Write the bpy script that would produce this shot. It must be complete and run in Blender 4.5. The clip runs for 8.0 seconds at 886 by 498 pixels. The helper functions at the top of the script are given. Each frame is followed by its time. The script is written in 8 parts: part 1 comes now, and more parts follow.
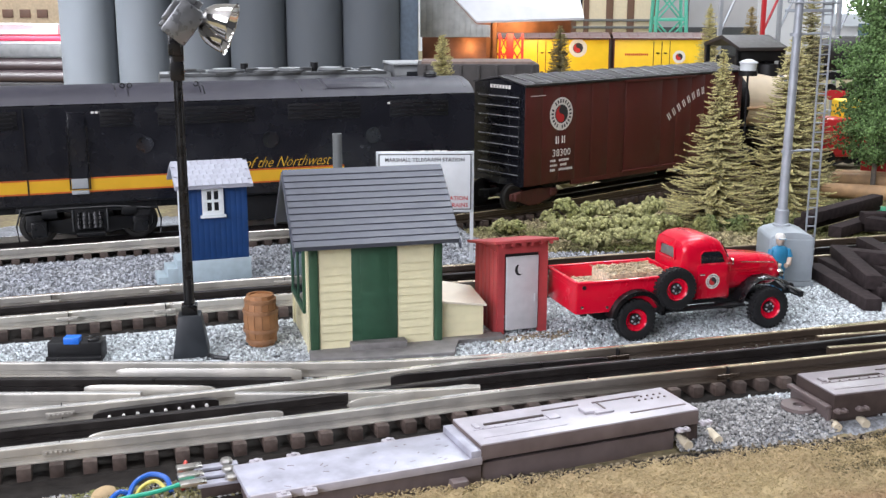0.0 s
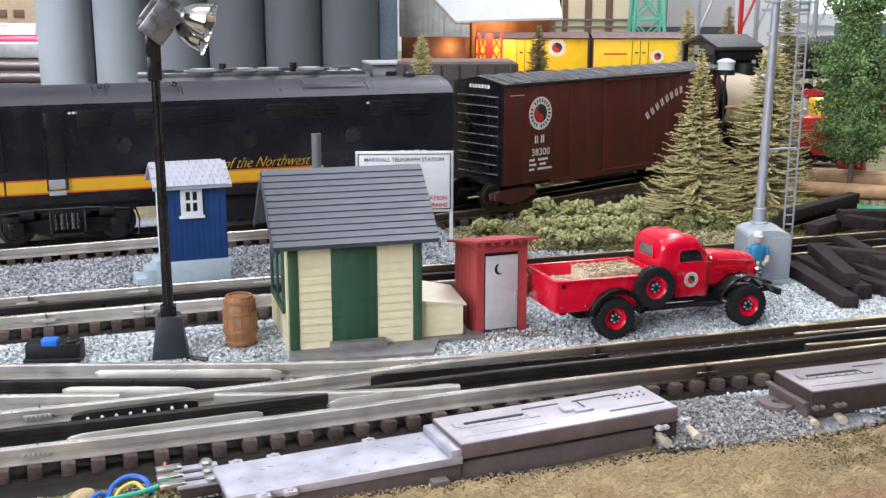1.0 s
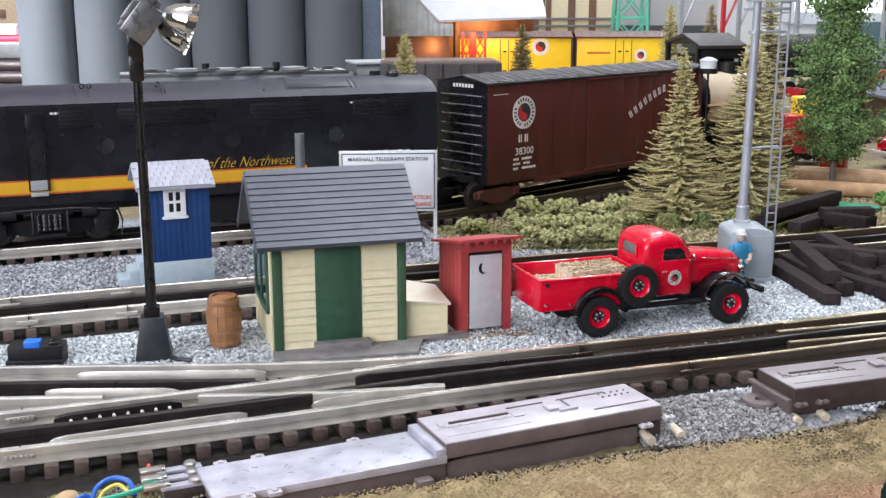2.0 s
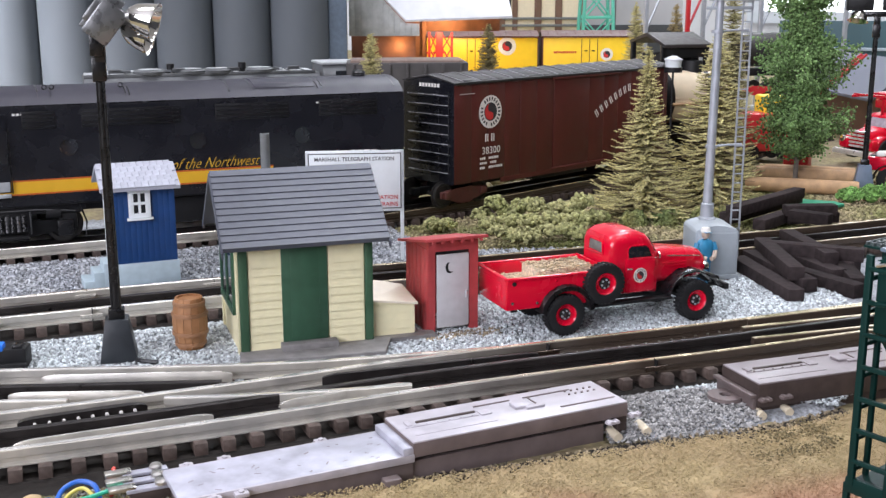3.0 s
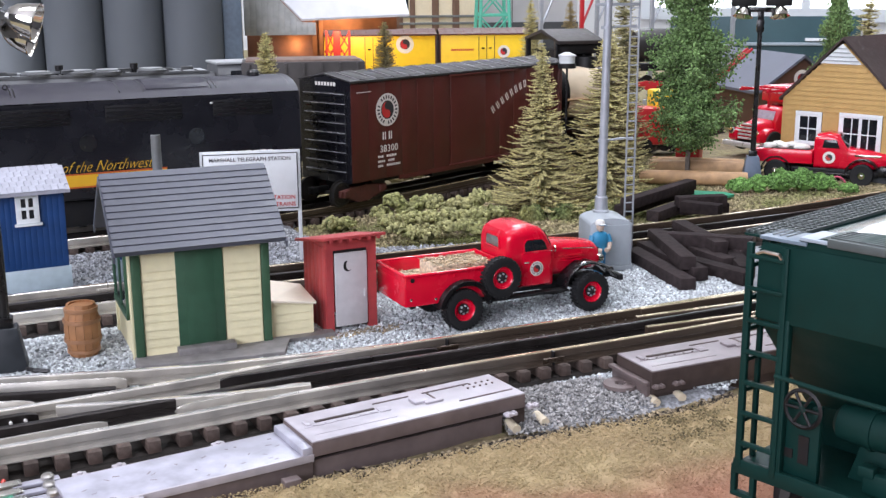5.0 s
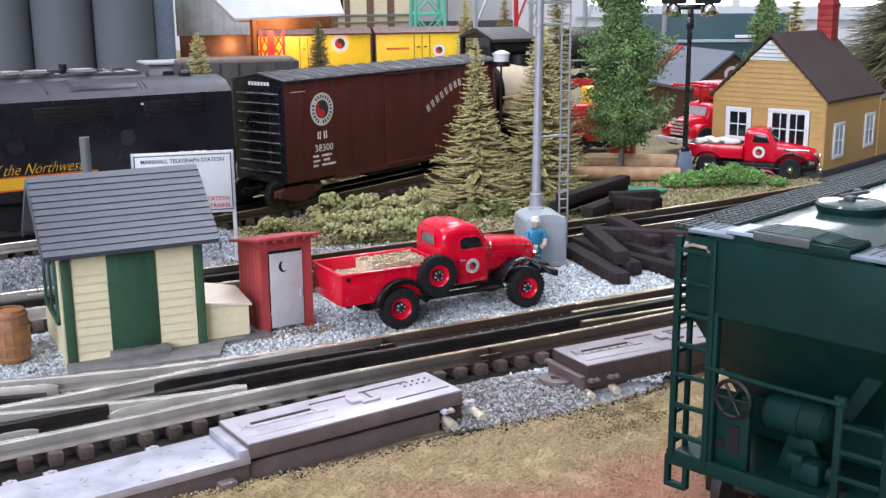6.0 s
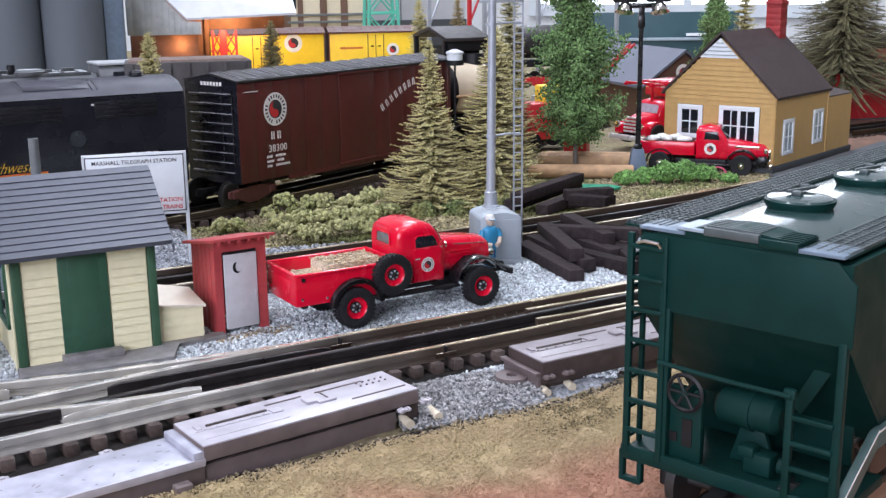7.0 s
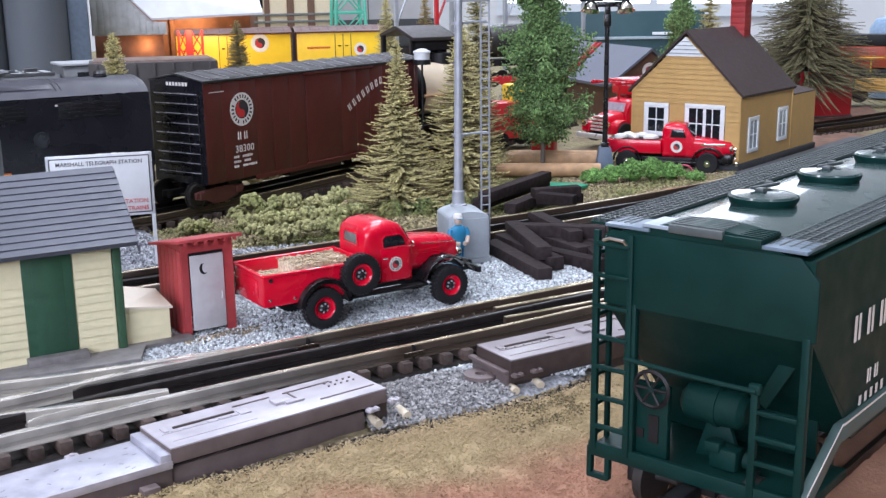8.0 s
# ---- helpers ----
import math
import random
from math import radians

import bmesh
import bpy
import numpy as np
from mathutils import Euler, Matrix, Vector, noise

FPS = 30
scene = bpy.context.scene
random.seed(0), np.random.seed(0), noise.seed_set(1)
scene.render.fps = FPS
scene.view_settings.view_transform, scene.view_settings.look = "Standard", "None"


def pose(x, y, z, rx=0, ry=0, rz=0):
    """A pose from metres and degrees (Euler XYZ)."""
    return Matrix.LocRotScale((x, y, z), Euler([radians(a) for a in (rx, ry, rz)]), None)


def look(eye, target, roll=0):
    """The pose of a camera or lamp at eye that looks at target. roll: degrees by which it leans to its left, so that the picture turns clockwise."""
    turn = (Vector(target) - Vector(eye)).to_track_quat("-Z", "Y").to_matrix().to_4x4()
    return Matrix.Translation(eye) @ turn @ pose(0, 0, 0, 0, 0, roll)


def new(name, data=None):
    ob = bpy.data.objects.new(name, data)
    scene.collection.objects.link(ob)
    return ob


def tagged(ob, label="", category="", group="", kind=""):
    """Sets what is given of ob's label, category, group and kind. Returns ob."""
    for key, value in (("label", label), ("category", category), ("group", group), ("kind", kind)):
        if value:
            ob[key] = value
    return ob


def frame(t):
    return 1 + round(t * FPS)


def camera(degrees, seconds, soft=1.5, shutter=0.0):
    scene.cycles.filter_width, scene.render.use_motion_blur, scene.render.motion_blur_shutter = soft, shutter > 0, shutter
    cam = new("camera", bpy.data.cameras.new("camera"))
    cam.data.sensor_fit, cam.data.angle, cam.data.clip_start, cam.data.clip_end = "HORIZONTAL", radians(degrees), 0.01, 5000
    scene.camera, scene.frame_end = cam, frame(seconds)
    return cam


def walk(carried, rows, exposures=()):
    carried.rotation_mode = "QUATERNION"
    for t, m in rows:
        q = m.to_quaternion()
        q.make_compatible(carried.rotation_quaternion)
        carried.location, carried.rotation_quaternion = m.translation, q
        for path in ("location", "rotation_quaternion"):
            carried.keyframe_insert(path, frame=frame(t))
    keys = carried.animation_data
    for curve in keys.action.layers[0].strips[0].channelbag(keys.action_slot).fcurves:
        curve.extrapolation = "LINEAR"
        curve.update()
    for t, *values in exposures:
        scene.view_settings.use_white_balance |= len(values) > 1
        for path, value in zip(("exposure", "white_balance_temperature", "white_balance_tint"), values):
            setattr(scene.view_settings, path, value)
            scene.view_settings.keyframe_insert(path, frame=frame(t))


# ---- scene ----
cam = camera(43.8, 8.0, soft=1.4)
# seconds, eye in metres, heading from +y clockwise, pitch, roll in degrees
PATH = [
    (0.0, 0.00000, 0.00000, 0.14813, 40.816, -13.111, 0.131),
    (0.5, 0.00001, -0.00033, 0.14825, 41.298, -13.124, 0.097),
    (1.0, 0.00016, -0.00044, 0.14808, 41.855, -13.117, 0.095),
    (1.5, 0.00028, -0.00051, 0.14826, 42.038, -13.141, 0.048),
    (3.0, 0.00091, -0.00173, 0.14805, 44.313, -13.167, -0.059),
    (3.5, 0.00138, -0.00257, 0.14799, 44.840, -13.172, -0.135),
    (4.0, 0.00159, -0.00282, 0.14790, 46.203, -13.197, -0.190),
    (4.5, 0.00188, -0.00341, 0.14781, 47.098, -13.206, -0.246),
    (5.0, 0.00253, -0.00508, 0.14772, 49.351, -13.259, -0.368),
    (6.5, 0.00343, -0.00731, 0.14752, 53.700, -13.370, -0.633),
    (7.0, 0.00334, -0.00779, 0.14750, 54.870, -13.406, -0.672),
    (7.5, 0.00347, -0.00816, 0.14742, 55.568, -13.424, -0.733),
    (8.0, 0.00376, -0.00855, 0.14735, 56.486, -13.451, -0.763),
]
walk(cam, [(t, pose(x, y, z, 90 + pitch, 0, -yaw) @ pose(0, 0, 0, 0, 0, roll)) for t, x, y, z, yaw, pitch, roll in PATH],
     exposures=[(0.0, 0.18, 6600, 12), (4.0, 0.17, 6550, 15), (8.0, 0.15, 6080, 16)])

# ---- light: a room with ceiling lamps, daylight from a window wall ----
MM = 0.001
world = bpy.data.worlds.new("room_air")
world.use_nodes = True
world.node_tree.nodes["Background"].inputs[0].default_value = (0.75, 0.85, 1.0, 1)
world.node_tree.nodes["Background"].inputs[1].default_value = 0.1
scene.world = world


def lamp_panel(name, x, y, z, sx, sy, watts, colour, target):
    data = bpy.data.lights.new(name, "AREA")
    data.shape, data.size, data.size_y, data.energy, data.color = "RECTANGLE", sx, sy, watts, colour
    ob = new(name, data)
    ob.matrix_world = look((x, y, z), target)
    return ob


lamp_panel("ceiling_tube_light", -0.3, 1.0, 2.25, 1.2, 0.3, 24, (0.92, 0.935, 1.0), (-0.3, 1.001, 0))
lamp_panel("ceiling_tube_light", 1.2, 0.3, 2.25, 1.2, 0.3, 33, (0.85, 0.92, 1.0), (1.2, 0.301, 0))
lamp_panel("ceiling_tube_light", 0.2, -0.9, 2.25, 1.2, 0.3, 9, (0.92, 0.935, 1.0), (0.2, -0.899, 0))
lamp_panel("ceiling_tube_light", 2.7, 1.9, 2.25, 1.2, 0.3, 60, (0.84, 0.92, 1.0), (2.7, 1.901, 0))

# Unseen spot, added to brighten the left silos.
spot = bpy.data.lights.new("silo_fill_spot", "SPOT")
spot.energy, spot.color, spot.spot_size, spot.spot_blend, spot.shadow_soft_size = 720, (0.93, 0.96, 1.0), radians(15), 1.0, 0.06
new("silo_fill_spot", spot).matrix_world = look((-0.9, 0.9, 1.5), (0.44, 1.3, 0.13))
lamp_panel("window_daylight", -3.0, -0.35, 1.25, 2.8, 1.6, 132, (0.86, 0.89, 1.0), (0.7, 0.45, 0.1))


# ---- materials ----
def mat(name, col, rough=0.6, metal=0.0, var=0.15, scale=250.0, bump=0.15, bscale=0.0, col2=None, coat=0.0, piece=0.0, blend=0.5, big=0.1, emit=0.0):
    m = bpy.data.materials.new(name)
    m.use_nodes = True
    nt = m.node_tree
    b = nt.nodes["Principled BSDF"]
    b.inputs["Metallic"].default_value = metal
    b.inputs["Coat Weight"].default_value = coat
    b.inputs["Coat Roughness"].default_value = 0.08
    tc = nt.nodes.new("ShaderNodeTexCoord")

    def noise_node(s, detail=6.0):
        n = nt.nodes.new("ShaderNodeTexNoise")
        n.inputs["Scale"].default_value = s
        n.inputs["Detail"].default_value = detail
        nt.links.new(tc.outputs["Object"], n.inputs["Vector"])
        return n

    def mix(kind, fac, a, c):
        x = nt.nodes.new("ShaderNodeMix")
        x.data_type, x.blend_type = "RGBA", kind
        for sock, val in ((x.inputs[0], fac), (x.inputs[6], a), (x.inputs[7], c)):
            if hasattr(val, "links"):
                nt.links.new(val, sock)
            elif isinstance(val, (int, float)):
                sock.default_value = val
            else:
                sock.default_value = (*val, 1)
        return x.outputs[2]

    def ramp(src, lo, hi, a, c):
        r = nt.nodes.new("ShaderNodeMapRange")
        r.inputs[1].default_value, r.inputs[2].default_value, r.inputs[3].default_value, r.inputs[4].default_value = lo, hi, a, c
        nt.links.new(src, r.inputs[0])
        return r.outputs[0]

    fine, wide = noise_node(scale), noise_node(scale * big, 4.0)
    c = col
    if col2:
        c = mix("MIX", ramp(wide.outputs["Fac"], 0.5 - 0.5 * blend + 0.05, 0.5 + 0.5 * blend - 0.05, 0, 1), col, col2)
    grey = nt.nodes.new("ShaderNodeCombineColor")
    v1 = ramp(fine.outputs["Fac"], 0.3, 0.7, 1 - var, 1 + var)
    v2 = ramp(wide.outputs["Fac"], 0.3, 0.7, 1 - 0.6 * var, 1 + 0.6 * var)
    mul = nt.nodes.new("ShaderNodeMath")
    mul.operation = "MULTIPLY"
    nt.links.new(v1, mul.inputs[0]), nt.links.new(v2, mul.inputs[1])
    out = mul.outputs[0]
    if piece:
        info = nt.nodes.new("ShaderNodeObjectInfo" if piece > 0 else "ShaderNodeNewGeometry")
        src = info.outputs["Random"] if piece > 0 else info.outputs["Random Per Island"]
        m2 = nt.nodes.new("ShaderNodeMath")
        m2.operation = "MULTIPLY"
        nt.links.new(out, m2.inputs[0]), nt.links.new(ramp(src, 0, 1, 1 - abs(piece), 1 + abs(piece)), m2.inputs[1])
        out = m2.outputs[0]
    for i in range(3):
        nt.links.new(out, grey.inputs[i])
    nt.links.new(mix("MULTIPLY", 1.0, c, grey.outputs[0]), b.inputs["Base Color"])
    nt.links.new(ramp(fine.outputs["Fac"], 0.3, 0.7, max(rough - 0.08, 0.02), min(rough + 0.1, 1)), b.inputs["Roughness"])
    if bump:
        bn = nt.nodes.new("ShaderNodeBump")
        bn.inputs["Strength"].default_value, bn.inputs["Distance"].default_value = bump, 0.0006
        src = noise_node(bscale, 8.0) if bscale else fine
        nt.links.new(src.outputs["Fac"], bn.inputs["Height"])
        nt.links.new(bn.outputs["Normal"], b.inputs["Normal"])
    if emit:
        b.inputs["Emission Color"].default_value, b.inputs["Emission Strength"].default_value = (*col, 1), emit
    return m


GROUND = mat("tan_earth", (0.2, 0.15, 0.095), 0.95, var=0.35, scale=260, bump=0.9, bscale=500, col2=(0.22, 0.2, 0.09), blend=0.5)
GRASS = mat("dry_grass_foam", (0.385, 0.272, 0.152), 0.97, var=0.16, scale=420, bump=0.5, bscale=700, col2=(0.315, 0.25, 0.125), blend=0.9, big=0.06)
BED = mat("ballast_bed", (0.27, 0.28, 0.3), 0.95, var=0.5, scale=700, bump=1.0, bscale=900)
STONE = mat("crushed_stone", (0.51, 0.54, 0.56), 0.85, var=0.3, scale=500, bump=0.3, piece=-0.55, col2=(0.48, 0.52, 0.53))
EDGEGRIT = mat("dark_soil_grit", (0.13, 0.105, 0.08), 0.95, var=0.4, scale=500, bump=0.3, piece=-0.6, col2=(0.3, 0.24, 0.15), big=0.1)
DARKTURF = mat("dark_olive_turf", (0.15, 0.118, 0.058), 0.97, var=0.3, scale=500, bump=0.3, piece=-0.5)
STONEFAR = mat("dull_crushed_stone", (0.35, 0.365, 0.40), 0.85, var=0.3, scale=500, bump=0.3, piece=-0.65, col2=(0.3, 0.31, 0.32))
FOAM = mat("ground_foam", (0.40, 0.3, 0.172), 0.97, var=0.14, scale=600, bump=0.2, piece=-0.1, col2=(0.325, 0.26, 0.13), big=0.042, blend=0.9)
GREENFOAM = mat("green_foam", (0.09, 0.15, 0.05), 0.97, var=0.35, scale=600, bump=0.3, piece=-0.5, col2=(0.2, 0.19, 0.07), big=0.05)
TANFOAM = mat("tan_scenic_scatter", (0.42, 0.34, 0.21), 0.97, var=0.35, scale=600, bump=0.3, piece=-0.5, col2=(0.16, 0.17, 0.06), big=0.03, blend=0.35)
RAIL = mat("nickel_rail", (0.52, 0.49, 0.44), 0.36, 0.3, var=0.15, scale=120, bump=0.05)
RAILDARK = mat("blackened_rail", (0.03, 0.026, 0.025), 0.35, 0.4, var=0.3, scale=150, bump=0.1)
RAILBROWN = mat("brown_rail", (0.075, 0.052, 0.038), 0.35, 0.8, var=0.3, scale=150, bump=0.1)
TIE = mat("brown_tie_plastic", (0.06, 0.037, 0.029), 0.6, var=0.35, scale=350, bump=0.4, piece=0.3, col2=(0.1, 0.08, 0.07), blend=0.3)
BOLT = mat("bright_bolt", (0.7, 0.68, 0.64), 0.3, 1.0, var=0.1)
UNC = mat("grey_brown_plastic", (0.10, 0.076, 0.072), 0.42, var=0.12, scale=180, bump=0.12, col2=(0.2, 0.16, 0.155), blend=0.6)
UNCDARK = mat("dark_brown_plastic", (0.06, 0.044, 0.04), 0.5, var=0.2, scale=220, bump=0.15)


def zoned(m, ax, ay, c0, lo, hi, col, ragged=0.02, size=40.0):
    """Blend a material's colour over to another along the plan: the sum ax * x + ay * y + c0, in metres, with a ragged edge."""
    nt = m.node_tree
    b = nt.nodes["Principled BSDF"]
    src = b.inputs["Base Color"].links[0].from_socket
    tc = nt.nodes.new("ShaderNodeTexCoord")
    sep = nt.nodes.new("ShaderNodeSeparateXYZ")
    nt.links.new(tc.outputs["Object"], sep.inputs[0])
    ns = nt.nodes.new("ShaderNodeTexNoise")
    ns.inputs["Scale"].default_value, ns.inputs["Detail"].default_value = size, 6.0
    nt.links.new(tc.outputs["Object"], ns.inputs["Vector"])

    def madd(a, k, c):
        n = nt.nodes.new("ShaderNodeMath")
        n.operation = "MULTIPLY_ADD"
        n.inputs[1].default_value = k
        nt.links.new(a, n.inputs[0])
        if hasattr(c, "links"):
            nt.links.new(c, n.inputs[2])
        else:
            n.inputs[2].default_value = c
        return n.outputs[0]

    v = madd(ns.outputs["Fac"], 2 * ragged, madd(sep.outputs["Y"], ay, madd(sep.outputs["X"], ax, c0 - ragged)))
    mr = nt.nodes.new("ShaderNodeMapRange")
    mr.interpolation_type = "SMOOTHSTEP"
    mr.inputs[1].default_value, mr.inputs[2].default_value = lo, hi
    nt.links.new(v, mr.inputs[0])
    grain = nt.nodes.new("ShaderNodeMix")
    grain.data_type, grain.blend_type = "RGBA", "MIX"
    ns2 = nt.nodes.new("ShaderNodeTexNoise")
    ns2.inputs["Scale"].default_value, ns2.inputs["Detail"].default_value = size * 6, 6.0
    nt.links.new(tc.outputs["Object"], ns2.inputs["Vector"])
    nt.links.new(ns2.outputs["Fac"], grain.inputs[0])
    grain.inputs[6].default_value, grain.inputs[7].default_value = (*[0.72 * q for q in col], 1), (*[1.28 * q for q in col], 1)
    x = nt.nodes.new("ShaderNodeMix")
    x.data_type, x.blend_type = "RGBA", "MIX"
    nt.links.new(mr.outputs[0], x.inputs[0]), nt.links.new(src, x.inputs[6]), nt.links.new(grain.outputs[2], x.inputs[7])
    nt.links.new(x.outputs[2], b.inputs["Base Color"])
    return m


RAILWEB = zoned(mat("weathering_rail", (0.53, 0.51, 0.47), 0.36, 0.35, var=0.2, scale=90, bump=0.08, col2=(0.46, 0.43, 0.37), blend=0.5, big=0.25), 1.0, -0.3, 0.087, 0.235, 0.36, (0.085, 0.062, 0.046), 0.02, 25.0)
for m in (GRASS, FOAM):
    zoned(m, -0.495, -0.869, 0.325, 0.025, 0.075, (0.38, 0.2, 0.125), 0.06, 14.0)
# Worn bright head; its gold tint past the turnout stands in for warm glints.
RAILHEAD = zoned(mat("worn_glint_railhead", (0.86, 0.84, 0.80), 0.22, 0.75, var=0.12, scale=90, bump=0.03), 1.0, -0.3, 0.087, 0.235, 0.36, (0.72, 0.6, 0.4), 0.02, 25.0)
UNCTOP2 = mat("brown_grey_plastic_top", (0.24, 0.21, 0.22), 0.42, var=0.15, scale=180, bump=0.12)
DARKSTONE = mat("glued_dark_stone", (0.28, 0.275, 0.27), 0.7, var=0.3, scale=500, bump=0.3, piece=-0.6)
# Lilac paleness is glare put into the colour of brown plastic.
UNCTOP = mat("glare_lilac_grey_plastic", (0.43, 0.41, 0.45), 0.4, var=0.12, scale=180, bump=0.12, col2=(0.45, 0.42, 0.45), blend=0.6)
ROADBED = mat("dark_roadbed", (0.02, 0.017, 0.015), 0.7, var=0.4, scale=350, bump=0.5)
# Unseen walls are made dark so glossy black surfaces mirror less light.
ROOMDARK = mat("dark_unseen_wall", (0.06, 0.062, 0.065), 0.7, var=0.15, scale=6, bump=0.05)
PLATE = mat("scuffed_grey_plate", (0.38, 0.38, 0.44), 0.4, 0.1, var=0.2, scale=150, bump=0.1, col2=(0.45, 0.45, 0.52))
CREAM = mat("cream_siding_paint", (0.77, 0.71, 0.46), 0.5, var=0.05, scale=200, bump=0.12)
CREAMTOP = mat("pale_cream_paint", (0.76, 0.68, 0.55), 0.5, var=0.05, scale=200, bump=0.1)
DKGREEN = mat("dark_green_paint", (0.03, 0.09, 0.05), 0.45, var=0.15, scale=150, bump=0.1)
TRIMGREEN = mat("trim_green_paint", (0.038, 0.095, 0.05), 0.45, var=0.15, scale=150, bump=0.1)
SLATE = mat("slate_blue_plastic", (0.074, 0.08, 0.104), 0.42, var=0.12, scale=260, bump=0.15)
REDBARN = mat("barn_red_paint", (0.40, 0.052, 0.055), 0.55, var=0.15, scale=220, bump=0.25)
GREYDOOR = mat("grey_white_paint", (0.50, 0.49, 0.50), 0.55, var=0.08, scale=220, bump=0.15)
BLUE = mat("royal_blue_paint", (0.006, 0.046, 0.168), 0.45, var=0.12, scale=220, bump=0.12)
PALEBLUE = mat("pale_grey_blue_paint", (0.42, 0.52, 0.57), 0.55, var=0.08, scale=220, bump=0.12)
PALESHINGLE = mat("pale_shingle_paint", (0.36, 0.37, 0.43), 0.55, var=0.1, scale=260, bump=0.15, piece=0.08)
WHITE = mat("white_paint", (0.76, 0.8, 0.82), 0.45, var=0.03, scale=200, bump=0.05)
BLACK = mat("black_plastic", (0.006, 0.006, 0.007), 0.28, var=0.2, scale=200, bump=0.06)
BLACKMATT = mat("matt_black", (0.010, 0.010, 0.011), 0.5, var=0.25, scale=200, bump=0.12)
CHROME = mat("polished_chrome", (0.85, 0.82, 0.78), 0.06, 1.0, var=0.04, scale=80, bump=0.03)
TRUCKRED = mat("glossy_red_enamel", (0.66, 0.002, 0.026), 0.22, var=0.03, scale=90, bump=0.0, coat=0.35)
RUBBER = mat("tyre_rubber", (0.014, 0.014, 0.015), 0.65, var=0.2, scale=400, bump=0.2)
GLASSDARK = mat("dark_window_glass", (0.012, 0.014, 0.018), 0.08, var=0.1, bump=0.0)
HAY = mat("straw_bale", (0.80, 0.69, 0.52), 0.95, var=0.5, scale=900, bump=1.0, bscale=1100, col2=(0.48, 0.38, 0.26), big=0.3)
LEADBLACK = mat("engine_black_paint", (0.0095, 0.0098, 0.0135), 0.26, var=0.15, scale=60, bump=0.03)
ROOFPURPLE = mat("engine_roof_paint", (0.02, 0.018, 0.031), 0.5, var=0.1, scale=80, bump=0.05)
YELLOW = mat("stripe_yellow", (0.75, 0.42, 0.025), 0.4, var=0.05, scale=120, bump=0.03)
ORANGE = mat("stripe_edge_orange", (0.55, 0.11, 0.02), 0.4, var=0.05)
BOXRED = mat("oxide_red_paint", (0.085, 0.016, 0.013), 0.4, var=0.12, scale=110, bump=0.06)
BOXROOF = mat("boxcar_roof_paint", (0.026, 0.024, 0.025), 0.65, var=0.2, scale=160, bump=0.1)
LETTER = mat("lettering_white", (0.75, 0.72, 0.68), 0.5, var=0.05)
LETTERRED = mat("lettering_red", (0.55, 0.03, 0.03), 0.5, var=0.05)
LETTERBLK = mat("lettering_black", (0.03, 0.03, 0.035), 0.5, var=0.05)
LETTERYEL = mat("lettering_yellow", (0.72, 0.42, 0.03), 0.45, var=0.05)
HOPGREEN = mat("hopper_green_paint", (0.0035, 0.027, 0.023), 0.5, var=0.12, scale=110, bump=0.05)
HOPROOF = mat("hopper_roof_paint", (0.03, 0.062, 0.06), 0.24, 0.0, var=0.12, scale=60, bump=0.03, coat=0.6)
SILVER = mat("silver_grey_paint", (0.42, 0.45, 0.49), 0.38, 0.35, var=0.08, scale=160, bump=0.08)
BOXGREY = mat("grey_cabinet_paint", (0.36, 0.40, 0.43), 0.5, var=0.06, scale=200, bump=0.08)
CREOSOTE = mat("dark_timber", (0.03, 0.023, 0.023), 0.92, var=0.35, scale=260, bump=0.6, piece=0.3)
BARK = mat("twig_brown", (0.12, 0.085, 0.055), 0.9, var=0.3, scale=400, bump=0.5)
NEEDLE = mat("dry_olive_needles", (0.55, 0.50, 0.235), 0.85, var=0.3, scale=300, bump=0.2, piece=-0.4)
NEEDLEDARK = mat("brown_olive_needles", (0.24, 0.21, 0.10), 0.85, var=0.3, scale=300, bump=0.2, piece=-0.4)
LICHEN = mat("olive_lichen", (0.42, 0.40, 0.19), 0.95, var=0.3, scale=500, bump=0.6, piece=-0.35, col2=(0.2, 0.21, 0.08), big=0.08)
LEAF = mat("green_leaf_foam", (0.16, 0.265, 0.095), 0.9, var=0.35, scale=300, bump=0.3, piece=-0.5)
LEAFBRIGHT = mat("bright_green_foam", (0.12, 0.24, 0.06), 0.9, var=0.35, scale=300, bump=0.3, piece=-0.5)
BARREL = mat("barrel_wood", (0.35, 0.165, 0.07), 0.5, var=0.2, scale=160, bump=0.2, piece=0.12)
HOOP = mat("barrel_hoop_paint", (0.3, 0.15, 0.075), 0.45, var=0.15)
OCHRE = mat("ochre_siding_paint", (0.53, 0.335, 0.12), 0.55, var=0.07, scale=150, bump=0.1)
BROWNROOF = mat("dark_brown_roof", (0.045, 0.03, 0.028), 0.6, var=0.2, scale=300, bump=0.3)
BRICKRED = mat("chimney_red", (0.32, 0.03, 0.03), 0.6, var=0.15, scale=300, bump=0.3)
SILO = mat("grey_concrete_silo", (0.1, 0.114, 0.131), 0.7, var=0.06, scale=40, bump=0.05)
LOCOGREY = mat("weathered_grey_loco", (0.1, 0.105, 0.11), 0.6, var=0.25, scale=120, bump=0.1)
LOCOPALE = mat("pale_grey_roof", (0.36, 0.375, 0.385), 0.55, var=0.15, scale=100, bump=0.08)
REEFER = mat("reefer_yellow", (0.92, 0.62, 0.03), 0.45, var=0.05, scale=80, bump=0.03)
REEFERDARK = mat("reefer_brown", (0.10, 0.035, 0.025), 0.5, var=0.15, scale=100)
TANKCREAM = mat("tank_cream", (0.70, 0.58, 0.42), 0.4, var=0.1, scale=60, bump=0.04)
TEAL = mat("tower_teal", (0.10, 0.50, 0.38), 0.5, var=0.08)
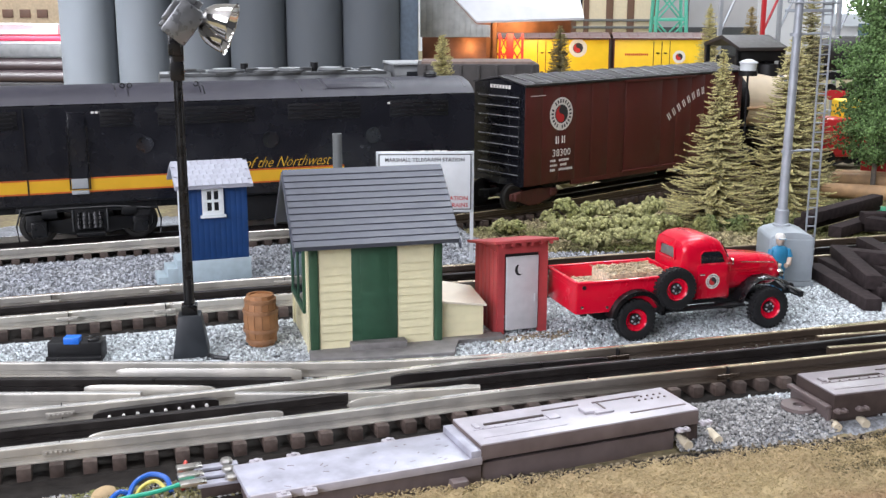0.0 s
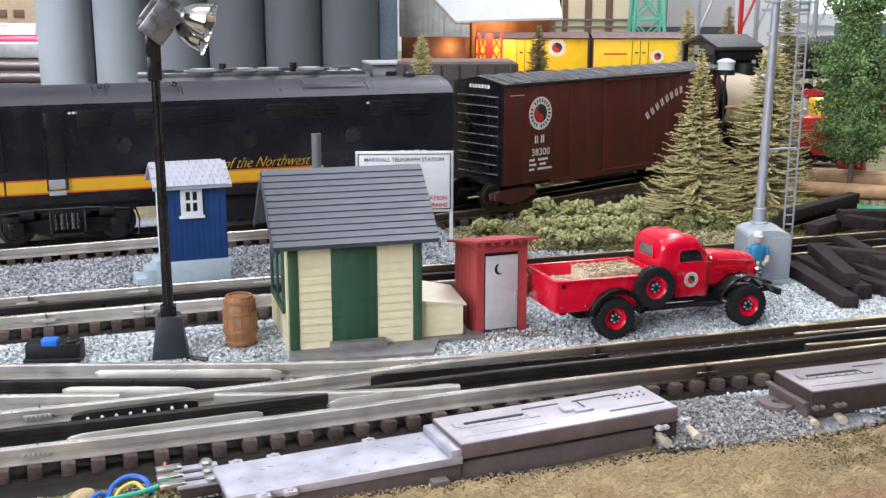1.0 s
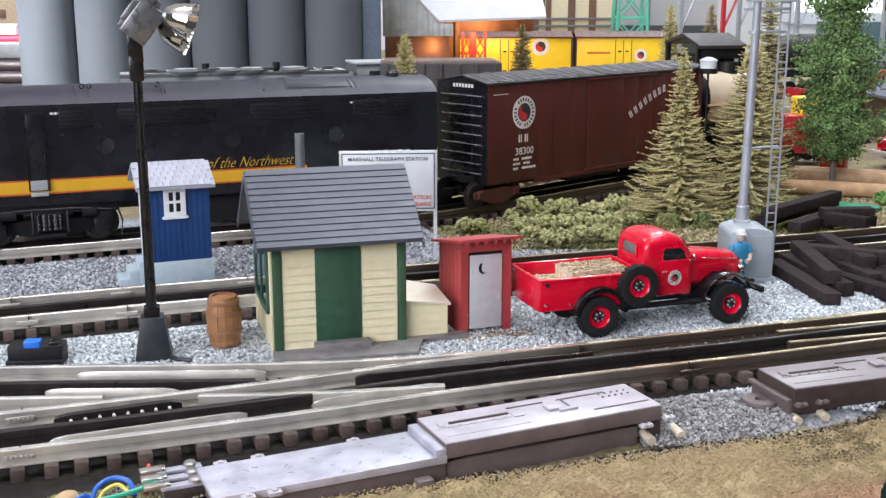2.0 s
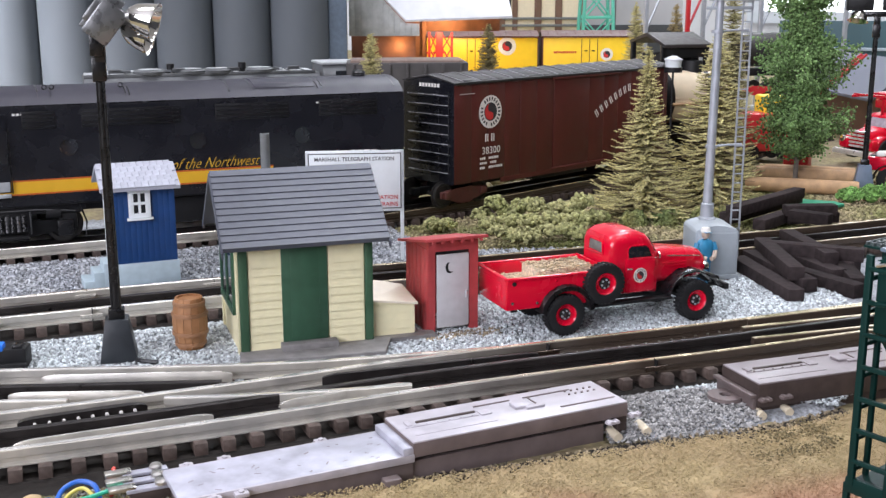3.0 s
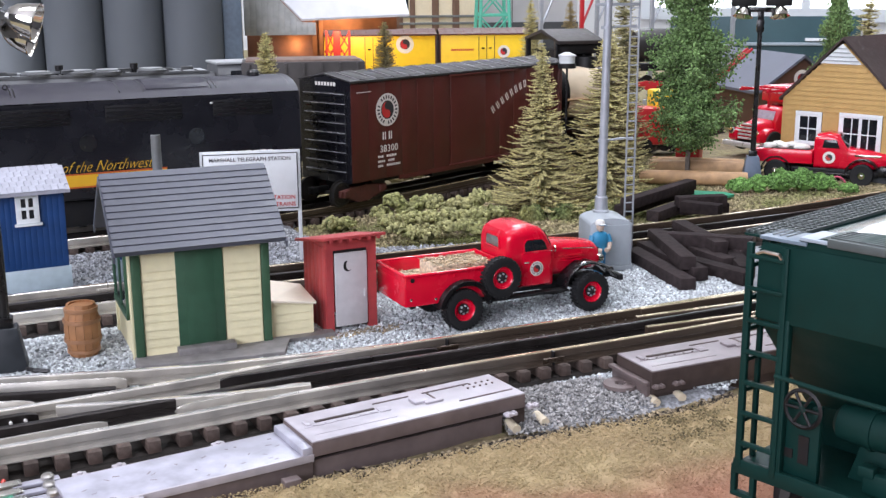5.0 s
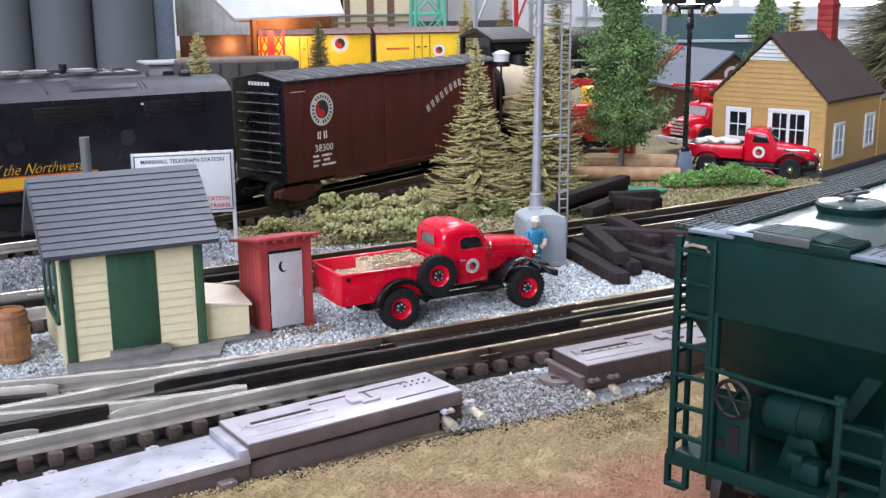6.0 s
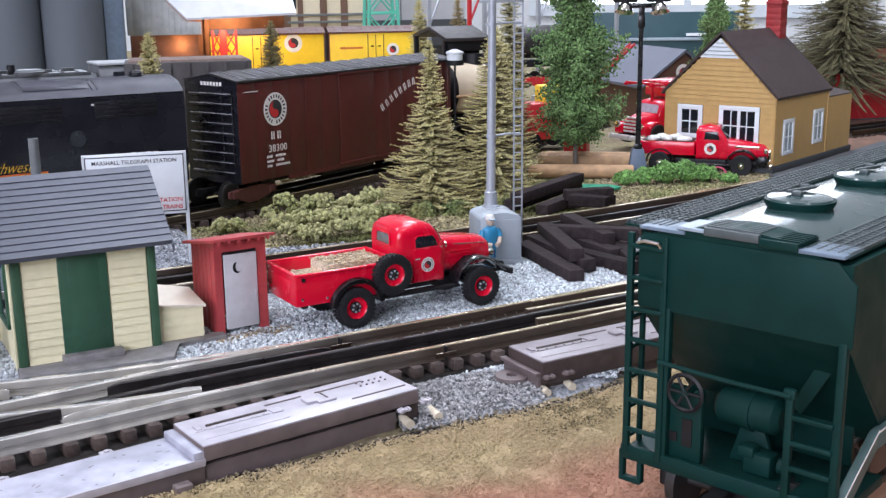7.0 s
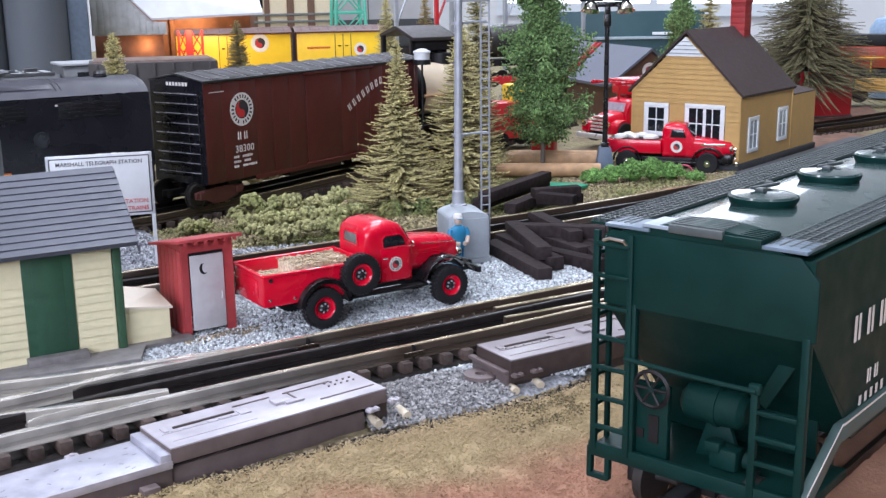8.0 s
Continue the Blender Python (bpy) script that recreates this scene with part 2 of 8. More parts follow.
TEALDARK = mat("dark_teal_wall", (0.035, 0.085, 0.1), 0.5, var=0.1, scale=40)
WALLCREAM = mat("wall_cream", (0.75, 0.66, 0.48), 0.6, var=0.05)
WALLGREY = mat("wall_pale_grey", (0.5, 0.51, 0.54), 0.6, var=0.06, scale=20)
ROOM = mat("room_white_paint", (0.78, 0.78, 0.77), 0.8, var=0.03, scale=4, bump=0.05)
METALROOF = mat("white_corrugated_roof", (0.5, 0.5, 0.52), 0.5, var=0.08, scale=60, bump=0.05)
SIDING = mat("weathered_pale_siding", (0.42, 0.43, 0.42), 0.7, var=0.2, scale=90, bump=0.1)
RUST = mat("rust_brown_wall", (0.22, 0.09, 0.05), 0.7, var=0.25, scale=90, bump=0.1)
LOGWOOD = mat("peeled_log", (0.45, 0.28, 0.15), 0.7, var=0.2, scale=150, bump=0.3)
PAVER = mat("grey_base_plastic", (0.21, 0.20, 0.195), 0.7, var=0.2, scale=220, bump=0.2)
WIREBLUE = mat("wire_blue", (0.02, 0.12, 0.5), 0.35, var=0.05)
WIREGREEN = mat("wire_green", (0.02, 0.35, 0.22), 0.35, var=0.05)
WIREYEL = mat("wire_yellow", (0.65, 0.55, 0.12), 0.35, var=0.05)
WIRERED = mat("wire_red", (0.55, 0.06, 0.04), 0.35, var=0.05)
SWITCHBLUE = mat("switch_blue", (0.02, 0.18, 0.75), 0.35, var=0.05)
FIGBLUE = mat("figure_blue", (0.03, 0.25, 0.45), 0.45, var=0.1)
FIGPALE = mat("figure_pale", (0.55, 0.42, 0.33), 0.5, var=0.1)
FIGJEAN = mat("figure_dark_blue", (0.03, 0.06, 0.14), 0.5, var=0.1)
RED = mat("plain_red_paint", (0.5, 0.025, 0.03), 0.4, var=0.08, scale=90)
TEALPAPER = mat("teal_scrap", (0.04, 0.30, 0.17), 0.8, var=0.2)
SACK = mat("white_sack", (0.75, 0.74, 0.7), 0.8, var=0.08)
GRATE = mat("roofwalk_grey_green", (0.07, 0.085, 0.085), 0.5, var=0.15, scale=200)


# ---- mesh tools: all sizes in millimetres of the real models ----
class B:
    def __init__(self):
        self.bm = bmesh.new()
        self.mi = 0

    def _faces(self, verts, faces):
        vs = [self.bm.verts.new(v) for v in verts]
        out = []
        for f in faces:
            try:
                q = self.bm.faces.new([vs[i] for i in f])
                q.material_index = self.mi
                out.append(q)
            except ValueError:
                pass
        return vs, out

    def box(self, c, s, bev=0.0, rot=(0, 0, 0), taper=1.0):
        m = Matrix.Translation(c) @ Euler([radians(a) for a in rot]).to_matrix().to_4x4()
        x, y, z = (a / 2 for a in s)
        pts = [(i * x * (taper if k > 0 else 1), j * y * (taper if k > 0 else 1), k * z) for i in (-1, 1) for j in (-1, 1) for k in (-1, 1)]
        vs, fs = self._faces([m @ Vector(p) for p in pts], [(0, 1, 3, 2), (4, 6, 7, 5), (0, 4, 5, 1), (2, 3, 7, 6), (0, 2, 6, 4), (1, 5, 7, 3)])
        if bev:
            bmesh.ops.bevel(self.bm, geom=list({e for f in fs for e in f.edges}), offset=bev, segments=2, affect="EDGES", profile=0.5)
        return self

    def cyl(self, p0, p1, r0, r1=None, seg=14, caps=True):
        r1 = r0 if r1 is None else r1
        p0, p1 = Vector(p0), Vector(p1)
        q = (p1 - p0).to_track_quat("Z", "Y")
        ring = [q @ Vector((math.cos(2 * math.pi * i / seg), math.sin(2 * math.pi * i / seg), 0)) for i in range(seg)]
        pts = [p0 + r0 * v for v in ring] + [p1 + r1 * v for v in ring]
        fs = [(i, (i + 1) % seg, seg + (i + 1) % seg, seg + i) for i in range(seg)]
        if caps:
            fs += [tuple(reversed(range(seg))), tuple(range(seg, 2 * seg))]
        self._faces(pts, fs)
        return self

    def tube(self, pts, r, seg=6):
        P = [Vector(p) for p in pts]
        rings = []
        for i, p in enumerate(P):
            q = (P[min(i + 1, len(P) - 1)] - P[max(i - 1, 0)]).to_track_quat("Z", "Y")
            rings.append([p + q @ Vector((r * math.cos(2 * math.pi * k / seg), r * math.sin(2 * math.pi * k / seg), 0)) for k in range(seg)])
        return self.loft(rings)

    def lathe(self, prof, c=(0, 0, 0), axis="z", seg=24, ring=False):
        """prof: (radius, along) pairs, turned round an axis through c."""
        pts = []
        for r, h in prof:
            for i in range(seg):
                a = 2 * math.pi * i / seg
                u, v = r * math.cos(a), r * math.sin(a)
                p = {"z": (u, v, h), "y": (u, h, v), "x": (h, u, v)}[axis]
                pts.append((c[0] + p[0], c[1] + p[1], c[2] + p[2]))
        fs = [(k * seg + i, k * seg + (i + 1) % seg, (k + 1) * seg + (i + 1) % seg, (k + 1) * seg + i) for k in range(len(prof) - 1) for i in range(seg)]
        if ring:
            k = (len(prof) - 1) * seg
            fs += [(k + i, k + (i + 1) % seg, (i + 1) % seg, i) for i in range(seg)]
        if prof[0][0] > 0.01 and not ring:
            fs.append(tuple(reversed(range(seg))))
        if prof[-1][0] > 0.01 and not ring:
            fs.append(tuple((len(prof) - 1) * seg + i for i in range(seg)))
        self._faces(pts, fs)
        return self

    def prism(self, poly, a, b, axis="y", bev=0.0):
        """A flat outline, pulled from a to b along an axis. The outline is in the two other axes, in order."""
        put = {"y": lambda u, v, w: (u, w, v), "x": lambda u, v, w: (w, u, v), "z": lambda u, v, w: (u, v, w)}[axis]
        n = len(poly)
        pts = [put(u, v, a) for u, v in poly] + [put(u, v, b) for u, v in poly]
        vs, fs = self._faces(pts, [tuple(range(n)), tuple(range(2 * n - 1, n - 1, -1))] + [(i, n + i, n + (i + 1) % n, (i + 1) % n) for i in range(n)])
        if bev:
            bmesh.ops.bevel(self.bm, geom=list({e for f in fs for e in f.edges}), offset=bev, segments=2, affect="EDGES", profile=0.5)
        return self

    def loft(self, rings, caps=True):
        n = len(rings[0])
        pts = [p for r in rings for p in r]
        fs = [(k * n + i, k * n + (i + 1) % n, (k + 1) * n + (i + 1) % n, (k + 1) * n + i) for k in range(len(rings) - 1) for i in range(n)]
        if caps:
            fs += [tuple(reversed(range(n))), tuple((len(rings) - 1) * n + i for i in range(n))]
        self._faces(pts, fs)
        return self

    def ball(self, c, r, seg=12, rings=8):
        r = (r, r, r) if isinstance(r, (int, float)) else r
        prof = [(math.sin(math.pi * k / rings), -math.cos(math.pi * k / rings)) for k in range(rings + 1)]
        base = len(self.bm.verts)
        self.bm.verts.ensure_lookup_table()
        before = set(self.bm.verts)
        self.lathe([(max(a, 0.001), b) for a, b in prof], seg=seg)
        for v in self.bm.verts:
            if v not in before:
                v.co = Vector((c[0] + v.co.x * r[0], c[1] + v.co.y * r[1], c[2] + v.co.z * r[2]))
        return self

    def sweep(self, pts, prof):
        """prof: (side, height) outline, carried along plan points (x, y, z)."""
        rings = []
        P = [Vector(p) for p in pts]
        for i, p in enumerate(P):
            d = (P[min(i + 1, len(P) - 1)] - P[max(i - 1, 0)])
            d.z = 0
            d.normalize()
            n = Vector((-d.y, d.x, 0))
            rings.append([p + n * u + Vector((0, 0, h)) for u, h in prof])
        return self.loft(rings)


def mesh_from(b, mats, name):
    bmesh.ops.recalc_face_normals(b.bm, faces=b.bm.faces)
    for v in b.bm.verts:
        v.co *= MM
    me = bpy.data.meshes.new(name)
    b.bm.to_mesh(me)
    b.bm.free()
    for m in mats if isinstance(mats, (list, tuple)) else [mats]:
        me.materials.append(m)
    return me


def smooth(me, angle=35):
    me.shade_smooth()
    me.set_sharp_from_angle(angle=radians(angle))
    return me


for dull, level in ((CREOSOTE, 0.12), (RUBBER, 0.25), (TIE, 0.2), (ROADBED, 0.15), (BLACKMATT, 0.3), (UNC, 0.3), (UNCDARK, 0.25), (HOPGREEN, 0.16)):
    dull.node_tree.nodes["Principled BSDF"].inputs["Specular IOR Level"].default_value = level


def thing(name, label, category, m=None, group="", kind=""):
    ob = new(name)
    ob.empty_display_size = 0.005
    ob.matrix_basis = m or Matrix()
    return tagged(ob, label, category, group, kind)


def at(x, y, z=0.0, rz=0.0, rx=0.0, ry=0.0):
    return pose(x * MM, y * MM, z * MM, rx, ry, rz)


def part(name, b, material, parent, label="", m=None, flat=False):
    me = mesh_from(b, material, name)
    if not flat:
        smooth(me)
    ob = new(name, me)
    ob.parent = parent
    if m:
        ob.matrix_basis = m
    return tagged(ob, label)


def piece(name, me, parent, m):
    ob = new(name, me)
    ob.parent, ob.matrix_basis = parent, m
    return ob


def solid(name, b, material, m, label, category, group="", kind="", flat=False):
    me = mesh_from(b, material, name)
    if not flat:
        smooth(me)
    ob = new(name, me)
    ob.matrix_basis = m
    return tagged(ob, label, category, group, kind)


def soup(name, verts, faces, material, label, category, parent=None, m=None, kind="stuff"):
    """Many small loose pieces as one mesh, from arrays in millimetres."""
    me = bpy.data.meshes.new(name)
    me.from_pydata((np.asarray(verts) * MM).tolist(), [], faces if isinstance(faces, list) else faces.tolist())
    me.materials.append(material)
    ob = new(name, me)
    if parent:
        ob.parent = parent
    if m:
        ob.matrix_basis = m
    return tagged(ob, label, category, "", kind)


def words(text, size, material, parent, m, name="lettering", shear=0.0, align="CENTER", depth=0.05, width=1.0, weight=0.0):
    cu = bpy.data.curves.new(name, "FONT")
    cu.body, cu.size, cu.align_x, cu.align_y, cu.shear, cu.extrude, cu.resolution_u = text, size * MM, align, "CENTER", shear, depth * MM, 2
    cu.offset = weight * size * MM
    tmp = bpy.data.objects.new(name, cu)
    scene.collection.objects.link(tmp)
    bpy.context.view_layer.update()
    me = bpy.data.meshes.new_from_object(tmp.evaluated_get(bpy.context.evaluated_depsgraph_get()))
    bpy.data.objects.remove(tmp)
    bpy.data.curves.remove(cu)
    me.transform(Matrix.Diagonal((width, 1, 1, 1)))
    me.materials.clear()
    me.materials.append(material)
    return piece(name, me, parent, m)


FRONT = pose(0, 0, 0, 90, 0, 0)

# ---- the room and the layout's ground ----
rnd = random.Random(7)
for nm, c, s, m in (("wall_north", (900, 4300, 700), (8660, 60, 3200), ROOM), ("wall_south", (900, -3300, 700), (8660, 60, 3200), ROOMDARK),
                 ("wall_east", (5200, 500, 700), (60, 7540, 3200), ROOM), ("wall_west", (-3400, 500, 700), (60, 7540, 3200), ROOMDARK)):
    solid(nm, B().box(c, s), m, Matrix(), "plain white room wall behind the railway layout" if m is ROOM else "plain unseen room wall, dark to keep reflections dim", "wall", kind="structure", flat=True)
solid("ceiling", B().box((900, 500, 2330), (8720, 7660, 60)), ROOM, Matrix(), "plain white room ceiling over the layout", "ceiling", kind="structure", flat=True)


def height(x, y):
    """The lie of the land, in millimetres."""
    h = 0.9 * noise.noise(Vector((x * 0.02, y * 0.02, 0.3))) + 0.5 * noise.noise(Vector((x * 0.09, y * 0.09, 1.3)))
    return h - 4.6


def ground_sheet():
    xs = np.concatenate([np.linspace(-420, -20, 6), np.linspace(0, 1100, 111), np.linspace(1150, 2500, 12)])
    ys = np.concatenate([np.linspace(-420, -20, 6), np.linspace(0, 800, 81), np.linspace(850, 2300, 12)])
    b = B()
    n = len(ys)
    pts = [(x, y, height(x, y)) for x in xs for y in ys]
    b._faces(pts, [(i * n + j, (i + 1) * n + j, (i + 1) * n + j + 1, i * n + j + 1) for i in range(len(xs) - 1) for j in range(n - 1)])
    return b


solid("floor", B().box((900, 500, -930), (8720, 7660, 60)), mat("grey_floor_tile", (0.22, 0.21, 0.2), 0.5, var=0.1, scale=8), Matrix(), "plain grey room floor under the layout", "floor", kind="structure", flat=True)
bench = tagged(new("layout_bench"), "long plywood bench carrying the model railway", "table", kind="structure")
part("board", B().box((1040, 940, -22), (2930, 2730, 18), 2), LOGWOOD, bench)
for ax in (-380, 1040, 2460):
    for ay in (-380, 940, 2260):
        part("leg", B().box((ax, ay, -466), (70, 70, 868), 2), LOGWOOD, bench)
solid("ground", ground_sheet(), GROUND, Matrix(), "tan scenic earth covering the model railway board", "ground", kind="structure")


def inside(poly, x, y):
    """Which of many plan points lie in an outline."""
    ok = np.zeros(len(x), bool)
    for (x0, y0), (x1, y1) in zip(poly, poly[1:] + poly[:1]):
        cross = ((y0 > y) != (y1 > y)) & (x < (x1 - x0) * (y - y0) / (y1 - y0 + 1e-9) + x0)
        ok ^= cross
    return ok


def sheet(poly, step, lift, wob, seed, shape=None):
    """A thin rough layer over an outline."""
    x0, y0 = np.min(poly, 0)
    x1, y1 = np.max(poly, 0)
    xs, ys = np.arange(x0, x1, step), np.arange(y0, y1, step)
    gx, gy = np.meshgrid(xs, ys, indexing="ij")
    ok = inside(poly, gx.ravel(), gy.ravel()).reshape(gx.shape)
    idx, b, pts, fs = {}, B(), [], []
    for i in range(len(xs) - 1):
        for j in range(len(ys) - 1):
            if ok[i, j]:
                q = []
                for a, c in ((i, j), (i + 1, j), (i + 1, j + 1), (i, j + 1)):
                    if (a, c) not in idx:
                        idx[a, c] = len(pts)
                        x, y = xs[a], ys[c]
                        edge = ok[max(a - 1, 0):a + 1, max(c - 1, 0):c + 1].all() and 0 < a < len(xs) - 1 and 0 < c < len(ys) - 1
                        jx, jy = step * 0.3 * noise.noise(Vector((x * 0.3, y * 0.3, seed))), step * 0.3 * noise.noise(Vector((x * 0.3, y * 0.3, seed + 4)))
                        z = (float(shape(x, y)) if shape else 0.0) + lift + wob * noise.noise(Vector((x * 0.12, y * 0.12, seed))) + 0.5 * wob * noise.noise(Vector((x * 0.4, y * 0.4, seed)))
                        pts.append((x + jx, y + jy, z if edge else -5.5))
                    q.append(idx[a, c])
                fs.append(tuple(q))
    b._faces(pts, fs)
    return b


OCTA = np.array([(1, 0, 0), (-1, 0, 0), (0, 1, 0), (0, -1, 0), (0, 0, 1), (0, 0, -1)], float)
OCTF = np.array([(0, 2, 4), (2, 1, 4), (1, 3, 4), (3, 0, 4), (2, 0, 5), (1, 2, 5), (3, 1, 5), (0, 3, 5)])


def grains(name, poly, count, size, z, material, label, category, seed, flat=0.7, jitter=0.5, bare=0.0, ragged=False):
    r = np.random.default_rng(seed)
    x0, y0 = np.min(poly, 0)
    x1, y1 = np.max(poly, 0)
    x, y = r.uniform(x0, x1, count * 4), r.uniform(y0, y1, count * 4)
    ok = inside(poly, x, y)
    if bare:
        ok &= from_track(x, y) > bare
    if ragged:
        far = np.hypot((x - (x0 + x1) / 2) / (x1 - x0), (y - (y0 + y1) / 2) / (y1 - y0)) * 2
        clump = 0.5 + 0.3 * np.sin(x * 0.37 + 1.3 * np.sin(y * 0.21)) + 0.3 * np.sin(y * 0.53 + x * 0.17)
        ok &= r.uniform(0, 1, len(x)) < clump * (1.05 - far)
    x, y = x[ok][:count], y[ok][:count]
    n = len(x)
    v = OCTA[None] * (1 + r.uniform(-jitter, jitter, (n, 6, 1)))
    ang = r.uniform(0, 2 * np.pi, (n, 1))
    tilt = r.uniform(-0.8, 0.8, (n, 1))
    vx, vy, vz = v[..., 0], v[..., 1] * r.uniform(0.55, 1, (n, 1)), v[..., 2] * flat
    vx, vz = vx * np.cos(tilt) - vz * np.sin(tilt), vx * np.sin(tilt) + vz * np.cos(tilt)
    vx, vy = vx * np.cos(ang) - vy * np.sin(ang), vx * np.sin(ang) + vy * np.cos(ang)
    s = size * r.uniform(0.55, 1.35, (n, 1)) / 2
    top = z(x, y) if callable(z) else z
    p = np.stack([vx * s + x[:, None], vy * s + y[:, None], vz * s + (top + r.uniform(-0.4, 0.5, n))[:, None]], -1).reshape(-1, 3)
    f = (OCTF[None] + 6 * np.arange(n)[:, None, None]).reshape(-1, 3)
    return soup(name, p, f, material, label, category)


def from_track(x, y):
    """Distance in plan from the nearest track's middle."""
    d = np.full(np.shape(x), 99.0)
    for a, b in (((0, 396), (112, 351)), ((112, 351), (206, 311)), ((206, 311), (288, 279)), ((288, 279), (424, 218)), ((424, 218), (640, 130)), ((40, 478), (160, 377)), ((160, 377), (250, 305)), ((40, 547), (283, 447)), ((283, 447), (660, 278)), ((660, 278), (860, 222)), ((40, 703), (370, 580)), ((370, 580), (640, 538))):
        ax, ay, bx, by = a[0], a[1], b[0], b[1]
        t = np.clip(((x - ax) * (bx - ax) + (y - ay) * (by - ay)) / ((bx - ax) ** 2 + (by - ay) ** 2), 0, 1)
        d = np.minimum(d, np.hypot(x - ax - t * (bx - ax), y - ay - t * (by - ay)))
    return d


def lie(x, y):
    """Ballast height: low between the ties, banked up beside them."""
    edge = (x - 286) * 0.495 + (y - 211) * 0.869
    return -3.4 + 2.9 * np.clip((from_track(x, y) - 24) / 9, 0, 1) * np.clip(edge / 16 + 0.05, 0, 1) - 1.2 * np.clip(1 - edge / 10, 0, 1) * (x > 250)


BALLAST = [(-60, 700), (40, 790), (220, 730), (420, 650), (560, 580), (470, 520), (440, 452), (520, 385), (640, 300), (760, 245), (720, 190), (600, 190), (470, 190),
           (430, 172), (374, 167), (342, 176), (312, 192), (288, 208), (303, 236), (160, 280), (100, 310), (20, 350)]
solid("ballast_bed", sheet(BALLAST, 5, -0.7, 0.5, 2.0, lie), BED, Matrix(), "grey gravel roadbed under and between the tracks", "gravel", kind="structure")
GLUED = [(290, 212), (302, 234), (330, 238), (352, 214), (346, 186), (330, 184), (312, 197)]
grains("glued_gravel", GLUED, 3600, 1.5, lie, DARKSTONE, "dull grey glued gravel between the switch machines", "gravel", 12, bare=20.0)
NEARBALLAST = [(90, 470), (165, 500), (290, 435), (420, 375), (520, 325), (560, 285), (480, 205), (430, 172), (374, 172), (350, 200), (352, 216), (330, 239), (300, 250), (300, 306), (240, 345), (176, 400)]
grains("ballast_stones", NEARBALLAST, 62000, 1.65, lie, STONE, "loose pale grey crushed stone ballast between the tracks", "gravel", 3, bare=19.0)
FARBALLAST = [(60, 640), (200, 660), (390, 580), (460, 515), (440, 452), (520, 385), (640, 300), (560, 290), (420, 365), (290, 425), (165, 480), (90, 520)]
grains("ballast_stones", FARBALLAST, 28000, 1.9, lie, STONEFAR, "loose grey crushed stone ballast beside the rear tracks", "gravel", 4, bare=15.0)

LAWN = [(60, 315), (130, 276), (170, 256), (200, 243), (224, 231), (252, 218), (280, 205), (311, 190), (330, 178), (344, 172), (372, 165), (450, 150), (560, 120), (700, 95), (700, 0), (330, -60), (120, 60), (20, 200)]
solid("grass_mat", sheet(LAWN, 4, -1.4, 1.2, 6.0), GRASS, Matrix(), "dry ochre and reddish scenic grass mat in the foreground", "grass", kind="structure")
grains("scenic_grass_tufts", LAWN[1:11] + [(520, 90), (300, 90), (150, 190)], 80000, 0.75, -1.1, FOAM, "ochre ground foam scattered on the grass mat", "grass", 5, flat=0.5)
grains("dark_turf", [(317, 181), (336, 176), (363, 170), (346, 154), (310, 150), (302, 163)], 1500, 0.9, -0.5, DARKTURF, "dark olive turf scattered over the dry grass", "grass", 15, flat=0.5, ragged=True)
RAGGED = [(134, 276), (172, 256), (202, 243), (226, 231), (254, 218), (282, 205), (312, 191), (332, 178), (346, 172), (374, 166), (378, 172), (348, 180), (316, 197), (286, 211), (258, 222), (230, 236), (206, 248), (176, 261), (138, 282)]
solid("dark_verge", B().prism(RAGGED, -5.2, -3.9, "z"), ROADBED, Matrix(), "dark soil strip between the gravel and the grass", "ground", kind="structure")
grains("edge_gravel", RAGGED, 4200, 1.5, -3.5, EDGEGRIT, "dark soil grit along the edge of the grass mat", "gravel", 8)
VERGE = [(440, 455), (470, 525), (720, 500), (900, 480), (900, 250), (760, 260), (640, 325), (520, 390)]
grains("verge_foam", VERGE, 22000, 2.4, -3.2, TANFOAM, "tan and olive scenic scatter round the trees", "grass", 9)


# ---- tracks ----
def spline(pts, step=8.0):
    """A smooth line through plan points, at even steps."""
    p = [Vector((*q, 0)) for q in pts]
    p = [2 * p[0] - p[1]] + p + [2 * p[-1] - p[-2]]
    out = []
    for a, b, c, d in zip(p, p[1:], p[2:], p[3:]):
        n = max(2, int((c - b).length / step))
        for i in range(n):
            t = i / n
            out.append(0.5 * (2 * b + (c - a) * t + (2 * a - 5 * b + 4 * c - d) * t * t + (3 * b - a - 3 * c + d) * t ** 3))
    return out + [p[-2]]


def offset(line, d):
    out = []
    for i, q in enumerate(line):
        v = (line[min(i + 1, len(line) - 1)] - line[max(i - 1, 0)]).normalized()
        out.append(q + d * Vector((-v.y, v.x, 0)))
    return out


RAILTOP, GAUGE = 8.0, 33.6
HEAD = [(-2.1, 0), (2.1, 0), (2.1, 0.5), (0.55, 1.0), (0.45, 2.3), (1.25, 2.7), (1.25, 5.1), (0.9, 5.5), (-0.9, 5.5), (-1.25, 5.1), (-1.25, 2.7), (-0.45, 2.3), (-0.55, 1.0), (-2.1, 0.5)]


def rail(name, line, z, material, parent, label=""):
    """A rail with a worn head; the stretch past the turnout is tarnished brown."""
    if material is not RAIL:
        return part(name, B().sweep([(p.x, p.y, z - 5.5) for p in line], HEAD), material, parent, label)
    r = part(name, B().sweep([(p.x, p.y, z - 5.5) for p in line], HEAD), RAILWEB, parent, label)
    part("rail_head", B().sweep([(p.x, p.y, z) for p in line], [(-1.0, -0.12), (1.0, -0.12), (0.8, 0.16), (-0.8, 0.16)]), RAILHEAD, r, "worn bright running surface")
    return r


